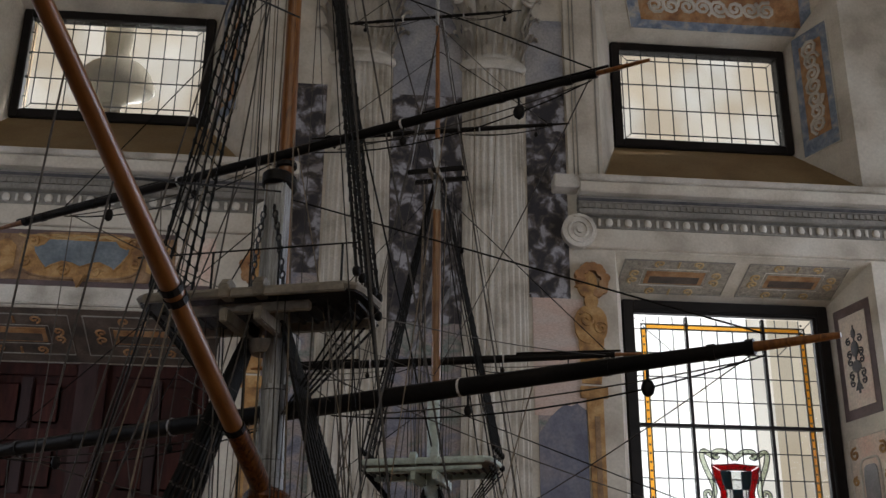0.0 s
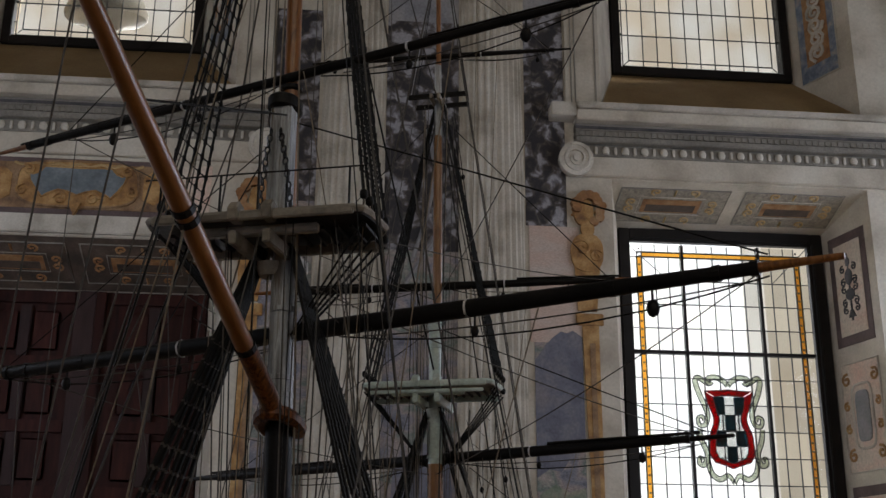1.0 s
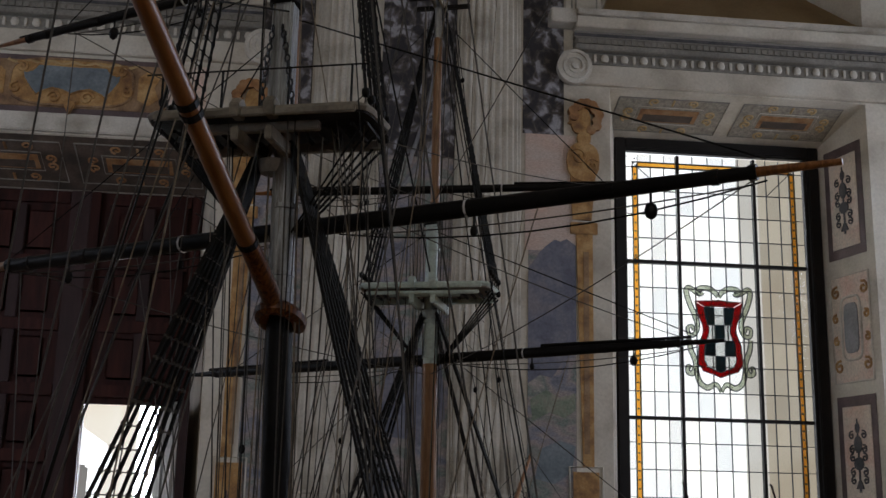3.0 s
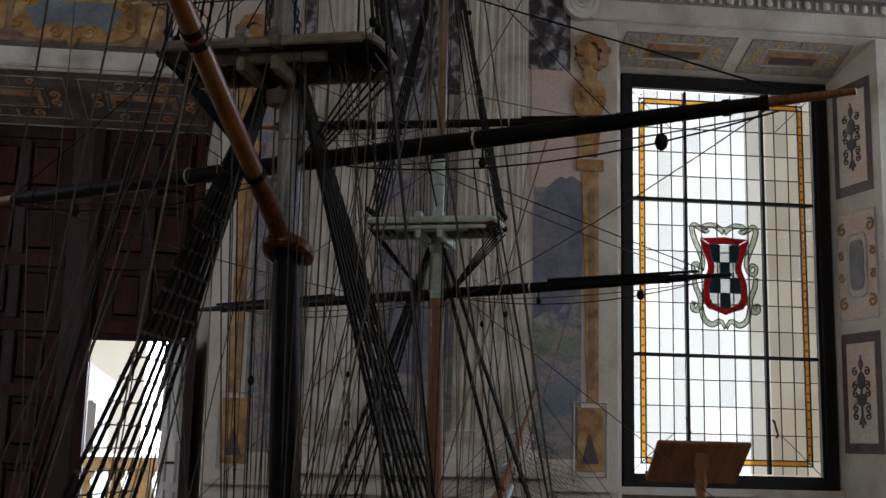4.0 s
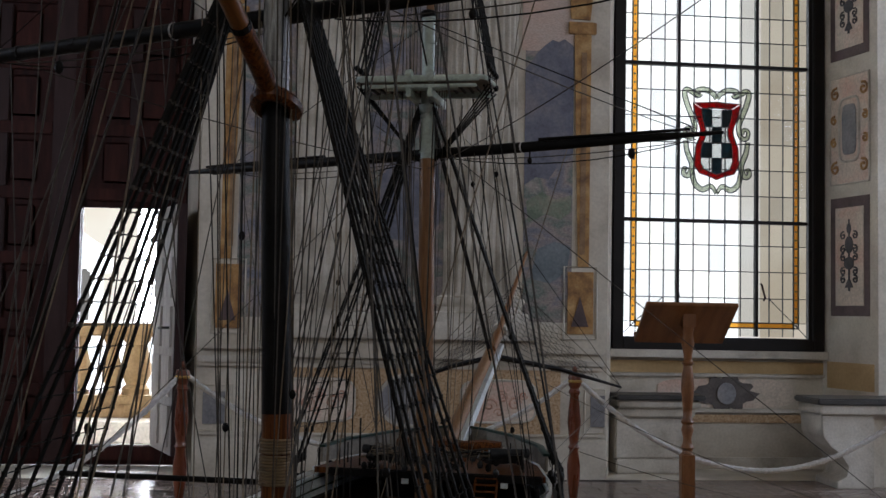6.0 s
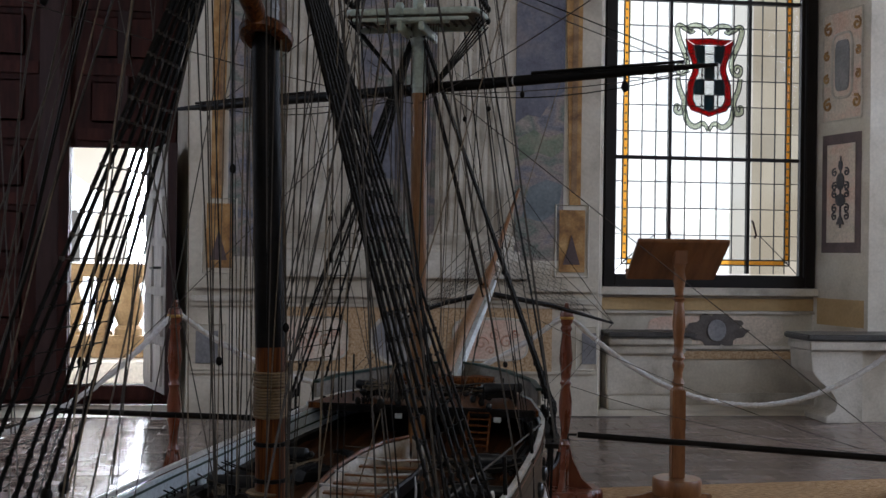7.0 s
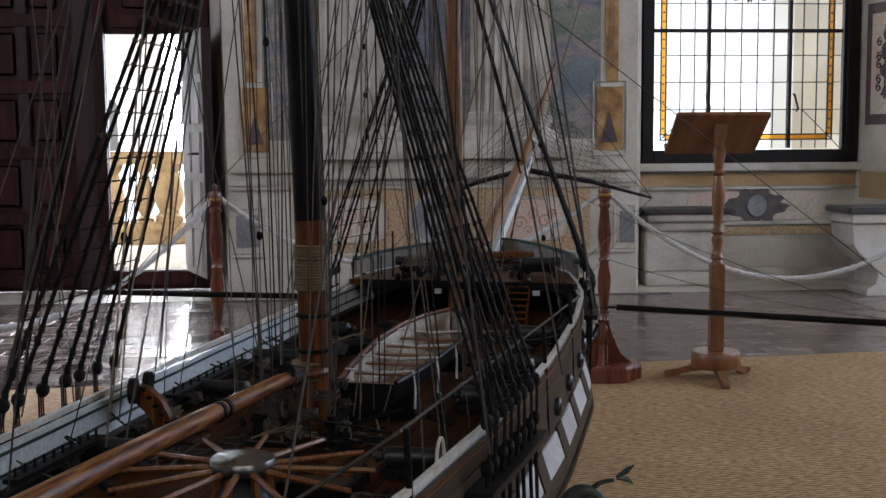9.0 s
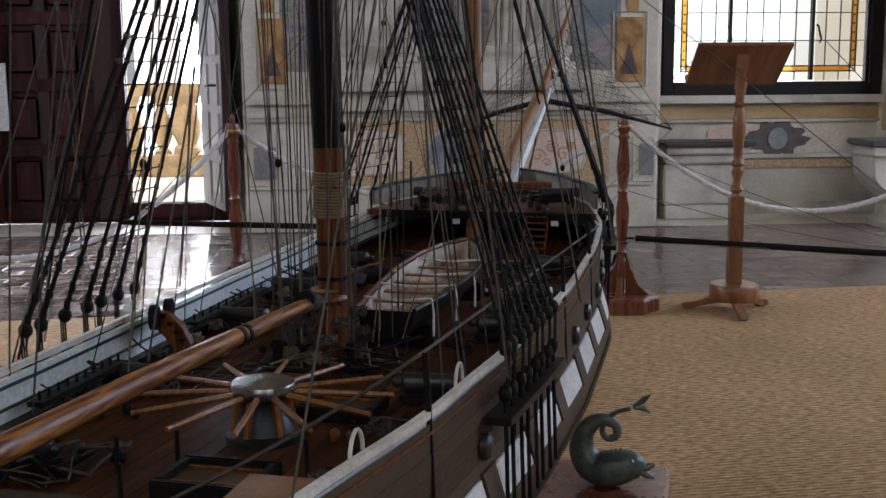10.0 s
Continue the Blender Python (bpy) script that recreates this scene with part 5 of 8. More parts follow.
PINEY = mat("varnished pine boom", [(0.085, 0.024, 0.005), (0.185, 0.062, 0.010), (0.31, 0.122, 0.021), (0.37, 0.165, 0.036)], 7, 0.42, 0.08, 150, stretch=(12, 1.1, 12), coat=0.05, distort=1.6, lo=0.38, hi=0.60)
GAFFW = mat("smooth varnished gaff pine", [(0.17, 0.060, 0.013), (0.23, 0.086, 0.019), (0.29, 0.118, 0.029)], 5, 0.38, 0.06, 120, stretch=(20, 2, 4), coat=0.15)
HONEY = mat("honey-coloured pine mast", [(0.17, 0.075, 0.026), (0.29, 0.14, 0.052), (0.37, 0.20, 0.08)], 6, 0.38, 0.1, 150, stretch=(14, 14, 1.2), coat=0.15, distort=2.0)
BROWN = mat("dark brown mast wood", [(0.045, 0.013, 0.004), (0.13, 0.040, 0.009), (0.22, 0.078, 0.018)], 7, 0.38, 0.1, 140, stretch=(16, 16, 0.9), spec=0.25, coat=0.04, distort=1.5, lo=0.36, hi=0.64)
GREYW = mat("chipped grey-white paint", [(0.11, 0.105, 0.10), (0.30, 0.305, 0.31), (0.50, 0.52, 0.53), (0.17, 0.14, 0.11)], 7, 0.4, 0.2, 120, stretch=(9, 9, 0.7), fine=0.4, lo=0.36, hi=0.66)
MINT = mat("pale green-white paint", [(0.38, 0.46, 0.43), (0.56, 0.66, 0.62), (0.62, 0.70, 0.67)], 14, 0.4, 0.12, 120)
WHITE_P = mat("old white ship paint", [(0.52, 0.58, 0.62), (0.70, 0.76, 0.79), (0.76, 0.81, 0.83)], 9, 0.38, 0.1, 120)
CREAM = mat("worn cream cap paint", [(0.36, 0.29, 0.20), (0.66, 0.64, 0.58), (0.74, 0.73, 0.69), (0.78, 0.77, 0.74)], 9, 0.4, 0.12, 110)
GREEN = mat("dark green line", [(0.012, 0.035, 0.025), (0.025, 0.06, 0.045)], 10, 0.4, 0.1, 100)
HULL = mat("brown-black hull planking", [(0.036, 0.022, 0.011), (0.064, 0.041, 0.021), (0.085, 0.058, 0.031)], 5, 0.6, 0.15, 110, stretch=(1, 0.3, 2), rnd=0.06, spec=0.2)
HULLW = mat("white hull stripe", [(0.62, 0.64, 0.66), (0.78, 0.80, 0.82)], 9, 0.4, 0.1, 100)
DECK = mat("reddish deck planking", [(0.028, 0.0105, 0.0045), (0.060, 0.0235, 0.009), (0.092, 0.037, 0.0145)], 5, 0.6, 0.12, 140, stretch=(8, 0.7, 1), rnd=0.22, spec=0.06)
IRON = mat("dark gun iron", [(0.014, 0.015, 0.017), (0.04, 0.042, 0.046)], 14, 0.36, 0.12, 120, metal=0.3)
TOPW = mat("weathered top planking", [(0.13, 0.11, 0.085), (0.26, 0.23, 0.185), (0.34, 0.31, 0.26)], 12, 0.55, 0.2, 120, rnd=0.15)
TAR = mat("tarred black rope", [(0.006, 0.0055, 0.005), (0.014, 0.013, 0.012)], 60, 0.6, 0.3, 500, spec=0.15)
HEMP = mat("tan hemp rope", [(0.13, 0.10, 0.065), (0.26, 0.21, 0.145)], 60, 0.8, 0.3, 500)
DIM = mat("grey-brown rope", [(0.042, 0.036, 0.030), (0.09, 0.077, 0.062)], 60, 0.8, 0.3, 500)
WOOLD = mat("pale rope winding", [(0.15, 0.10, 0.045), (0.28, 0.19, 0.095)], 40, 0.6, 0.3, 300)
BOATIN = mat("dusty white boat inside", [(0.16, 0.09, 0.045), (0.34, 0.27, 0.20), (0.50, 0.46, 0.40), (0.62, 0.59, 0.53)], 18, 0.6, 0.2, 100)
VERDI = mat("green bronze patina", [(0.045, 0.062, 0.058), (0.10, 0.13, 0.12), (0.16, 0.18, 0.16)], 16, 0.38, 0.2, 140, metal=0.35)
PEWTER = mat("polished pewter", [(0.20, 0.19, 0.175), (0.30, 0.28, 0.26)], 8, 0.24, 0.05, 90, metal=0.95)

HEAD = -17.2
ship = empty("model_ship", pose(-1.29, 2.11, 0.0, 0, 0, HEAD), "large wooden model brig, black rigged, on a stand", "model ship")
FS, FL = 1.273, -0.012      # foremast station and offset


def lerp_table(tab, s):
    for (a, p), (b, q) in zip(tab, tab[1:]):
        if s <= b:
            t = max(0.0, (s - a) / (b - a))
            t = t * t * (3 - 2 * t) * 0.35 + t * 0.65
            return p + (q - p) * t
    return tab[-1][1]


BEAM = [(-1.30, 0.20), (-0.9, 0.265), (-0.5, 0.315), (0.0, 0.35), (0.4, 0.365), (0.9, 0.364), (1.2, 0.350), (1.45, 0.295), (1.62, 0.205), (1.74, 0.10), (1.80, 0.01)]


def beam(s):
    return lerp_table(BEAM, s)


def rail_z(s):
    return 0.828 + 0.030 * ((s - 0.45) / 1.25) ** 2 + (0.03 * max(0, s - 1.2) / 0.6)


def deck_z(s):
    return rail_z(s) - 0.080


OFF = 0.012
ST = [-1.30 + 3.10 * i / 46 for i in range(47)]


def side_strip(z_of, w_of, sgn, s0, s1, thick, n=40):
    """A plank that follows the hull side between two heights."""
    bm = bmesh.new()
    rows = []
    for i in range(n + 1):
        s = s0 + (s1 - s0) * i / n
        z0, z1 = z_of(s)
        rows.append([bm.verts.new((OFF + sgn * (w_of(s, z) + d), s, z)) for z, d in ((z0, 0), (z1, 0), (z1, thick), (z0, thick))])
    for p, q in zip(rows, rows[1:]):
        for k in range(4):
            bm.faces.new((p[k], p[(k + 1) % 4], q[(k + 1) % 4], q[k]))
    bm.faces.new(rows[0])
    bm.faces.new(rows[-1][::-1])
    return bm


def hull_w(s, z):
    """Half breadth: slight tumblehome above, tucking in to the keel."""
    d = (rail_z(s) - z) / 0.42
    b = beam(s)
    f = 1.0 + 0.09 * max(0.0, (d - 0.2) / 0.3) ** 2 if d < 0.5 else 1.09 * max(0.03, 1 - ((d - 0.5) / 0.5) ** 2.2)
    sharp = 1.0 if s < 1.0 else 1.0 - 0.45 * d * (s - 1.0)
    return max(0.004, b * f * sharp)


bm = bmesh.new()
NZ = 14
for sgn in (-1, 1):
    rows = []
    for s in ST:
        rows.append([bm.verts.new((OFF + sgn * hull_w(s, rail_z(s) - 0.007 - 0.42 * k / NZ), s, rail_z(s) - 0.007 - 0.42 * k / NZ)) for k in range(NZ + 1)])
    for p, q in zip(rows, rows[1:]):
        for k in range(NZ):
            bm.faces.new((p[k], p[k + 1], q[k + 1], q[k]))
hull = part("hull", bm, HULL, ship, "brown-black planked hull", smooth=True)
for sgn in (-1, 1):
    for k in range(4):
        part("hull_plank", side_strip(lambda s: (rail_z(s) - 0.045 - 0.024 * k - 0.0235, rail_z(s) - 0.045 - 0.024 * k), hull_w, sgn, -1.28, 1.76, 0.0014), HULL, hull)
    # white stripe below the channels, broken by dark port lids
    s0 = -1.25
    while s0 < 1.55:
        part("stripe", side_strip(lambda s: (rail_z(s) - 0.188, rail_z(s) - 0.138), hull_w, sgn, s0, s0 + 0.165, 0.005, 8), HULLW, hull, "white painted stripe")
        pl = part("port_lid", side_strip(lambda s: (rail_z(s) - 0.192, rail_z(s) - 0.132), hull_w, sgn, s0 + 0.172, s0 + 0.232, 0.007, 4), HULL, hull, "brown-black gun port lid")
        s0 += 0.24
    part("wale", side_strip(lambda s: (rail_z(s) - 0.262, rail_z(s) - 0.238), hull_w, sgn, -1.28, 1.72, 0.008), HULL, hull, "brown wale")
    part("cap_rail", side_strip(lambda s: (rail_z(s) - 0.001, rail_z(s) + 0.007), lambda s, z: beam(s) - 0.009, sgn, -1.28, 1.76, 0.0100), CREAM, ship, "worn cream cap rail", smooth=True)
    part("cap_edge", side_strip(lambda s: (rail_z(s) - 0.020, rail_z(s) - 0.0165), hull_w, sgn, -1.28, 1.74, 0.0025), BROWN, ship, "brown moulding below the rail")
    bw = part("bulwark", side_strip(lambda s: (deck_z(s) + 0.012, rail_z(s) - 0.006), lambda s, z: beam(s) - 0.014, sgn, -1.28, 1.70, 0.010), WHITE_P, ship, "white inner bulwark with dark green lines")
    for dz in (0.013, 0.043):
        part("green_line", side_strip(lambda s: (rail_z(s) - dz - 0.0045, rail_z(s) - dz), lambda s, z: beam(s) - 0.0165, sgn, -1.28, 1.66, 0.003), GREEN, bw)
    part("waterway", side_strip(lambda s: (deck_z(s) - 0.004, deck_z(s) + 0.016), lambda s, z: beam(s) - 0.034, sgn, -1.26, 1.66, 0.03), BLACK, ship)
# deck planks run fore and aft
PW = 0.0285
for i in range(-12, 13):
    x = i * PW
    ok = [s for s in [-1.26 + 0.02 * k for k in range(150)] if beam(s) - 0.022 > abs(x) + PW * 0.3]
    if len(ok) < 5:
        continue
    sa, sb = ok[0], ok[-1]
    bm = bmesh.new()
    rows = []
    for k in range(25):
        s = sa + (sb - sa) * k / 24
        z = deck_z(s)
        rows.append([bm.verts.new((OFF + x + dx, s, z + dz)) for dx, dz in ((-PW / 2 + 0.0007, -0.008), (PW / 2 - 0.0007, -0.008), (PW / 2 - 0.0007, 0), (-PW / 2 + 0.0007, 0))])
    for p, q in zip(rows, rows[1:]):
        for c in range(4):
            bm.faces.new((p[c], p[(c + 1) % 4], q[(c + 1) % 4], q[c]))
    part("deck_plank", bm, DECK, ship)
bm = bmesh.new()
rows = [[bm.verts.new((OFF + sg * (beam(s) - 0.012), s, deck_z(s) - 0.009)) for sg in (-1, 1)] for s in ST[:-1]]
for p, q in zip(rows, rows[1:]):
    bm.faces.new((p[0], p[1], q[1], q[0]))
bmesh.ops.solidify(bm, geom=bm.faces[:], thickness=0.008)
part("deck_bed", bm, BLACK, ship)
part("transom", prism(bmesh.new(), [(OFF - 0.20, rail_z(-1.3)), (OFF + 0.20, rail_z(-1.3)), (OFF + 0.15, 0.60), (OFF - 0.15, 0.60)], lambda a, b, h: (a, -1.30 - h, b), -0.01, 0.02), HULL, ship)
part("keel", boxed(OFF - 0.014, OFF + 0.014, -1.25, 1.72, 0.36, 0.43), HULL, ship)
part("stem", prism(bmesh.new(), [(1.70, 0.40), (1.76, 0.42), (1.84, 0.62), (1.86, 0.84), (1.80, 0.90), (1.76, 0.80), (1.76, 0.60)], lambda a, b, h: (OFF + h, a, b), -0.014, 0.014), BLACK, ship)

# raised forecastle with a dark open front
fc = part("forecastle_deck", prism(bmesh.new(), [(OFF - beam(1.265) + 0.012, 1.265), (OFF + beam(1.265) - 0.012, 1.265), (OFF + beam(1.34) - 0.012, 1.34), (OFF + beam(1.45) - 0.012, 1.45), (OFF + beam(1.62) - 0.01, 1.62), (OFF + 0.02, 1.77), (OFF - 0.02, 1.77), (OFF - beam(1.62) + 0.01, 1.62), (OFF - beam(1.45) + 0.012, 1.45), (OFF - beam(1.34) + 0.012, 1.34)],
                                                                                              lambda a, b, h: (a, b, 0.846 + h + 0.03 * max(0, b - 1.265)), 0, 0.016), BROWN, ship, "dark brown forecastle deck")
part("forecastle_edge", boxed(OFF - beam(1.265) + 0.055, OFF + beam(1.265) - 0.02, 1.250, 1.264, 0.842, 0.864), BLACK, fc, bevel=0.003)
for x in (-0.10, 0.10):
    part("bulkhead", boxed(OFF + x - 0.045, OFF + x + 0.045, 1.37, 1.385, deck_z(1.37), 0.853), BLACK, fc)
for sgn in (-1, 1):
    part("bow_bulwark", side_strip(lambda s: (0.866 + 0.02 * (s - 1.2), 0.902 + 0.05 * (s - 1.15)), lambda s, z: beam(s) - 0.006, sgn, 1.32, 1.79, 0.008), TOPW, fc, "tan bow bulwark")
    part("bow_rail", side_strip(lambda s: (0.902 + 0.05 * (s - 1.15), 0.909 + 0.05 * (s - 1.15)), lambda s, z: beam(s) - 0.012, sgn, 1.32, 1.79, 0.018), GREEN, fc, "dark green rail")
    part("forecastle_screen", side_strip(lambda s: (rail_z(s) + 0.008, 0.862), lambda s, z: beam(s) - 0.012, sgn, 1.265, 1.5, 0.006), WHITE_P, fc)
lad = part("ladder", boxed(OFF + 0.145, OFF + 0.150, 1.175, 1.255, deck_z(1.2), deck_z(1.2) + 0.006), BROWN, ship, "small wooden ladder")
for x in (0.135, 0.195):
    part("ladder_side", tube(bmesh.new(), [(OFF + x, 1.185, deck_z(1.2)), (OFF + x, 1.260, 0.858)], 0.004, 4), BROWN, lad)
for k in range(6):
    part("rung", boxed(OFF + 0.135, OFF + 0.195, 1.187 + k * 0.0125, 1.203 + k * 0.0125, deck_z(1.2) + 0.012 + k * 0.016, deck_z(1.2) + 0.016 + k * 0.016), BROWN, lad)
for x, z in ((-0.06, 0.835), (0.215, 0.835)):
    part("paper_tag", boxed(OFF + x - 0.010, OFF + x + 0.010, 1.245, 1.247, z - 0.006, z + 0.008), WHITE_P, ship, "small white tag")
# stanchions with lines on the forecastle
for x, s in ((-0.26, 1.29), (-0.17, 1.29), (-0.08, 1.29), (0.08, 1.29), (0.17, 1.29), (0.26, 1.29), (-0.25, 1.34), (0.25, 1.34), (0.20, 1.48), (-0.2, 1.48)):
    part("stanchion", tube(bmesh.new(), [(OFF + x, s, 0.868), (OFF + x, s, 0.925)], 0.0022, 5), BLACK, fc)
part("tall_stanchion", tube(bmesh.new(), [(OFF - 0.20, 1.285, 0.868), (OFF - 0.20, 1.285, 1.0)], 0.003, 5), BLACK, fc)


# ---- guns and deck gear ----
def gun(l, s, turn, z):
    e = empty("gun", pose(l, s, z, 0, 0, turn), "", "")
    e.parent = ship
    e.matrix_parent_inverse = Matrix()
    e.matrix_basis = pose(l, s, z, 0, 0, turn)
    part("gun_barrel", lathe(bmesh.new(), [(0.004, -0.072), (0.009, -0.066), (0.006, -0.058), (0.016, -0.052), (0.0165, -0.03), (0.0145, 0.0), (0.0125, 0.05), (0.014, 0.056), (0.0135, 0.066), (0.008, 0.068)], 12, m=pose(0, 0, 0.032, -90, 0, 0)), IRON, e, smooth=True)
    part("carriage", prism(bmesh.new(), [(-0.06, 0.006), (0.045, 0.006), (0.045, 0.028), (0.0, 0.028), (-0.02, 0.020), (-0.06, 0.016)], lambda a, b, h: (h, a, b), -0.017, 0.017), BLACK, e)
    for x in (-0.019, 0.019):
        for y in (-0.04, 0.03):
            part("truck", lathe(bmesh.new(), [(0.008, -0.004), (0.008, 0.004)], 10, m=pose(x, y, 0.008, 0, 90, 0)), BLACK, e)


for s in (-0.62, -0.24, 0.22, 0.55, 0.90):
    gun(OFF - beam(s) + 0.10, s, 82, deck_z(s))
for s in (-0.9, -0.20, 0.25, 0.58, 0.93):
    gun(OFF + beam(s) - 0.10, s, -82, deck_z(s))
gun(OFF - 0.15, 1.36, 70, 0.872)
gun(OFF + 0.20, 1.40, -60, 0.872)

# capstan with its bars shipped
cz = deck_z(-0.42)
cap = part("capstan_barrel", lathe(bmesh.new(), [(0.052, 0), (0.052, 0.010), (0.042, 0.014), (0.036, 0.03), (0.026, 0.052), (0.028, 0.062)], 16, (0.062, -0.43, cz)), IRON, ship, "dark iron-bound capstan", smooth=True)
part("capstan_head", lathe(bmesh.new(), [(0.034, 0.062), (0.043, 0.064), (0.045, 0.074), (0.042, 0.080), (0.006, 0.082)], 28, (0.062, -0.43, cz)), PEWTER, cap, "polished capstan head", smooth=True)
for k in range(6):
    a = radians(20 + 60 * k)
    part("whelp", prism(bmesh.new(), [(0.030, 0.014), (0.046, 0.014), (0.036, 0.060), (0.026, 0.062)], lambda r, z, h: (0.062 + r * math.cos(a) - h * math.sin(a), -0.43 + r * math.sin(a) + h * math.cos(a), cz + z), -0.0035, 0.0035), PINE, cap)
for k in range(12):
    a = radians(11 + 30 * k)
    tube_pts = [(0.062 + r * math.cos(a), -0.43 + r * math.sin(a), cz + 0.067 - 0.03 * (r - 0.03)) for r in (0.030, 0.175)]
    part("capstan_bar", tube(bmesh.new(), tube_pts, [0.0048, 0.0034], 6), PINE, cap, "pale wooden bar")


def hatch(l, s, w, d):
    z = deck_z(s)
    h = empty("hatch", pose(0, 0, 0), "", "")
    h.parent = ship
    h.matrix_basis = Matrix()
    for x0, x1, y0, y1 in ((-w, w, -d, -d + 0.012), (-w, w, d - 0.012, d), (-w, -w + 0.012, -d + 0.012, d - 0.012), (w - 0.012, w, -d + 0.012, d - 0.012)):
        part("coaming", boxed(l + x0, l + x1, s + y0, s + y1, z - 0.002, z + 0.022), BLACK, h, "black hatch coaming", bevel=0.002)
    g = part("hatch_cover", boxed(l - w + 0.012, l + w - 0.012, s - d + 0.012, s + d - 0.012, z, z + 0.013), HULL, h, "dark brown cover")
    for k in (-1, 1):
        part("cover_batten", boxed(l - w + 0.014, l + w - 0.014, s + k * d * 0.5 - 0.003, s + k * d * 0.5 + 0.003, z + 0.013, z + 0.016), BROWN, h)


hatch(0.085, -0.63, 0.062, 0.05)
hatch(0.125, -0.285, 0.055, 0.05)
hatch(-0.02, -0.16, 0.05, 0.04)
sk = part("aft_skylight", boxed(-0.34, 0.0, -0.92, -0.735, deck_z(-0.8) - 0.002, deck_z(-0.8) + 0.014), BLACK, ship, "dark low skylight on the after deck", bevel=0.003)
part("skylight_top", boxed(-0.33, -0.01, -0.91, -0.745, deck_z(-0.8) + 0.0145, deck_z(-0.8) + 0.019), HULL, sk, bevel=0.002)
part("rail_block", boxed(OFF + beam(-0.75) - 0.095, OFF + beam(-0.75) - 0.016, -0.95, -0.80, rail_z(-0.75) - 0.014, rail_z(-0.75) + 0.004), LECT, ship, "red-brown wooden pad inside the rail", bevel=0.002)
# low rail with stanchions round the aft hatch
for x, s in ((0.0, -0.70), (0.17, -0.70), (0.17, -0.56), (0.0, -0.56), (0.20, -0.47), (-0.06, -0.60)):
    part("deck_stanchion", tube(bmesh.new(), [(x, s, deck_z(s)), (x, s, deck_z(s) + 0.045)], 0.003, 6), BLACK, ship)
for s in (-0.73, -0.40, 0.20):
    part("boarding_hoop", tube(bmesh.new(), [(OFF + beam(s) - 0.01, s + 0.022 * math.cos(t * math.pi / 8), rail_z(s) + 0.004 + 0.028 * math.sin(t * math.pi / 8)) for t in range(9)], 0.0024, 6), CREAM, ship, "small white rope hoop")
for s in (-0.02, -0.08):
    part("sheave", lathe(bmesh.new(), [(0.022, -0.006), (0.022, 0.006)], 16, m=pose(OFF - beam(s) + 0.055, s, rail_z(s) + 0.006, 0, 90, 15)), BLACK, ship, "round dark sheave")
bx = OFF - beam(0) + 0.052
part("curved_bracket", prism(bmesh.new(), [(0.0, 0.012), (0.020, 0.010), (0.045, -0.012), (0.060, -0.040), (0.066, -0.078), (0.040, -0.078), (0.030, -0.045), (0.0, -0.020)], lambda a, b, h: (bx + a, -0.05 + h, rail_z(0) + b), -0.010, 0.010), BROWN, ship, "dark curved bracket", bevel=0.002)
for k in range(5):
    part("bracket_cleat", boxed(bx + 0.012 + 0.011 * k, bx + 0.020 + 0.011 * k, -0.065, -0.035, rail_z(0) + 0.004 - 0.014 * k, rail_z(0) + 0.010 - 0.014 * k), BLACK, ship)
# pin rails with pins and hanging coils
for sgn, s0, s1 in ((-1, -0.46, -0.22), (1, -0.20, 0.24), (-1, 0.1, 0.45), (1, 0.9, 1.1)):
    sm = (s0 + s1) / 2
    pr = part("pin_rail", boxed(OFF + sgn * (beam(sm) - 0.05) - 0.012, OFF + sgn * (beam(sm) - 0.05) + 0.012, s0, s1, rail_z(sm) - 0.045, rail_z(sm) - 0.038), BLACK, ship)
    for k in range(10):
        s = s0 + 0.012 + (s1 - s0 - 0.024) * k / 9
        part("belaying_pin", lathe(bmesh.new(), [(0.0014, -0.016), (0.0016, -0.003), (0.0022, 0.0), (0.0026, 0.007), (0.0014, 0.011)], 6, (OFF + sgn * (beam(sm) - 0.05), s, rail_z(sm) - 0.036)), BLACK, pr)


def coil(l, s, z, r, m, seed, name="rope_coil"):
    rg = random.Random(seed)
    pts = []
    for i in range(60):
        a = i * 0.62
        rr = r * (0.75 + 0.25 * math.sin(i * 1.7 + seed)) * (0.85 + 0.3 * rg.random())
        pts.append((l + rr * math.cos(a), s + rr * math.sin(a), z + 0.006 + 0.02 * rg.random()))
    part(name, tube(bmesh.new(), pts, 0.0017, 4), m, ship)


for i in range(16):
    a = i * 0.3927
    coil(0.0 + 0.062 * math.cos(a), 0.0 + 0.062 * math.sin(a), deck_z(0) + 0.01 + 0.03 * (i % 3), 0.016, (HEMP, DIM, DIM)[i % 3], i)
for i in range(8):
    coil(-0.27 + 0.01 * (i % 2), -0.30 + i * 0.11, rail_z(0) - 0.07, 0.014, (DIM, HEMP)[i % 2], 40 + i)
for i in range(7):
    coil(FL + 0.06 * math.cos(i), FS + 0.05 * math.sin(i), 0.875, 0.016, DIM, 60 + i)
    coil(0.24 + 0.01 * (i % 2), 0.55 + i * 0.09, deck_z(0.7), 0.022, (TAR, DIM)[i % 2], 80 + i)
for k in range(14):
    a = 2 * math.pi * k / 14
    part("anchor_cable", tube(bmesh.new(), [(-0.14 + 0.05 * math.cos(a + t * 0.5) + 0.004 * k, 0.72 + 0.11 * math.sin(a + t * 0.5), deck_z(0.7) + 0.006 + 0.004 * k) for t in range(6)], 0.0055, 5), TAR, ship)
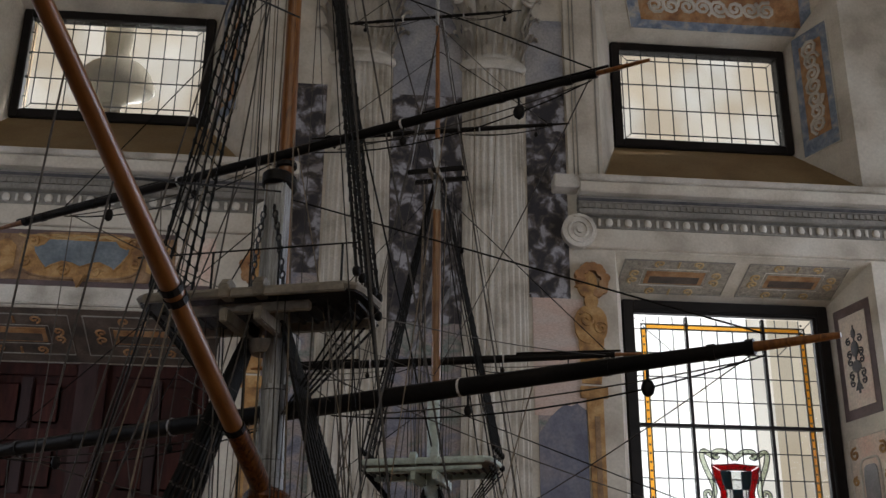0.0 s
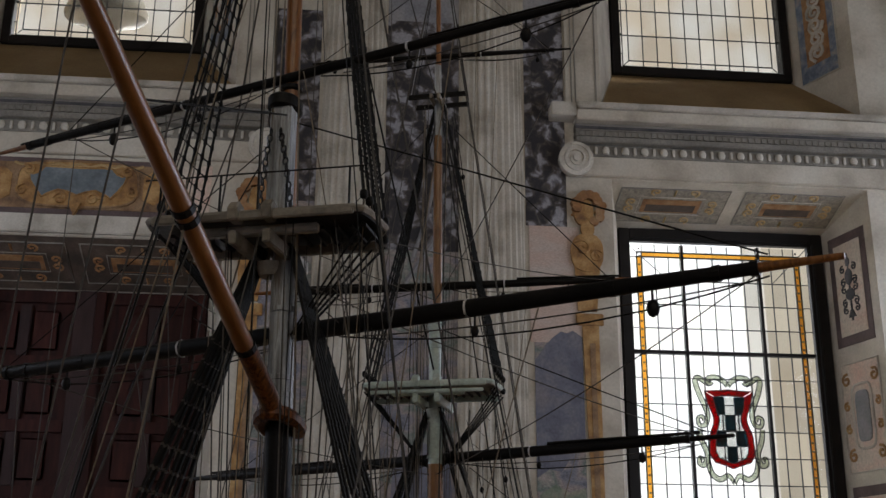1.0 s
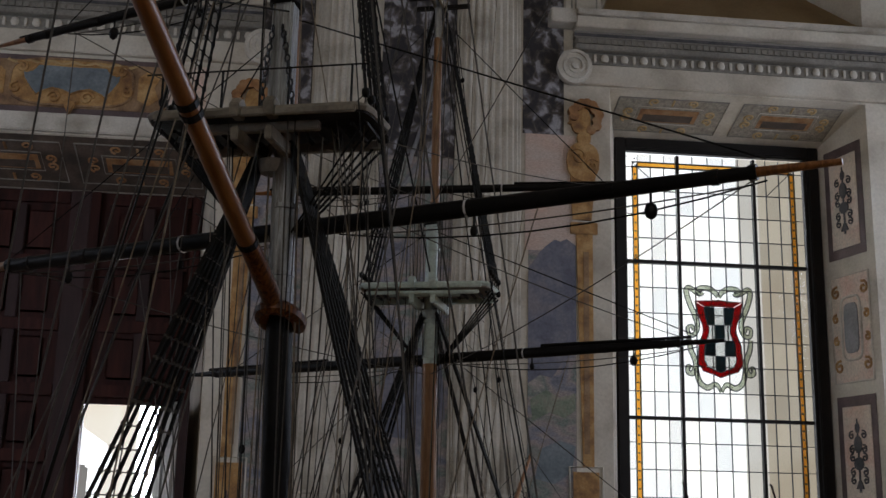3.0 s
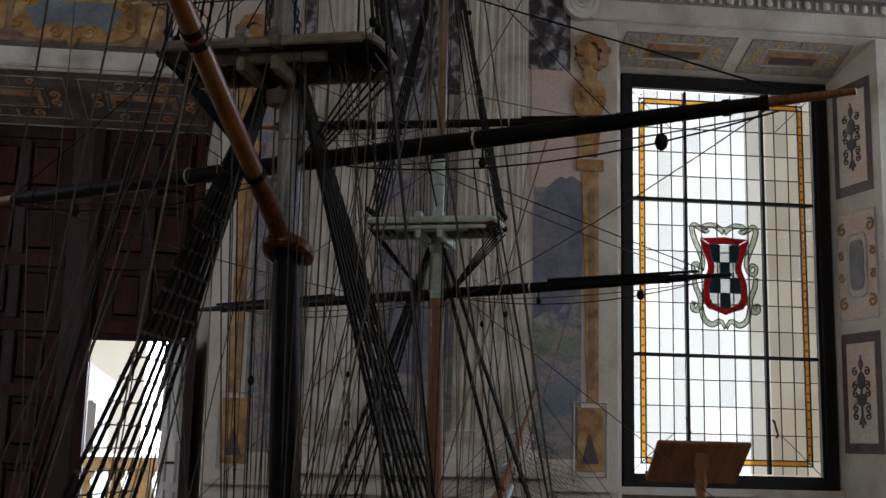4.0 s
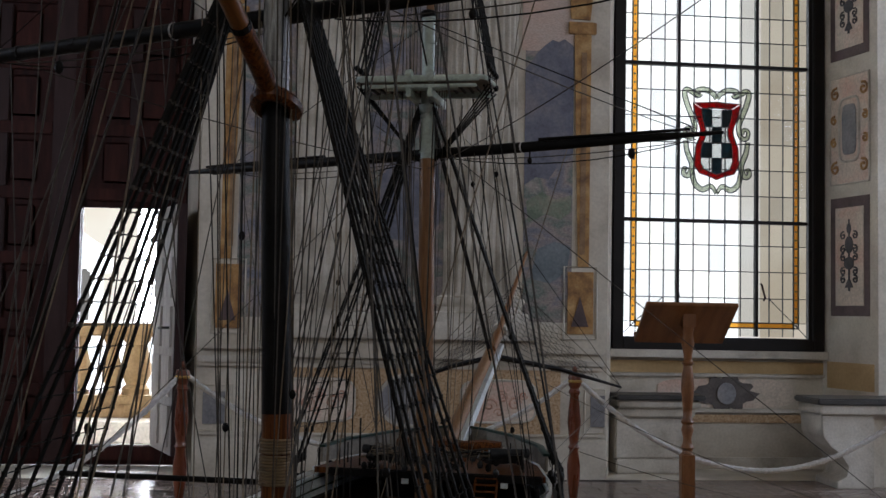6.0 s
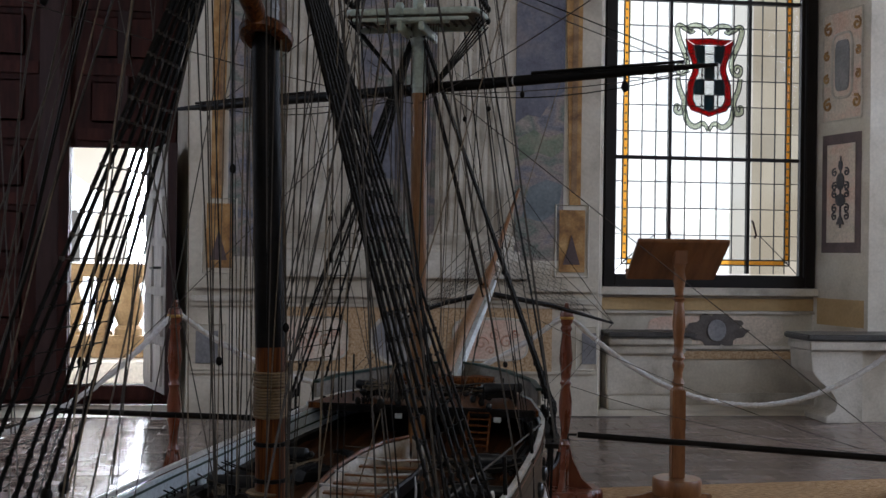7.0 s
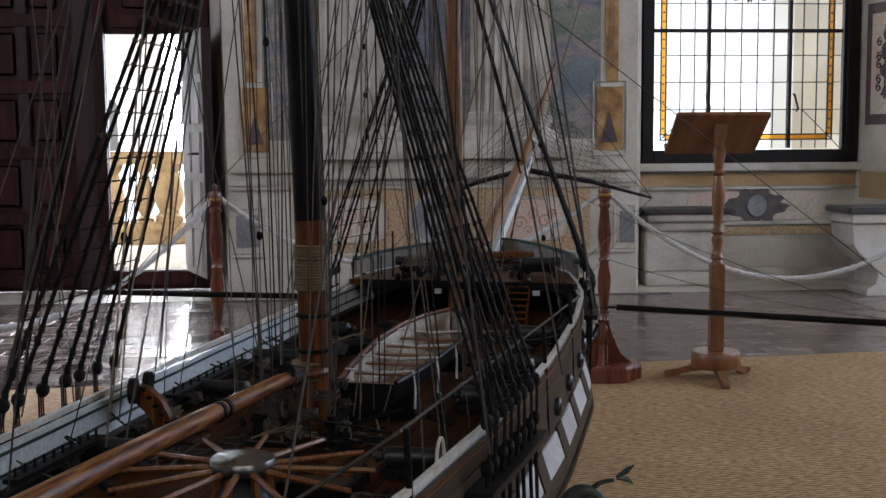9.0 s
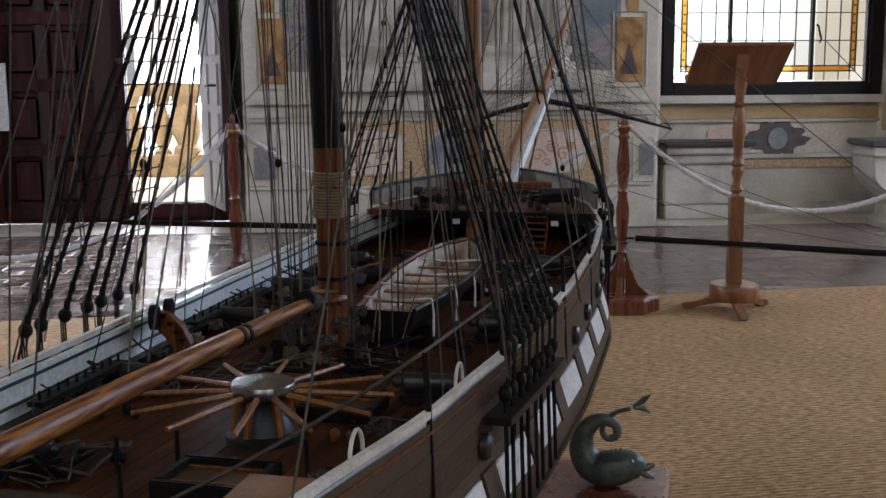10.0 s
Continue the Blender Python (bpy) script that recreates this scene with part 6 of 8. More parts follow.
# heaps of running rigging, blocks and loose ends on the deck
hr = random.Random(31)
for i, (l, s, w, z) in enumerate(((0.06, 0.02, 0.09, 0), (-0.05, -0.03, 0.08, 0), (0.10, -0.06, 0.07, 0), (-0.18, -0.18, 0.08, 0), (-0.2, -0.75, 0.09, 0), (-0.12, -0.62, 0.07, 0), (0.26, 0.30, 0.07, 0), (0.27, 0.48, 0.07, 0), (0.24, 0.68, 0.08, 0),
                                  (0.10, 0.95, 0.10, 0), (-0.05, 1.02, 0.10, 0), (-0.22, 0.45, 0.07, 0), (-0.20, 0.85, 0.08, 0), (0.20, 0.95, 0.08, 0), (-0.1, 1.30, 0.08, 0.125), (0.10, 1.32, 0.08, 0.125))):
    for j in range(3):
        pts = [(l + hr.uniform(-w, w), s + hr.uniform(-w, w), deck_z(s) + z + 0.004 + abs(hr.gauss(0, 0.014))) for _ in range(9)]
        part("loose_rope", tube(bmesh.new(), [Vector(p).lerp(Vector(q), t / 3) + Vector((0, 0, 0.004 * math.sin(t + n))) for n, (p, q) in enumerate(zip(pts, pts[1:])) for t in range(3)], hr.choice((0.0014, 0.0018, 0.0024)), 4), hr.choice((TAR, DIM, TAR, HEMP)), ship)
    part("deck_block", lathe(bmesh.new(), [(0.002, -0.013), (0.008, -0.009), (0.010, 0), (0.008, 0.009), (0.002, 0.013)], 8, m=pose(l + hr.uniform(-w, w), s + hr.uniform(-w, w), deck_z(s) + z + 0.009, 90, hr.uniform(0, 90), hr.uniform(0, 180))), BLACK, ship, smooth=True)
# fife rail round the main mast
for x in (-0.065, 0.065):
    for s in (-0.06, 0.06):
        part("bitt_post", boxed(x - 0.007, x + 0.007, s - 0.007, s + 0.007, deck_z(0), deck_z(0) + 0.055), BLACK, ship, bevel=0.0015)
    part("fife_rail", boxed(x - 0.009, x + 0.009, -0.07, 0.07, deck_z(0) + 0.042, deck_z(0) + 0.050), BLACK, ship)

# the boat stowed between the masts
bo = empty("boat", pose(0, 0, 0), "", "")
bo.parent = ship
bo.matrix_basis = pose(0.092, 0.055, deck_z(0.3) + 0.030, 1.2, 0, -1.3) @ Matrix.Diagonal((1.0, 1.20, 1.0, 1.0))
BT = [(0.0, 0.052), (0.12, 0.072), (0.28, 0.084), (0.40, 0.074), (0.48, 0.048), (0.53, 0.006)]


def boat_sheet(inset, drop):
    bm = bmesh.new()
    rows = []
    for i in range(25):
        s = 0.53 * i / 24
        w = max(0.003, lerp_table(BT, s) - inset)
        zt = 0.060 + 0.018 * (s / 0.53) ** 2 - drop
        rows.append([bm.verts.new((w * math.sin(a) if abs(a) < 1.5 else math.copysign(w, a), s, zt - (zt - 0.004 - inset) * max(0.0, math.cos(a)) ** 0.8)) for a in (-1.5708, -1.15, -0.75, -0.3, 0.3, 0.75, 1.15, 1.5708)])
    for p, q in zip(rows, rows[1:]):
        for k in range(7):
            bm.faces.new((p[k], p[k + 1], q[k + 1], q[k]))
    return bm, rows


bm, rows = boat_sheet(0.0, 0.0)
bm.faces.new(rows[0])
part("boat_hull", bm, BLACK, bo, "black boat hull", smooth=True)
bm, rows = boat_sheet(0.006, 0.002)
part("boat_lining", bm, BOATIN, bo, "dusty white inside", smooth=True)
for sg in (-1, 1):
    part("gunwale", tube(bmesh.new(), [(sg * lerp_table(BT, 0.53 * i / 20), 0.53 * i / 20, 0.062 + 0.018 * (i / 20) ** 2) for i in range(21)], 0.0045, 6), BROWN if sg < 0 else BLACK, bo, "worn brown gunwale")
for i in range(7):
    s = 0.03 + 0.068 * i
    w = lerp_table(BT, s)
    part("thwart", boxed(-w + 0.004, w - 0.004, s, s + 0.013, 0.046, 0.050), LECT, bo, "pale wooden thwart")
for i in range(14):
    s = 0.02 + 0.035 * i
    w = lerp_table(BT, s) - 0.007
    part("boat_frame", tube(bmesh.new(), [(w * math.sin(a), s, 0.054 - 0.040 * max(0.0, math.cos(a)) ** 0.8) for a in (-1.5, -1.1, -0.7, -0.3, 0.3, 0.7, 1.1, 1.5)], 0.0014, 4), BOATIN, bo)
for x, y0, y1 in ((-0.022, 0.05, 0.16), (-0.004, 0.03, 0.20), (0.014, 0.06, 0.17), (0.026, 0.12, 0.27)):
    part("oar", tube(bmesh.new(), [(x - 0.012, y0, 0.030), (x, y0 + 0.6 * (y1 - y0), 0.034), (x + 0.010, y1, 0.040)], [0.0055, 0.0022, 0.0020], 6), LECT, bo, "varnished oar")
for x in (-0.024, 0.0, 0.024):
    part("bottom_board", boxed(x - 0.010, x + 0.010, 0.04, 0.42, 0.018, 0.022), BOATIN, bo)
for i, s in enumerate((0.06, 0.16, 0.26, 0.38)):
    w = lerp_table(BT, s)
    part("lashing", tube(bmesh.new(), [(-w - 0.004, s, 0.03), (-w - 0.002, s + 0.003, 0.066), (0, s + 0.008, 0.060), (w + 0.002, s, 0.068), (w + 0.006, s - 0.003, 0.04), (w + 0.004, s, 0.0)], 0.0024, 6), CORD, bo, "white rope lashing")
for s in (0.08, 0.40):
    part("boat_chock", boxed(-0.06, 0.06, s, s + 0.02, -0.028, 0.012), BLACK, bo)
for k in range(6):
    part("skid_spar", tube(bmesh.new(), [(-0.04 + 0.015 * k, 0.15, deck_z(0.3) + 0.008), (-0.05 + 0.014 * k, 0.95, deck_z(0.9) + 0.012)], 0.006, 6), (IRON, BROWN)[k % 2], ship)


# ---- masts and spars ----
def spar(name, pts, rs, m, parent, label="", n=12):
    return part(name, tube(bmesh.new(), pts, rs, n), m, parent, label, smooth=True)


def crossed(name, c, ang, left, right, z, r, m=None, tipm=None, label="black yard"):
    """A yard, tapered to both arms, with a varnished or black end."""
    m = m or BLACK
    a = radians(ang - HEAD)
    d = Vector((math.cos(a), math.sin(a), 0))
    P = Vector((c[0], c[1], z))
    y = spar(name, [P + d * t for t in (-left * 0.86, -left * 0.6, -left * 0.25, 0, right * 0.25, right * 0.6, right * 0.86)], [r * 0.84, r * 0.94, r, r, r * 0.98, r * 0.82, r * 0.62], m, ship, label)
    for sg, L in ((-1, left), (1, right)):
        spar("yard_arm", [P + d * sg * L * 0.855, P + d * sg * L], [r * (0.5 if sg > 0 else 0.72), r * 0.3], tipm or m, y, "varnished yard arm" if tipm else "")
        for f in (0.34, 0.62, 0.80, 0.862):
            q = P + d * sg * L * f
            rr = r * (1.0 - (0.45 if sg > 0 else 0.2) * f) + 0.002
            part("band", tube(bmesh.new(), [q - d * (0.002 if f == 0.34 else 0.006), q + d * (0.002 if f == 0.34 else 0.006)], rr, 10), (CORD if f == 0.34 else BLACK), y)
        if 0.0085 < r < 0.0163:
            part("stunsail_boom", tube(bmesh.new(), [P + d * sg * L * 0.40 + Vector((0, 0, r * 1.1)), P + d * sg * L * 0.90 + Vector((0, 0, r * 0.9))], [r * 0.36, r * 0.26], 6), BLACK, y)
    return P, d


def world_l(x, y):
    dx, dy = x + 1.29, y - 2.11
    h = radians(-HEAD)
    return dx * math.cos(h) - dy * math.sin(h), dx * math.sin(h) + dy * math.cos(h)


mm = empty("main_mast", pose(0, 0, 0), "", "")
mm.parent = ship
mm.matrix_basis = Matrix()


spar("lower_mast", [(0.018, 0, 0.70), (0.012, 0, 1.13)], [0.0262, 0.0248], BROWN, mm, "varnished brown lower mast", 18)
spar("black_mast", [(0.012, 0, 1.125), (-0.006, 0, 1.66)], [0.0250, 0.0228], BLACK, mm, "black painted mast", 18)
spar("grey_mast", [(-0.006, 0, 1.655), (-0.012, 0, 2.0)], [0.0228, 0.021], GREYW, mm, "chipped grey-white mast", 18)
for k in range(15):
    part("woolding", lathe(bmesh.new(), [(0.0245, -0.0028), (0.0278, -0.002), (0.0288, 0), (0.0278, 0.002), (0.0245, 0.0028)], 18, (0.0125 + 0.0004 * math.sin(3 * k), 0, 1.010 + 0.0050 * k + (0.002 if k > 9 else 0))), WOOLD, mm, "pale rope winding", smooth=True)
for z in (0.905, 0.965):
    part("mast_hoop", lathe(bmesh.new(), [(0.025, -0.004), (0.0285, -0.003), (0.0285, 0.003), (0.025, 0.004)], 18, (0.0145, 0, z)), BLACK, mm)
for z in (1.69, 1.72, 1.84):
    part("mast_band", lathe(bmesh.new(), [(0.021, -0.005), (0.0245, -0.004), (0.0245, 0.004), (0.021, 0.005)], 18, (-0.007, 0, z)), GREYW, mm)
part("masthead", boxed(-0.046, -0.006, -0.020, 0.020, 1.98, 2.235), GREYW, mm, "square chipped grey masthead", bevel=0.004)
part("mast_cap", lathe(bmesh.new(), [(0.027, 0), (0.031, 0.004), (0.031, 0.022), (0.028, 0.026)], 18, (-0.028, 0.010, 2.222), sy=1.4), BLACK, mm, "black mast cap", smooth=True)
spar("topmast", [(-0.022, 0.040, 1.94), (-0.030, 0.040, 2.35), (-0.042, 0.040, 3.5)], [0.0155, 0.0150, 0.010], PINE, mm, "varnished brown topmast", 14)
part("truss_ring", lathe(bmesh.new(), [(0.017, -0.006), (0.021, -0.004), (0.021, 0.004), (0.017, 0.006)], 14, (-0.029, 0.040, 2.285)), BLACK, mm)

fm = empty("fore_mast", pose(0, 0, 0), "", "")
fm.parent = ship
fm.matrix_basis = Matrix()
spar("lower_mast", [(FL + 0.012, FS, 0.70), (FL + 0.004, FS, 1.73)], [0.0245, 0.0215], HONEY, fm, "varnished honey-coloured lower mast", 18)
spar("white_mast", [(FL + 0.004, FS, 1.725), (FL, FS, 2.14)], [0.0205, 0.018], MINT, fm, "pale green-white painted mast", 16)
for z in (1.75, 1.85, 2.06, 2.13):
    part("mast_band", lathe(bmesh.new(), [(0.018, -0.004), (0.022, -0.003), (0.022, 0.003), (0.018, 0.004)], 16, (FL + 0.002, FS, z)), MINT, fm)
part("mast_cap", lathe(bmesh.new(), [(0.022, 0), (0.026, 0.004), (0.026, 0.018), (0.022, 0.022)], 16, (FL, FS + 0.012, 2.13), sy=1.5), BLACK, fm)
spar("topmast", [(FL, FS + 0.034, 1.92), (FL - 0.004, FS + 0.034, 2.73)], [0.0145, 0.0125], HONEY, fm, "varnished honey-coloured topmast", 14)
spar("topmast_head", [(FL - 0.004, FS + 0.034, 2.725), (FL - 0.006, FS + 0.034, 2.97)], [0.0125, 0.0105], GREYW, fm, "grey painted topmast head", 12)
spar("topgallant_mast", [(FL - 0.006, FS + 0.052, 2.80), (FL - 0.012, FS + 0.052, 3.44)], [0.0085, 0.0065], PINE, fm, "varnished topgallant mast", 10)
spar("royal_mast", [(FL - 0.012, FS + 0.052, 3.40), (FL - 0.014, FS + 0.052, 3.70)], [0.0075, 0.004], GREYW, fm, "", 8)
part("crosstree", boxed(FL - 0.09, FL + 0.09, FS - 0.006, FS + 0.006, 2.845, 2.857), BLACK, fm)
part("crosstree", boxed(FL - 0.085, FL + 0.085, FS + 0.07, FS + 0.082, 2.845, 2.857), BLACK, fm)
part("trestletree", boxed(FL - 0.018, FL - 0.010, FS - 0.03, FS + 0.10, 2.83, 2.846), TOPW, fm)
part("trestletree", boxed(FL + 0.006, FL + 0.014, FS - 0.03, FS + 0.10, 2.83, 2.846), TOPW, fm)


def mast_top(parent, l, s, z, m, half, label, under):
    """A D-shaped planked platform on trestle-trees and cross-trees."""
    outline = [(-half * 0.99, -0.080), (-half * 0.955, -0.103), (-half * 0.88, -0.113), (half * 0.88, -0.113), (half * 0.955, -0.103), (half * 0.99, -0.080), (half * 1.02, 0.0), (half * 0.92, 0.035), (half * 0.6, 0.06), (-half * 0.6, 0.06), (-half * 0.92, 0.035), (-half * 1.02, 0.0)]
    t = part("mast_top", prism(bmesh.new(), outline, lambda a, b, h: (l + a, s + b, z + h), 0.004, 0.010), under, parent, label)
    part("front_batten", boxed(l - half * 0.90, l + half * 0.90, s - 0.122, s - 0.112, z + 0.001, z + 0.013), m, t, bevel=0.002)
    if s > 1:
        part("front_batten", boxed(l - half * 0.86, l + half * 0.86, s - 0.119, s - 0.111, z - 0.016, z - 0.006), m, t, bevel=0.002)
    part("top_rim", tube(bmesh.new(), [(l + a, s + b, z + 0.013) for a, b in outline + outline[:1]], 0.007, 6), m, t)
    for k in range(13):
        x = l - half * 0.95 + 2 * half * 0.95 * k / 12
        part("top_plank", boxed(x - 0.010, x + 0.010, s - (0.113 if abs(x - l) < half * 0.85 else 0.09), s + (0.06 if abs(x - l) < half * 0.75 else 0.02), z + 0.0105, z + 0.0155), m, t)
    for y in (-0.085, 0.035):
        part("cross_tree", boxed(l - half * (0.55 if y < 0 else 0.95), l + half * (0.55 if y < 0 else 0.95), s + y - 0.008, s + y + 0.008, z - 0.017, z - 0.001), m, t, bevel=0.002)
    for x in (-0.035, 0.025):
        part("trestle_tree", boxed(l + x, l + x + 0.014, s - 0.125, s + 0.08, z - 0.042, z - 0.0175), m, t, bevel=0.002)
        part("knee", prism(bmesh.new(), [(-0.130, -0.001), (-0.100, -0.001), (-0.100, 0.03), (-0.120, 0.035), (-0.135, 0.02)], lambda a, b, h: (l + x + h, s + a, z + b), -0.002, 0.016), m, t, bevel=0.002)
    for k in range(16):
        x = l - half * 0.93 + 2 * half * 0.93 * k / 15
        if abs(x - l) > 0.05:
            part("grating_slat", boxed(x - 0.003, x + 0.003, s - 0.07, s + 0.05, z - 0.006, z - 0.0005), BLACK, t)
    part("bolster", lathe(bmesh.new(), [(0.022, -0.066), (0.026, -0.06), (0.029, -0.05), (0.029, -0.043)], 14, (l, s, z)), m, t, smooth=True)
    return t


mast_top(mm, -0.032, 0.0, 1.968, TOPW, 0.200, "weathered planked main top", BLACK)
mast_top(fm, FL, FS, 1.925, MINT, 0.185, "pale green-white fore top", TOPW)
for x in (-0.17, -0.06, 0.06, 0.17):
    part("top_stanchion", tube(bmesh.new(), [(-0.032 + x, -0.112, 1.975), (-0.032 + x, -0.112, 2.055)], 0.0022, 5), BLACK, mm)

yMC = crossed("main_course_yard", world_l(-1.24, 2.155), -35.6, 0.93, 0.905, 1.818, 0.0165, tipm=PINE, label="thick black main yard")
yMT = crossed("main_topsail_yard", world_l(-1.291, 2.13), -34.4, 0.83, 0.70, 2.302, 0.0094, tipm=PINE, label="black main topsail yard")
yFC = crossed("fore_course_yard", world_l(-0.90, 3.37), -39.6, 1.0, 0.85, 1.751, 0.0155, label="black fore yard")
yFT = crossed("fore_topsail_yard", world_l(-0.92, 3.38), -15.0, 0.56, 0.60, 2.256, 0.0125, tipm=PINE, label="black fore topsail yard")
yFG = crossed("fore_topgallant_yard", world_l(-0.927, 3.40), -13.5, 0.40, 0.43, 3.02, 0.0085, label="black fore topgallant yard")
yFR = crossed("fore_royal_yard", world_l(-0.931, 3.40), -13.9, 0.31, 0.29, 3.446, 0.0055, label="thin black royal yard")
# gaff and boom of the main mast
gf = spar("gaff", [(0.0, -0.040, 1.660), (-0.002, -0.09, 1.687), (-0.005, -0.45, 1.885), (-0.008, -1.05, 2.215)], [0.013, 0.0150, 0.0155, 0.009], GAFFW, ship, "varnished orange-brown gaff")
spar("gaff_foot", [(0.0, -0.036, 1.655), (-0.001, -0.09, 1.687), (-0.002, -0.17, 1.731)], [0.0165, 0.0172, 0.0160], BROWN, gf, "dark worn foot of the gaff")
part("gaff_jaw", tube(bmesh.new(), [(0.031 * math.sin(t), -0.010 + 0.042 * -math.cos(t), 1.640 + 0.014 * math.cos(t)) for t in [-2.3 + 4.6 * i / 14 for i in range(15)]], 0.0135, 8), BROWN, gf, "dark gaff jaw", smooth=True)
for f, m in ((0.45, BLACK), (0.475, BLACK), (0.12, BLACK)):
    q = Vector((-0.002, -0.09, 1.687)).lerp(Vector((-0.005, -0.45, 1.885)), f * 2.0)
    part("gaff_band", tube(bmesh.new(), [q + Vector((0, 0.005, -0.0026)), q - Vector((0, 0.005, -0.0026))], 0.0175, 12), m, gf)
bmm = spar("boom", [(0.0, -0.035, 0.870), (0.0, -0.12, 0.876), (-0.002, -0.65, 0.897), (-0.002, -1.20, 0.912)], [0.0100, 0.0118, 0.0138, 0.0150], PINEY, ship, "varnished orange pine boom")
part("boom_jaw", tube(bmesh.new(), [(0.034 * math.sin(t), -0.004 - 0.040 * math.cos(t), 0.870) for t in [-2.4 + 4.8 * i / 14 for i in range(15)]], 0.009, 8), BROWN, bmm, smooth=True)
for k in range(4):
    part("jaw_lashing", lathe(bmesh.new(), [(0.026, -0.004), (0.031, -0.0025), (0.0325, 0), (0.031, 0.0025), (0.026, 0.004)], 16, (0.007, 0, 0.858 + 0.0085 * k)), WOOLD, bmm, "tan rope lashing", smooth=True)
    part("end_lashing", tube(bmesh.new(), [(0, -0.050 - 0.009 * k - 0.004, 0.872), (0, -0.050 - 0.009 * k + 0.004, 0.872)], 0.0135, 10), DIM, bmm)
for s in (-0.345, -0.365, -0.09):
    part("boom_band", tube(bmesh.new(), [(0, s - 0.004, 0.885), (0, s + 0.004, 0.885)], 0.0146, 14), BLACK, bmm)
# bowsprit, jib-boom, spritsail arms and netting
bs = spar("bowsprit", [(0.0, 1.52, 0.865), (0.0, 2.72, 1.232)], [0.024, 0.019], HONEY, ship, "varnished honey-brown bowsprit")
part("bowsprit_cap", lathe(bmesh.new(), [(0.020, -0.01), (0.030, -0.008), (0.030, 0.012), (0.018, 0.016)], 14, m=pose(0, 2.715, 1.236, -70, 0, 0)), CREAM, bs, smooth=True)
part("bowsprit_side", tube(bmesh.new(), [(0.030, 1.66, 0.890), (0.026, 2.60, 1.178)], [0.020, 0.013], 6), WHITE_P, bs, "white painted side piece")
spar("jib_boom", [(0.012, 2.45, 1.168), (0.012, 3.52, 1.60)], [0.0125, 0.007], PINE, ship, "varnished jib-boom")
pc, pr_, pl_ = (0.0, 2.60, 1.135), world_l(0.042, 4.79), world_l(-0.83, 4.95)
ARM_R, ARM_L = (pr_[0], pr_[1], 1.008), (pl_[0], pl_[1], 1.01)
for e in (ARM_R, ARM_L):
    spar("spritsail_arm", [pc, ((pc[0] + e[0]) / 2, (pc[1] + e[1]) / 2, (pc[2] + e[2]) / 2 + 0.012), e], [0.0115, 0.0095, 0.005], BLACK, ship, "black spritsail arm", 8)
# swinging booms from the fore channels
sb = spar("swinging_boom", [world_l(-0.402, 3.557) + (0.743,), (world_l(-0.402, 3.557)[0] + 1.0, world_l(-0.402, 3.557)[1] + 0.0, 0.708)], [0.0095, 0.0105], BLACK, ship, "black swinging boom", 10)
spar("swinging_boom", [(-0.34, 1.5, 0.775), (-1.20, 1.46, 0.778)], [0.0095, 0.009], BLACK, ship, "black swinging boom", 10)
part("boom_hook", tube(bmesh.new(), [world_l(-0.405, 3.557) + (0.743,), world_l(-0.43, 3.56) + (0.743,), world_l(-0.432, 3.56) + (0.73,), world_l(-0.425, 3.558) + (0.726,)], 0.004, 6), BLACK, sb)

# ---- rigging ----
def rope(p, q, r=0.0016, m=None, sag=0.0, name="rope", n=0, parent=None, sides=4):
    p, q = Vector(p), Vector(q)
    k = n or (8 if sag else 1)
    pts = [p.lerp(q, i / k) - Vector((0, 0, sag * (1 - (2 * i / k - 1) ** 2))) for i in range(k + 1)]
    return part(name, tube(bmesh.new(), pts, r, sides), m or DIM, parent or ship)


def block(p, r=0.012, m=None):
    return part("block", lathe(bmesh.new(), [(0.2 * r, -1.3 * r), (0.75 * r, -0.9 * r), (r, 0), (0.75 * r, 0.9 * r), (0.2 * r, 1.3 * r)], 10, p, sy=0.7), m or BLACK, ship, smooth=True)


_dm = None


def deadeye(p, r=0.0108):
    global _dm
    if _dm is None:
        o = part("deadeye", lathe(bmesh.new(), [(0.25, -0.82), (0.70, -0.70), (0.95, -0.35), (1.0, 0), (0.95, 0.35), (0.70, 0.70), (0.25, 0.82)], 12, m=pose(0, 0, 0, 0, 90, 0)), TAR, ship, smooth=True)
        _dm = o.data
    else:
        o = new("deadeye", _dm)
        o.parent = ship
    o.location, o.scale = p, (r, r, r * 1.12)


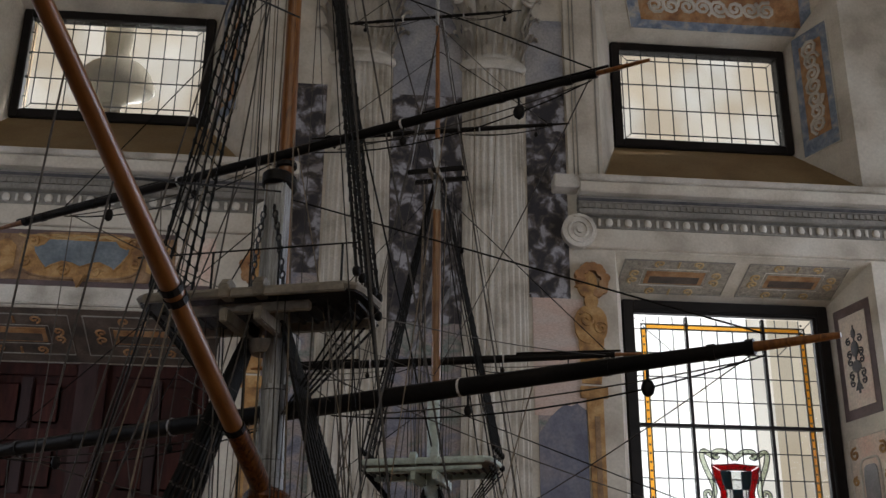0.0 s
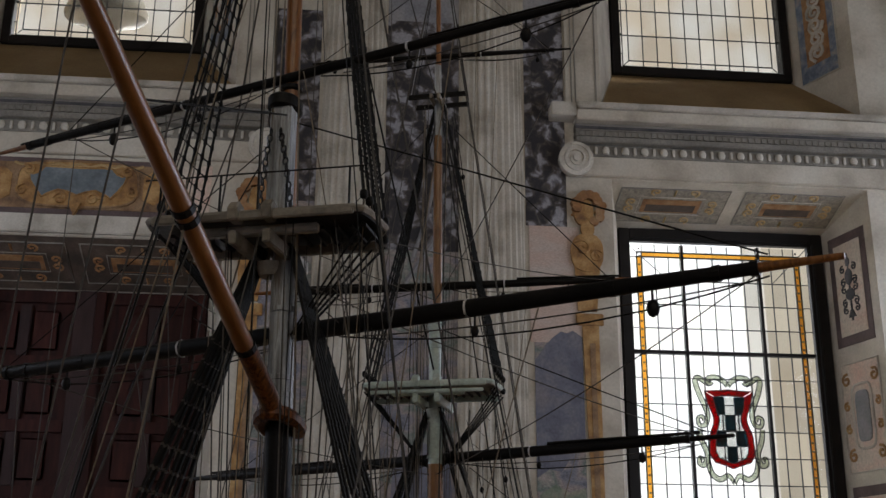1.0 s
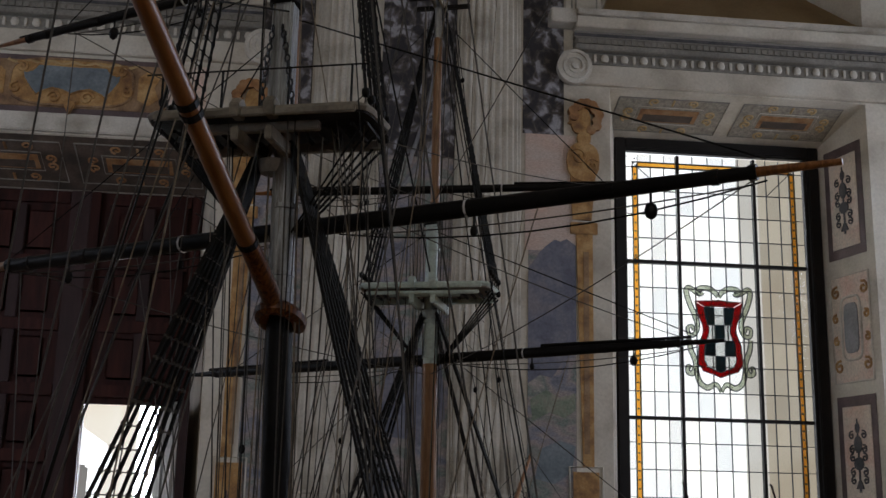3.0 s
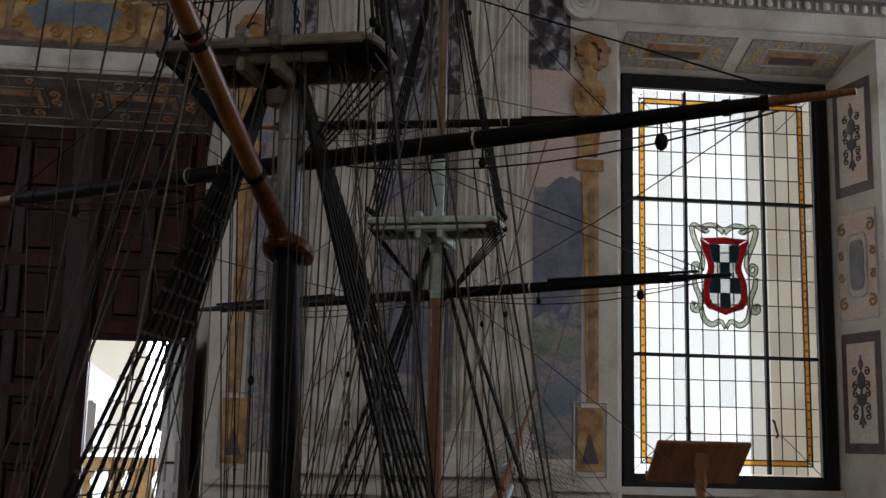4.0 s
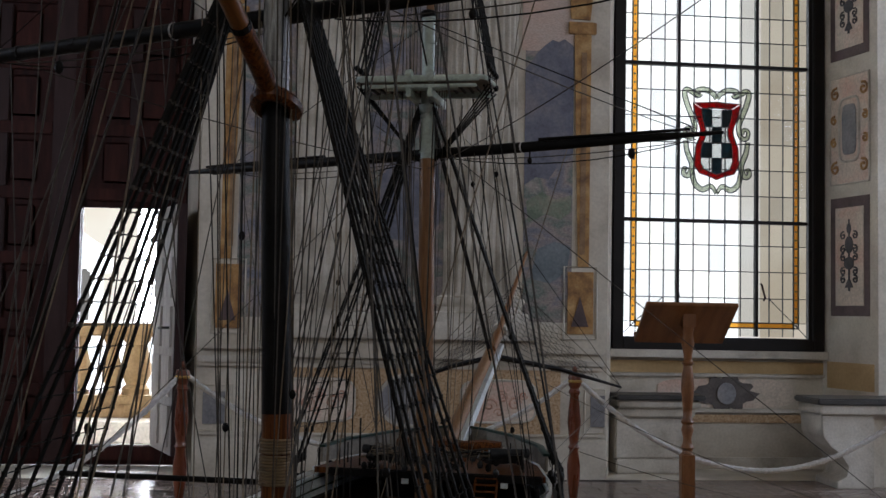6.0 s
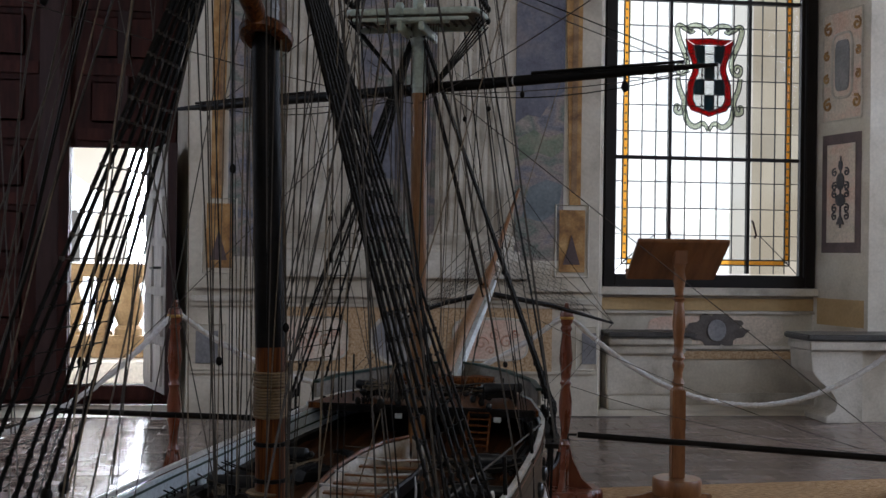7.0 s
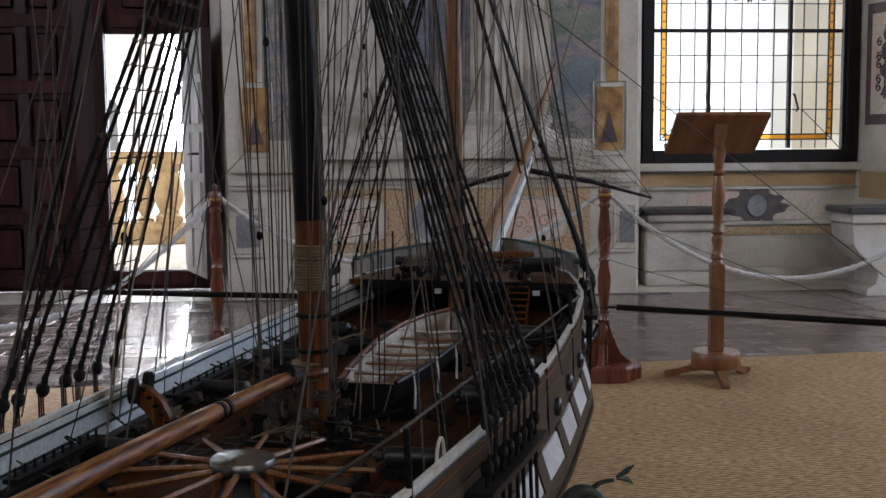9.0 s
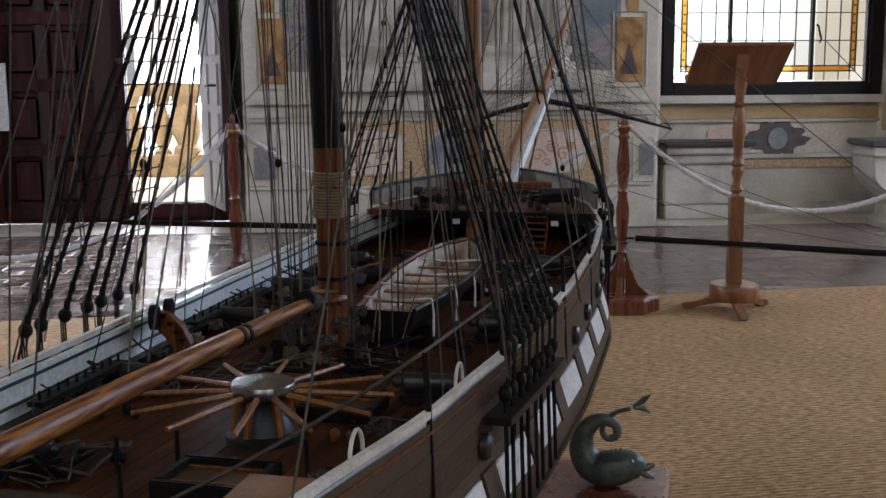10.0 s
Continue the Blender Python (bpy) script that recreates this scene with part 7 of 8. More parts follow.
def shrouds(sgn, hx, hs, hz, stations, l_of, z_of, r, rat_lo, rat_hi, step, heavy=0.0):
    """Standing shrouds with deadeyes, lanyards, chain plates and ratlines."""
    foot = []
    for i, s in enumerate(stations):
        l, z = OFF + sgn * l_of(s), z_of(s)
        top = (hx + sgn * (0.040 if sgn < 0 and hs == 0 else 0.016), hs + 0.005 * (i - len(stations) / 2), hz)
        gap = 0.050 if sgn < 0 or hs > 1 else 0.064
        up = Vector((l, s, z + 0.038 + gap))
        foot.append((up, Vector(top)))
        part("shroud", tube(bmesh.new(), [up, up.lerp(Vector(top), 0.08), up.lerp(Vector(top), 0.55), top], [r * 1.3, r, r * (1.0 + 0.6 * heavy), r * (1.4 + 1.6 * heavy)], 5), TAR, ship)
        deadeye((l, s, z + 0.033 + gap))
        deadeye((l, s, z + 0.032))
        for d in (-0.006, 0, 0.006):
            rope((l + 0.004 * sgn, s + d, z + 0.033 + gap), (l + 0.004 * sgn, s + d, z + 0.032), 0.0015, TAR, name="lanyard")
        for d in (0.010, 0.038, 0.075):
            k = up.lerp(Vector(top), d)
            part("seizing", lathe(bmesh.new(), [(r * 0.9, -0.008), (r * 1.6, -0.005), (r * 1.6, 0.004), (r * 0.9, 0.008)], 6, k), TAR, ship)
        rope((l, s, z + 0.03), (OFF + sgn * hull_w(s, z - 0.16) + sgn * 0.004, s - 0.01, z - 0.16), 0.0030, BLACK, name="chain_plate")
    h = rat_lo
    while h < rat_hi:
        pts = []
        for a, b in foot:
            t = (h - a.z) / (b.z - a.z)
            pts.append(a.lerp(b, t))
        bm = tube(bmesh.new(), pts, 0.0013 if sgn < 0 else 0.0006, 3)
        for p in pts:
            tube(bm, [p - Vector((0, 0, 0.004)), p + Vector((0, 0, 0.004))], r + 0.0010, 5)
        part("ratline", bm, DIM if h > 1.25 and sgn < 0 else TAR, ship)
        h += step
    s0, s1 = stations[0] - 0.03, stations[-1] + 0.03
    part("channel", side_strip(lambda s: (z_of(s) - 0.006, z_of(s) + 0.005), lambda s, z: beam(s) + 0.004, sgn, s0, s1, l_of(stations[0]) - beam(stations[0]) + 0.012, 6), BLACK, ship, "black channel board")


MS = [-0.30, -0.265, -0.215, -0.175, -0.125, -0.085, -0.03, 0.02]
MP = [-0.36, -0.315, -0.24, -0.165, -0.115, -0.05, 0.015]
FSH = [1.13, 1.16, 1.24, 1.27, 1.36, 1.42]
for sgn in (-1, 1):
    shrouds(sgn, -0.012, 0.0, 1.955, MS if sgn > 0 else MP, lambda s: beam(s) + 0.026, lambda s: rail_z(s) - (0.064 if sgn > 0 else 0.046), 0.0034 if sgn < 0 else 0.0029, 0.98, 1.90, 0.036, 0.15 if sgn < 0 else 0.0)
    shrouds(sgn, FL, FS, 1.885, FSH, lambda s: beam(s) + 0.024, lambda s: rail_z(s) - 0.040, 0.0030, 0.98, 1.84, 0.04, 0.3)
    # topmast shrouds over the tops
    for (l, s, z, hz, hs) in ((-0.032, 0.0, 1.968, 3.30, 0.040), (FL, FS, 1.925, 2.84, FS + 0.034)):
        ft = []
        for k in range(5):
            a = Vector((l + sgn * 0.185, s - 0.075 + 0.036 * k, z + 0.05))
            b = Vector((l + sgn * 0.012, hs + 0.003 * k, hz))
            ft.append((a, b))
            rope(a, b, 0.0030, TAR, name="topmast_shroud")
            deadeye(a, 0.0085)
            deadeye(a - Vector((0, 0, 0.034)), 0.0085)
            rope(a, a - Vector((0, 0, 0.036)), 0.002, DIM, name="lanyard")
            rope(a - Vector((0, 0, 0.05)), (l + sgn * 0.022, s + 0.004 * k, z - 0.20), 0.0024, TAR, name="futtock_shroud")
        h = z + 0.10
        while h < hz - 0.08:
            pts = [a.lerp(b, (h - a.z) / (b.z - a.z)) for a, b in ft]
            bm = tube(bmesh.new(), pts, 0.0015, 3)
            for p in pts:
                tube(bm, [p - Vector((0, 0, 0.005)), p + Vector((0, 0, 0.005))], 0.0042, 4)
            part("ratline", bm, TAR, ship)
            h += 0.030
        for dz in (0.05, 0.09, 0.13):
            rope(Vector((l + sgn * 0.16, s - 0.07, z - dz)).lerp(Vector((l, s, z - 0.2)), dz * 2), Vector((l + sgn * 0.16, s + 0.08, z - dz)).lerp(Vector((l, s, z - 0.2)), dz * 2), 0.0012, DIM, name="ratline")
    for k in range(3):
        rope((FL + sgn * 0.085, FS + 0.01 + 0.03 * k, 2.86), (FL + sgn * 0.008, FS + 0.052, 3.42), 0.0013, (GREYW, DIM, TAR)[k], name="topgallant_shroud")
    # backstays
    for k, (s, hz, mt) in enumerate(((-0.30, 3.2, TAR), (-0.34, 3.4, DIM), (0.235, 3.3, DIM))):
        rope((OFF + sgn * (beam(s) + 0.04), s, rail_z(s) + 0.0), (-0.015, 0.042, hz), 0.0020, mt, name="backstay")
    for k, (s, hz, mt) in enumerate(((1.02, 2.84, TAR), (0.98, 3.42, DIM), (1.06, 2.84, TAR), (0.94, 3.42, DIM), (1.48, 2.8, DIM))):
        rope((OFF + sgn * (beam(s) + 0.035), s, rail_z(s)), (FL, FS + 0.045, hz), 0.0017, mt, name="backstay")
    # yard tackle: lifts, braces, foot ropes, clew lines and hanging blocks
    for (P, d), half, mastp, brace_to, r in (
            (yMC, 0.80, (-0.012, 0.03, 2.21), (FL, FS, 1.70), 0.018), (yMT, 0.60, (-0.014, 0.042, 2.75), (FL, FS, 2.20), 0.013), (yFC, 0.78, (FL, FS, 2.12), (0.0, 0.0, 1.9), 0.015),
            (yFT, 0.50, (FL, FS + 0.03, 2.80), (0.0, 0.02, 2.02), 0.012), (yFG, 0.36, (FL, FS + 0.05, 3.3), (0.0, 0.04, 2.9), 0.009), (yFR, 0.26, (FL, FS + 0.05, 3.65), (0.0, 0.04, 3.2), 0.006)):
        e = P + d * sgn * half
        rope(e + Vector((0, 0, r)), mastp, 0.0015, TAR, name="lift")
        rope(e, brace_to, 0.0013, DIM, 0.02, name="brace")
        rope(e - Vector((0, 0, r * 0.8)), P + d * sgn * 0.05 - Vector((0, 0, r)), 0.0015, TAR, 0.035 if half > 0.4 else 0.018, name="foot_rope")
        rope(P + d * sgn * half * 0.98 - Vector((0, 0, r)), P + d * sgn * 0.1 - Vector((0, 0, r + 0.005)), 0.0013, DIM, 0.012, name="clew_line")
        for f in ((0.78, 0.40) if half > 0.45 else (0.9,)):
            q = P + d * sgn * half * f
            block(q - Vector((0, 0, r + 0.022)), 0.0105 if f == 0.78 else 0.007)
            rope(q, q - Vector((0, 0, r + 0.02)), 0.002, TAR, name="strop")
        # sheets and clew lines that fall to the deck
        if sgn < 0 and half > 0.55:
            rope(P + d * sgn * half * 0.96 - Vector((0, 0, r)), (OFF + sgn * (beam(0.3) - 0.03), P.y - 0.25, rail_z(0.3) - 0.03), 0.0012, DIM, name="sheet")
        rope(P + d * sgn * half * 0.55, (P.x + sgn * 0.10, P.y - 0.05, deck_z(P.y) + 0.05), 0.0011, (DIM, HEMP)[sgn > 0], name="bunt_line")
# stays
for a, b, r, m in (((-0.012, 0.03, 1.97), (0.02, 1.20, 0.90), 0.0048, TAR), ((-0.012, 0.03, 1.96), (-0.03, 1.20, 0.90), 0.0042, TAR), ((-0.014, 0.05, 2.9), (FL, FS, 1.98), 0.0024, TAR), ((-0.014, 0.05, 3.3), (FL, FS, 2.84), 0.002, DIM),
                   ((FL, FS + 0.02, 1.90), (0.0, 2.45, 1.17), 0.0042, TAR), ((FL, FS + 0.02, 1.88), (0.02, 2.35, 1.13), 0.0038, TAR), ((FL, FS + 0.04, 2.84), (0.0, 2.70, 1.25), 0.0024, TAR), ((FL, FS + 0.05, 2.82), (0.012, 3.35, 1.54), 0.0018, DIM),
                   ((FL, FS + 0.05, 3.44), (0.012, 3.5, 1.60), 0.0015, DIM), ((0.0, 2.70, 1.22), (OFF, 1.85, 0.66), 0.003, TAR), ((0.012, 3.5, 1.59), pc, 0.0018, TAR),
                   ((-0.006, -0.6, 1.965), (-0.014, 0.02, 2.22), 0.0018, TAR), ((-0.008, -0.95, 2.155), (-0.014, 0.02, 2.6), 0.0018, TAR), ((-0.008, -0.75, 2.05), (-0.30, -0.46, 0.83), 0.0013, DIM),
                   ((-0.002, -0.62, 0.915), (-0.02, -0.10, 1.95), 0.0014, DIM), ((-0.004, -0.42, 1.87), (-0.22, -0.28, 0.80), 0.0014, HEMP), ((-0.004, -0.62, 1.95), (-0.24, -0.5, 0.80), 0.0014, DIM)):
    rope(a, b, r, m, name="stay", sides=6)
for e in (ARM_R, ARM_L):
    rope(e, (0.012, 3.5, 1.60), 0.0017, TAR, name="guy")
    rope(e, (OFF + math.copysign(beam(1.5) + 0.01, e[0]), 1.5, 0.86), 0.0015, DIM, name="guy")
    rope(e, (OFF + math.copysign(beam(1.4) + 0.02, e[0]), 1.4, 0.84), 0.0013, DIM, name="guy")
    rope(e, (0.012, 3.1, 1.43), 0.0014, DIM, name="guy")
# jib netting between jib-boom and the spritsail arms
for e in (ARM_R, ARM_L):
    A, B, C = Vector((0.012, 2.55, 1.20)), Vector((0.012, 3.20, 1.46)), Vector(e).lerp(Vector(pc), 0.15)
    bm = bmesh.new()
    N = 16
    for i in range(N + 1):
        t = i / N
        for p, q in ((A.lerp(B, t), C.lerp(B, t)), (A.lerp(C, t), B.lerp(C, t)), (B.lerp(A, t), C.lerp(A, t))):
            if (p - q).length > 0.02:
                tube(bm, [p, p.lerp(q, 0.5) - Vector((0, 0, 0.035 * (p - q).length / 0.6)), q], 0.0009, 3)
    part("jib_netting", bm, TAR, ship, "dark net under the jib-boom")
# topping lifts of the swinging booms, boom guys
b0 = Vector(world_l(-0.402, 3.557) + (0.743,))
rope(b0 + Vector((0.95, 0, -0.033)), (FL + 0.1, FS, 1.72), 0.0014, DIM, name="topping_lift")
rope(b0 + Vector((0.92, 0, -0.033)), (0.0, 2.6, 1.14), 0.0011, DIM, 0.05, name="guy")
rope(b0 + Vector((0.95, 0, -0.03)), (0.38, 1.9, 0.86), 0.0011, DIM, 0.03, name="guy")
rope(b0 + Vector((0.40, 0, -0.02)), (0.38, 1.0, 0.83), 0.0009, DIM, 0.0, name="guy")
rope((-1.15, 1.46, 0.778), (FL - 0.1, FS, 1.72), 0.0014, DIM, name="topping_lift")
for x in (-1.05, -0.8):
    rope((x, 1.47, 0.778), (x - 0.02, 1.46, 0.60), 0.001, DIM, name="pendant")
    rope((x + 0.04, 1.47, 0.778), (x + 0.02, 1.46, 0.60), 0.001, DIM, name="pendant")
# falls that run down beside the masts to the pin rails
rg = random.Random(11)
for i in range(46):
    a = rg.uniform(0, 2 * math.pi)
    sg = rg.choice((-1, 1))
    zt = rg.choice((1.80, 1.93, 1.99, 1.99, 2.28, 2.9))
    top = (-0.012 + sg * rg.uniform(0.03, 0.17 if zt < 2.1 else 0.05), rg.uniform(-0.11, 0.08), zt)
    bot = (top[0] * 0.75 + 0.025 * math.cos(a), 0.06 * math.sin(a), deck_z(0) + 0.05) if i % 4 else (OFF + sg * (beam(0) - 0.05), rg.uniform(-0.45, 0.25), rail_z(0) - 0.035)
    rope(top, bot, rg.choice((0.0009, 0.0011, 0.0014)), rg.choice((DIM, HEMP, TAR, DIM)), name="fall")
    if i % 7 == 0:
        t = rg.uniform(0.55, 0.9)
        block(Vector(top).lerp(Vector(bot), t), 0.0062)
for i in range(40):
    a = rg.uniform(0, 2 * math.pi)
    sg = rg.choice((-1, 1))
    zt = rg.choice((1.74, 1.86, 1.92, 2.22, 2.8, 2.84))
    top = (FL + sg * rg.uniform(0.03, 0.18 if zt < 2 else 0.06), FS + rg.uniform(-0.11, 0.08), zt)
    bot = (FL + (top[0] - FL) * 0.8 + 0.03 * math.cos(a), FS + 0.07 * math.sin(a), 0.88) if i % 4 else (OFF + sg * (beam(1.1) - 0.05), rg.uniform(0.85, 1.25), rail_z(1.1) - 0.03)
    rope(top, bot, rg.choice((0.0009, 0.0011, 0.0013)), rg.choice((DIM, HEMP, TAR, DIM)), name="fall")
    if i % 4 == 0:
        block(Vector(top).lerp(Vector(bot), rg.uniform(0.1, 0.9)), 0.0065)
# long lines from the main mast aft and out of the picture
for a, b, m, r in (((-0.20, -0.11, 1.97), (-0.36, -0.30, 0.83), TAR, 0.0022), ((-0.05, -0.1, 2.22), (-0.35, -0.38, 0.83), DIM, 0.0016), ((-0.19, 0.0, 1.99), (-0.36, -0.35, 0.83), TAR, 0.0026), ((-0.19, -0.04, 1.99), (-0.35, -0.55, 0.84), DIM, 0.0014),
                   ((-0.03, 0.0, 2.8), (-0.36, -0.28, 0.84), HEMP, 0.0014), ((-0.03, 0.0, 2.9), (-0.36, -0.34, 0.84), DIM, 0.0014), ((-0.30, 0.2, 2.30), (-0.36, -0.30, 0.84), DIM, 0.0014), ((0.0, 0.0, 2.24), (-0.6, 0.6, 1.83), TAR, 0.0016),
                   ((0.28, -0.30, 1.82), (OFF + 0.30, -1.0, 0.87), DIM, 0.0013), ((OFF + beam(-0.5) - 0.02, -0.55, rail_z(-0.5) + 0.075), (OFF + beam(0.95), 0.95, rail_z(0.95) + 0.04), DIM, 0.0026)):
    rope(a, b, r, m, name="line")
rope((OFF + beam(-0.5) - 0.02, -0.55, rail_z(-0.5) + 0.075), (0.06, -0.78, deck_z(-0.7) + 0.02), 0.0026, DIM, 0.01, name="line")
for s in (-0.55, -0.16, 0.30, 0.75):
    part("rail_stanchion", tube(bmesh.new(), [(OFF + beam(s) + 0.006, s, rail_z(s) - 0.20), (OFF + beam(s) - 0.006, s, rail_z(s) + 0.078)], 0.0042, 6), BLACK, ship, "black iron stanchion")
for s in (-0.33, 0.40, 0.62, 0.86, 1.05):
    part("scuttle_ring", lathe(bmesh.new(), [(0.006, 0), (0.019, 0.002), (0.019, 0.010), (0.015, 0.014), (0.004, 0.016)], 14, m=pose(OFF + hull_w(s, rail_z(s) - 0.10), s, rail_z(s) - 0.10, 0, 90, 0)), IRON, ship, "dark round fitting", smooth=True)
an = part("anchor", tube(bmesh.new(), [(OFF + 0.325, 1.40, 0.86), (OFF + 0.355, 1.36, 0.70)], 0.008, 8), BLACK, ship, "black anchor at the bow")
part("anchor_stock", tube(bmesh.new(), [(OFF + 0.25, 1.36, 0.84), (OFF + 0.345, 1.44, 0.845)], 0.006, 8), BLACK, an)
part("anchor_fluke", tube(bmesh.new(), [(OFF + 0.352 + 0.018 * math.sin(t), 1.36 + 0.06 * math.sin(t), 0.74 - 0.05 * math.cos(t)) for t in [-1.3 + 2.6 * i / 10 for i in range(11)]], 0.007, 6), BLACK, an)

# ---- the stand ----
stand = empty("ship_stand", pose(-1.29, 2.11, 0.014, 0, 0, HEAD), "red-brown wooden stand with turned supports under the ship", "stand")
part("stand_board", boxed(-0.55, 0.55, 1.06, 1.44, 0.0, 0.085), POSTW, stand, bevel=0.01)
part("stand_board", boxed(-0.50, 0.50, -0.75, -0.40, 0.0, 0.085), POSTW, stand, bevel=0.01)
for s in (1.25, -0.58):
    part("turned_support", lathe(bmesh.new(), [(0.06, 0.085), (0.07, 0.10), (0.035, 0.14), (0.05, 0.20), (0.03, 0.26), (0.055, 0.30), (0.06, 0.33), (0.03, 0.36), (0.02, 0.362)], 18, (OFF, s, 0)), POSTW, stand, smooth=True)
    for sg in (-1, 1):
        part("support_ball", lathe(bmesh.new(), [(0.012, -0.055), (0.045, -0.04), (0.057, 0), (0.045, 0.04), (0.012, 0.055)], 16, (OFF + sg * 0.23, s + 0.12, 0.385)), POSTW, stand, smooth=True)
        part("support_arm", tube(bmesh.new(), [(OFF, s, 0.25), (OFF + sg * 0.15, s + 0.06, 0.29), (OFF + sg * 0.23, s + 0.12, 0.35)], 0.022, 8), POSTW, stand, smooth=True)
    part("keel_block", boxed(OFF - 0.04, OFF + 0.04, s - 0.05, s + 0.05, 0.35, 0.40), POSTW, stand)
for sg in (-1, 1):
    for s in (1.25, -0.58):
        bm = bmesh.new()
        body = [(0.10, 0.050), (0.065, 0.062), (0.0, 0.050), (-0.045, 0.062), (-0.068, 0.105), (-0.060, 0.155), (-0.022, 0.190), (0.022, 0.180), (0.028, 0.148), (0.002, 0.138), (-0.012, 0.165), (0.022, 0.212), (0.075, 0.228)]
        radii = [0.024, 0.047, 0.053, 0.046, 0.037, 0.028, 0.020, 0.014, 0.012, 0.010, 0.008, 0.007, 0.005]
        fine_p, fine_r = [], []
        for i in range(len(body) - 1):
            p0, p1, p2, p3 = (Vector(body[max(0, min(len(body) - 1, i + k))]) for k in (-1, 0, 1, 2))
            for t in (0, 0.25, 0.5, 0.75):
                c = 0.5 * (2 * p1 + (p2 - p0) * t + (2 * p0 - 5 * p1 + 4 * p2 - p3) * t * t + (3 * p1 - p0 - 3 * p2 + p3) * t ** 3)
                fine_p.append((c.x * sg, 0, c.y))
                fine_r.append(radii[i] + (radii[i + 1] - radii[i]) * t)
        tube(bm, fine_p, fine_r, 12)
        for k in (-1, 1):
            tube(bm, [(0.072 * sg, 0, 0.232), (0.10 * sg, 0.004, 0.232 + k * 0.012 + 0.01), (0.118 * sg, 0, 0.232 + k * 0.026 + 0.012)], [0.006, 0.009, 0.002], 6)
            tube(bm, [(0.085 * sg, 0, 0.055), (0.115 * sg, 0, 0.050 + k * 0.012), (0.135 * sg, 0, 0.052 + k * 0.020)], [0.014, 0.011, 0.004], 8)
        for t in range(5):
            tube(bm, [((0.060 - t * 0.012) * sg, 0, 0.090), ((0.066 - t * 0.013) * sg, 0, 0.112 - 0.003 * abs(t - 2))], [0.007, 0.002], 5)
        lathe(bm, [(0.002, -0.010), (0.010, 0), (0.002, 0.010)], 8, (0.07 * sg, -0.030, 0.085))
        o = part("bronze_dolphin", bm, VERDI, smooth=True)
        o.matrix_world = ship.matrix_basis @ pose(OFF + sg * 0.365, s, 0.098)
        tagged(o, "green-patinated bronze dolphin with a curled tail, on the stand", "dolphin figure", "bronze dolphins under the ship")

# chain slung from the masthead, jackstay above the top
for a, b, c in (((-0.022, -0.024, 2.17), (0.000, -0.030, 2.08), (0.010, -0.030, 1.99)), ((-0.040, -0.024, 2.17), (-0.052, -0.03, 2.08), (-0.056, -0.02, 1.99))):
    for k in range(16):
        t = k / 15
        p = Vector(a).lerp(Vector(b), t).lerp(Vector(b).lerp(Vector(c), t), t)
        part("chain_link", tube(bmesh.new(), [p + Vector((0.0045 * math.cos(w) * (k % 2), 0.0045 * math.cos(w) * ((k + 1) % 2), 0.0075 * math.sin(w))) for w in [i * math.pi / 4 for i in range(9)]], 0.0018, 4), IRON, mm)
rope((-0.232, -0.112, 2.055), (0.168, -0.112, 2.055), 0.0016, TAR, name="jackstay")
# clutter that lies on the deck: blocks, shot, tackle
rg = random.Random(23)
for i in range(60):
    s = rg.uniform(-0.9, 1.05)
    sg = rg.choice((-1, 1))
    l = OFF + sg * rg.uniform(0.14, max(0.16, beam(s) - 0.05))
    block((l, s, deck_z(s) + 0.006), rg.uniform(0.005, 0.010), rg.choice((BLACK, BROWN, IRON)))
for i in range(26):
    s = rg.uniform(-0.9, 1.0)
    sg = rg.choice((-1, 1))
    l = OFF + sg * rg.uniform(0.15, beam(s) - 0.06)
    coil(l, s, deck_z(s), rg.uniform(0.010, 0.02), rg.choice((TAR, DIM, DIM)), 200 + i)
    rope((OFF + sg * (beam(s) - 0.02), s, rail_z(s) - 0.03), (l, s + 0.03, deck_z(s) + 0.02), 0.0016, rg.choice((TAR, DIM)), 0.01, name="gun_tackle")
for i in range(14):
    coil(OFF + rg.uniform(-0.22, 0.22), rg.uniform(1.2, 1.55), 0.866, 0.014, rg.choice((TAR, DIM)), 300 + i)
    block((OFF + rg.uniform(-0.2, 0.2), rg.uniform(1.2, 1.5), 0.874), 0.009, rg.choice((BLACK, BROWN, IRON)))
part("windlass", lathe(bmesh.new(), [(0.022, -0.16), (0.026, -0.1), (0.020, -0.05), (0.026, 0), (0.020, 0.05), (0.026, 0.1), (0.022, 0.16)], 10, m=pose(OFF, 1.58, 0.895, 0, 90, 0)), BROWN, ship)

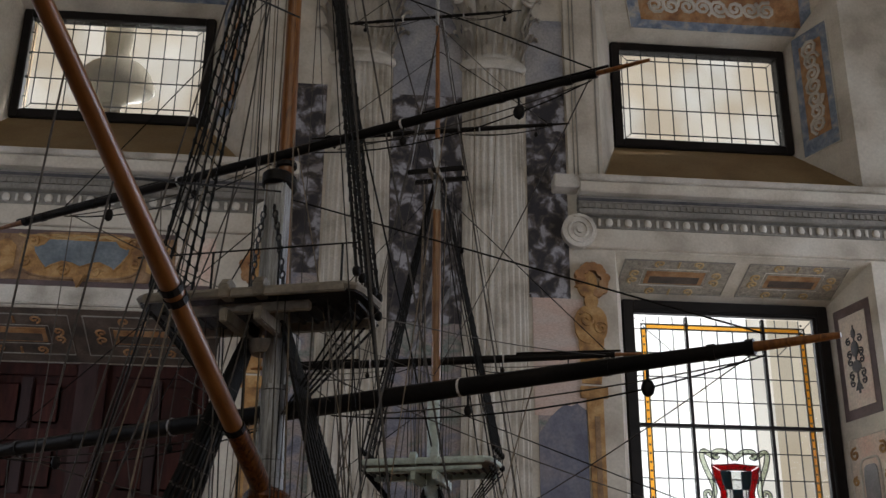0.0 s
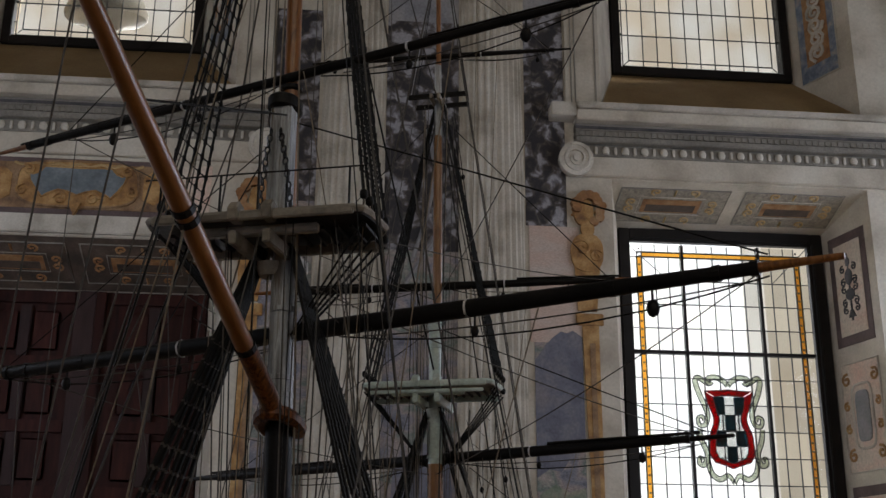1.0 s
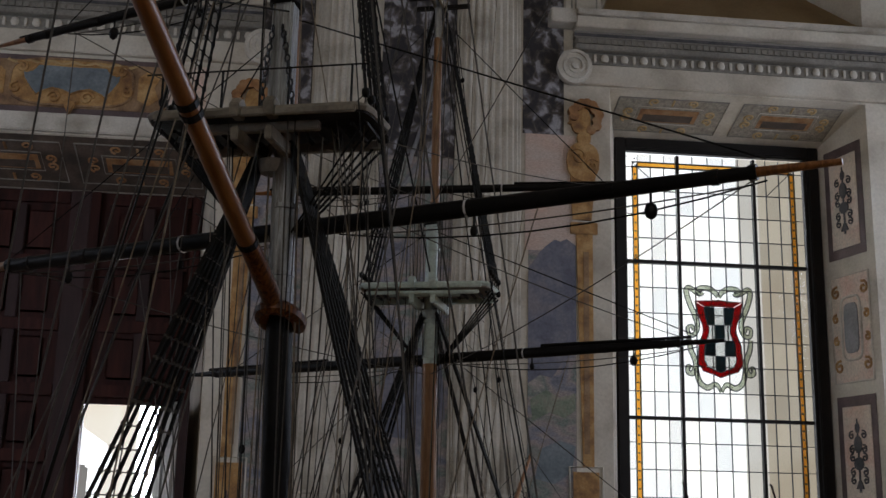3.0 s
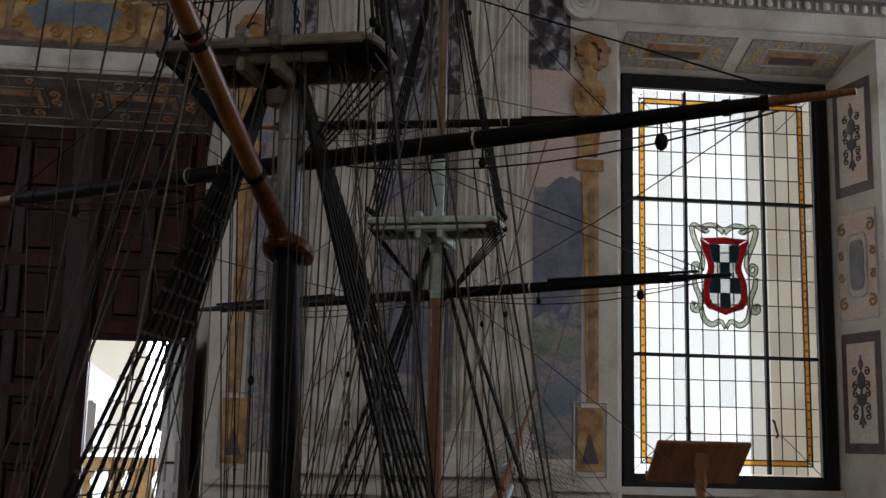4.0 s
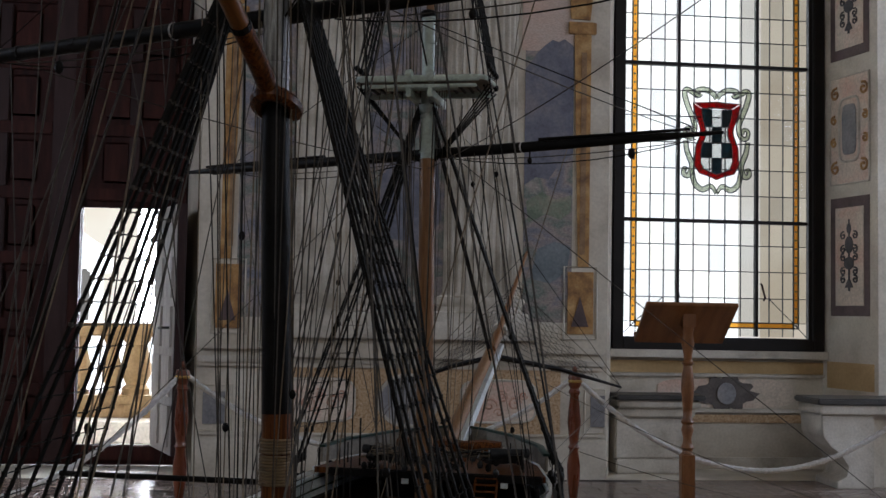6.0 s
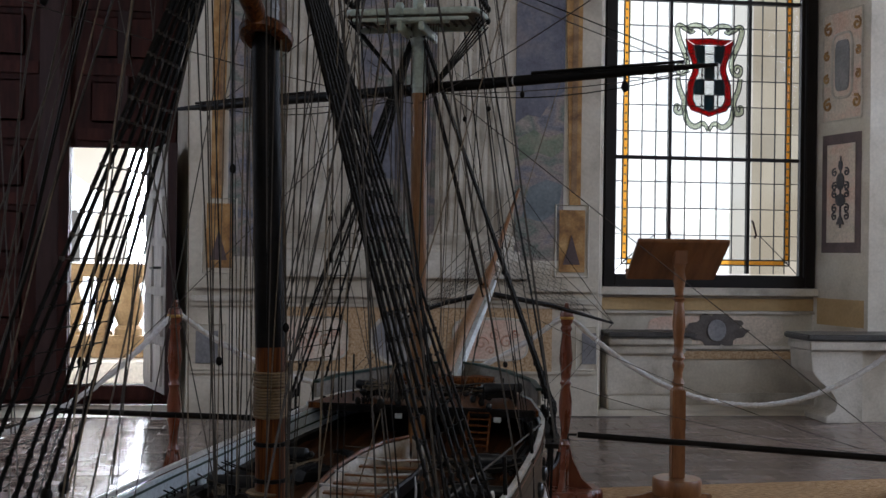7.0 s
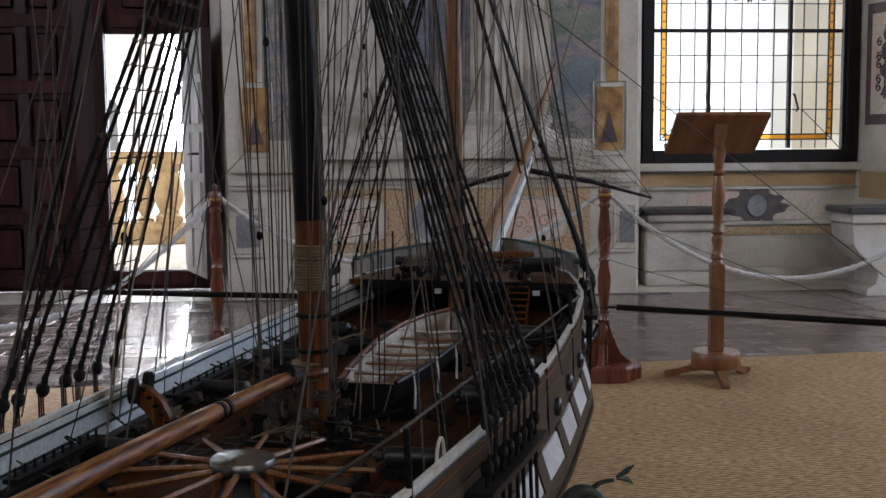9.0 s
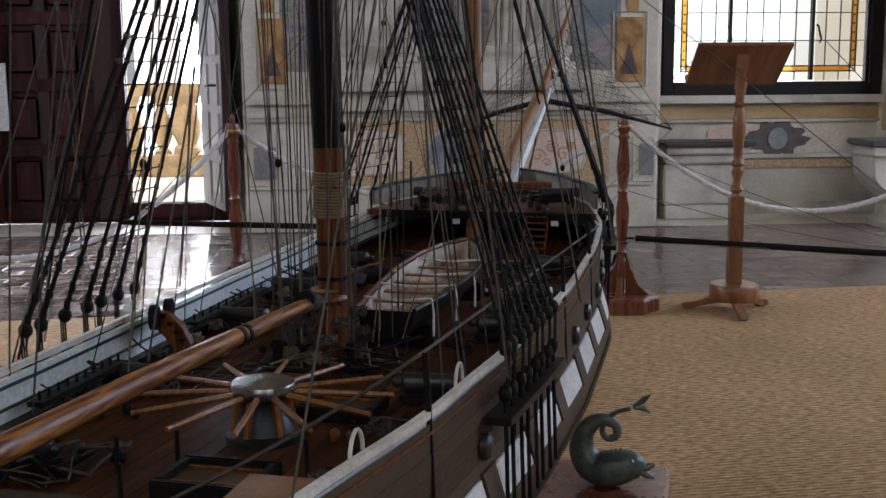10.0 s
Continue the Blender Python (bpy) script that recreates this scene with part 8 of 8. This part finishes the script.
# ---- floor tiles ----
def tile_mesh(w, d):
    bm = bmesh.new()
    lo = [bm.verts.new(p) for p in ((0, 0, -0.006), (w, 0, -0.006), (w, d, -0.006), (0, d, -0.006))]
    e = 0.002
    hi = [bm.verts.new(p) for p in ((e, e, 0.0), (w - e, e, 0.0), (w - e, d - e, 0.0), (e, d - e, 0.0))]
    bm.faces.new(hi)
    for i in range(4):
        bm.faces.new((lo[i], lo[(i + 1) % 4], hi[(i + 1) % 4], hi[i]))
    me = bpy.data.meshes.new("floor_tile")
    bm.to_mesh(me)
    bm.free()
    me.materials.append(TILE)
    return me


TW, TD = 0.29, 0.145
tm = tile_mesh(TW - 0.005, TD - 0.005)
rest_v, rest_f = [], []
count = 0
rng = random.Random(5)
tiles = []
for j in range(60):
    for i in range(48):
        x, y = -6.9 + i * TW + (TW / 2 if j % 2 else 0), 1.3 + j * TD
        if y + TD > 9.98 or x > 6.2 or (y + TD > YF and not (WX0 + 0.15 < x < WX1 - TW - 0.2 or DX0 + 0.1 < x < DX1 - TW - 0.2)):
            continue
        if x > -2.2 and y < 5.6 and x < 4.6:
            continue
        tiles.append((x, y))
near = sorted(tiles, key=lambda p: (p[0] + 0.8) ** 2 * 0.6 + (p[1] - 7.2) ** 2)
for n_, (x, y) in enumerate(near):
    dz, tl = rng.uniform(-0.002, 0.0), rng.uniform(-0.35, 0.35)
    if n_ < 300:
        ob = new("floor_tile", tm)
        ob.parent = floor
        ob.location, ob.rotation_euler = (x, y, dz), (radians(tl), radians(rng.uniform(-0.3, 0.3)), 0)
    else:
        k = len(rest_v)
        a = math.tan(radians(tl)) * TD
        w, d = TW - 0.005, TD - 0.005
        rest_v += [(x, y, dz - 0.006), (x + w, y, dz - 0.006), (x + w, y + d, dz - 0.006), (x, y + d, dz - 0.006), (x + 0.004, y + 0.004, dz), (x + w - 0.004, y + 0.004, dz), (x + w - 0.004, y + d - 0.004, dz + a), (x + 0.004, y + d - 0.004, dz + a)]
        rest_f += [(k + 4, k + 5, k + 6, k + 7)] + [(k + i, k + (i + 1) % 4, k + 4 + (i + 1) % 4, k + 4 + i) for i in range(4)]
me = bpy.data.meshes.new("floor_tile_rest")
me.from_pydata(rest_v, [], rest_f)
me.materials.append(TILE)
ob = new("floor_tile_rest", me)
ob.parent = floor
tagged(ob, "worn brown floor tiles", kind="stuff")
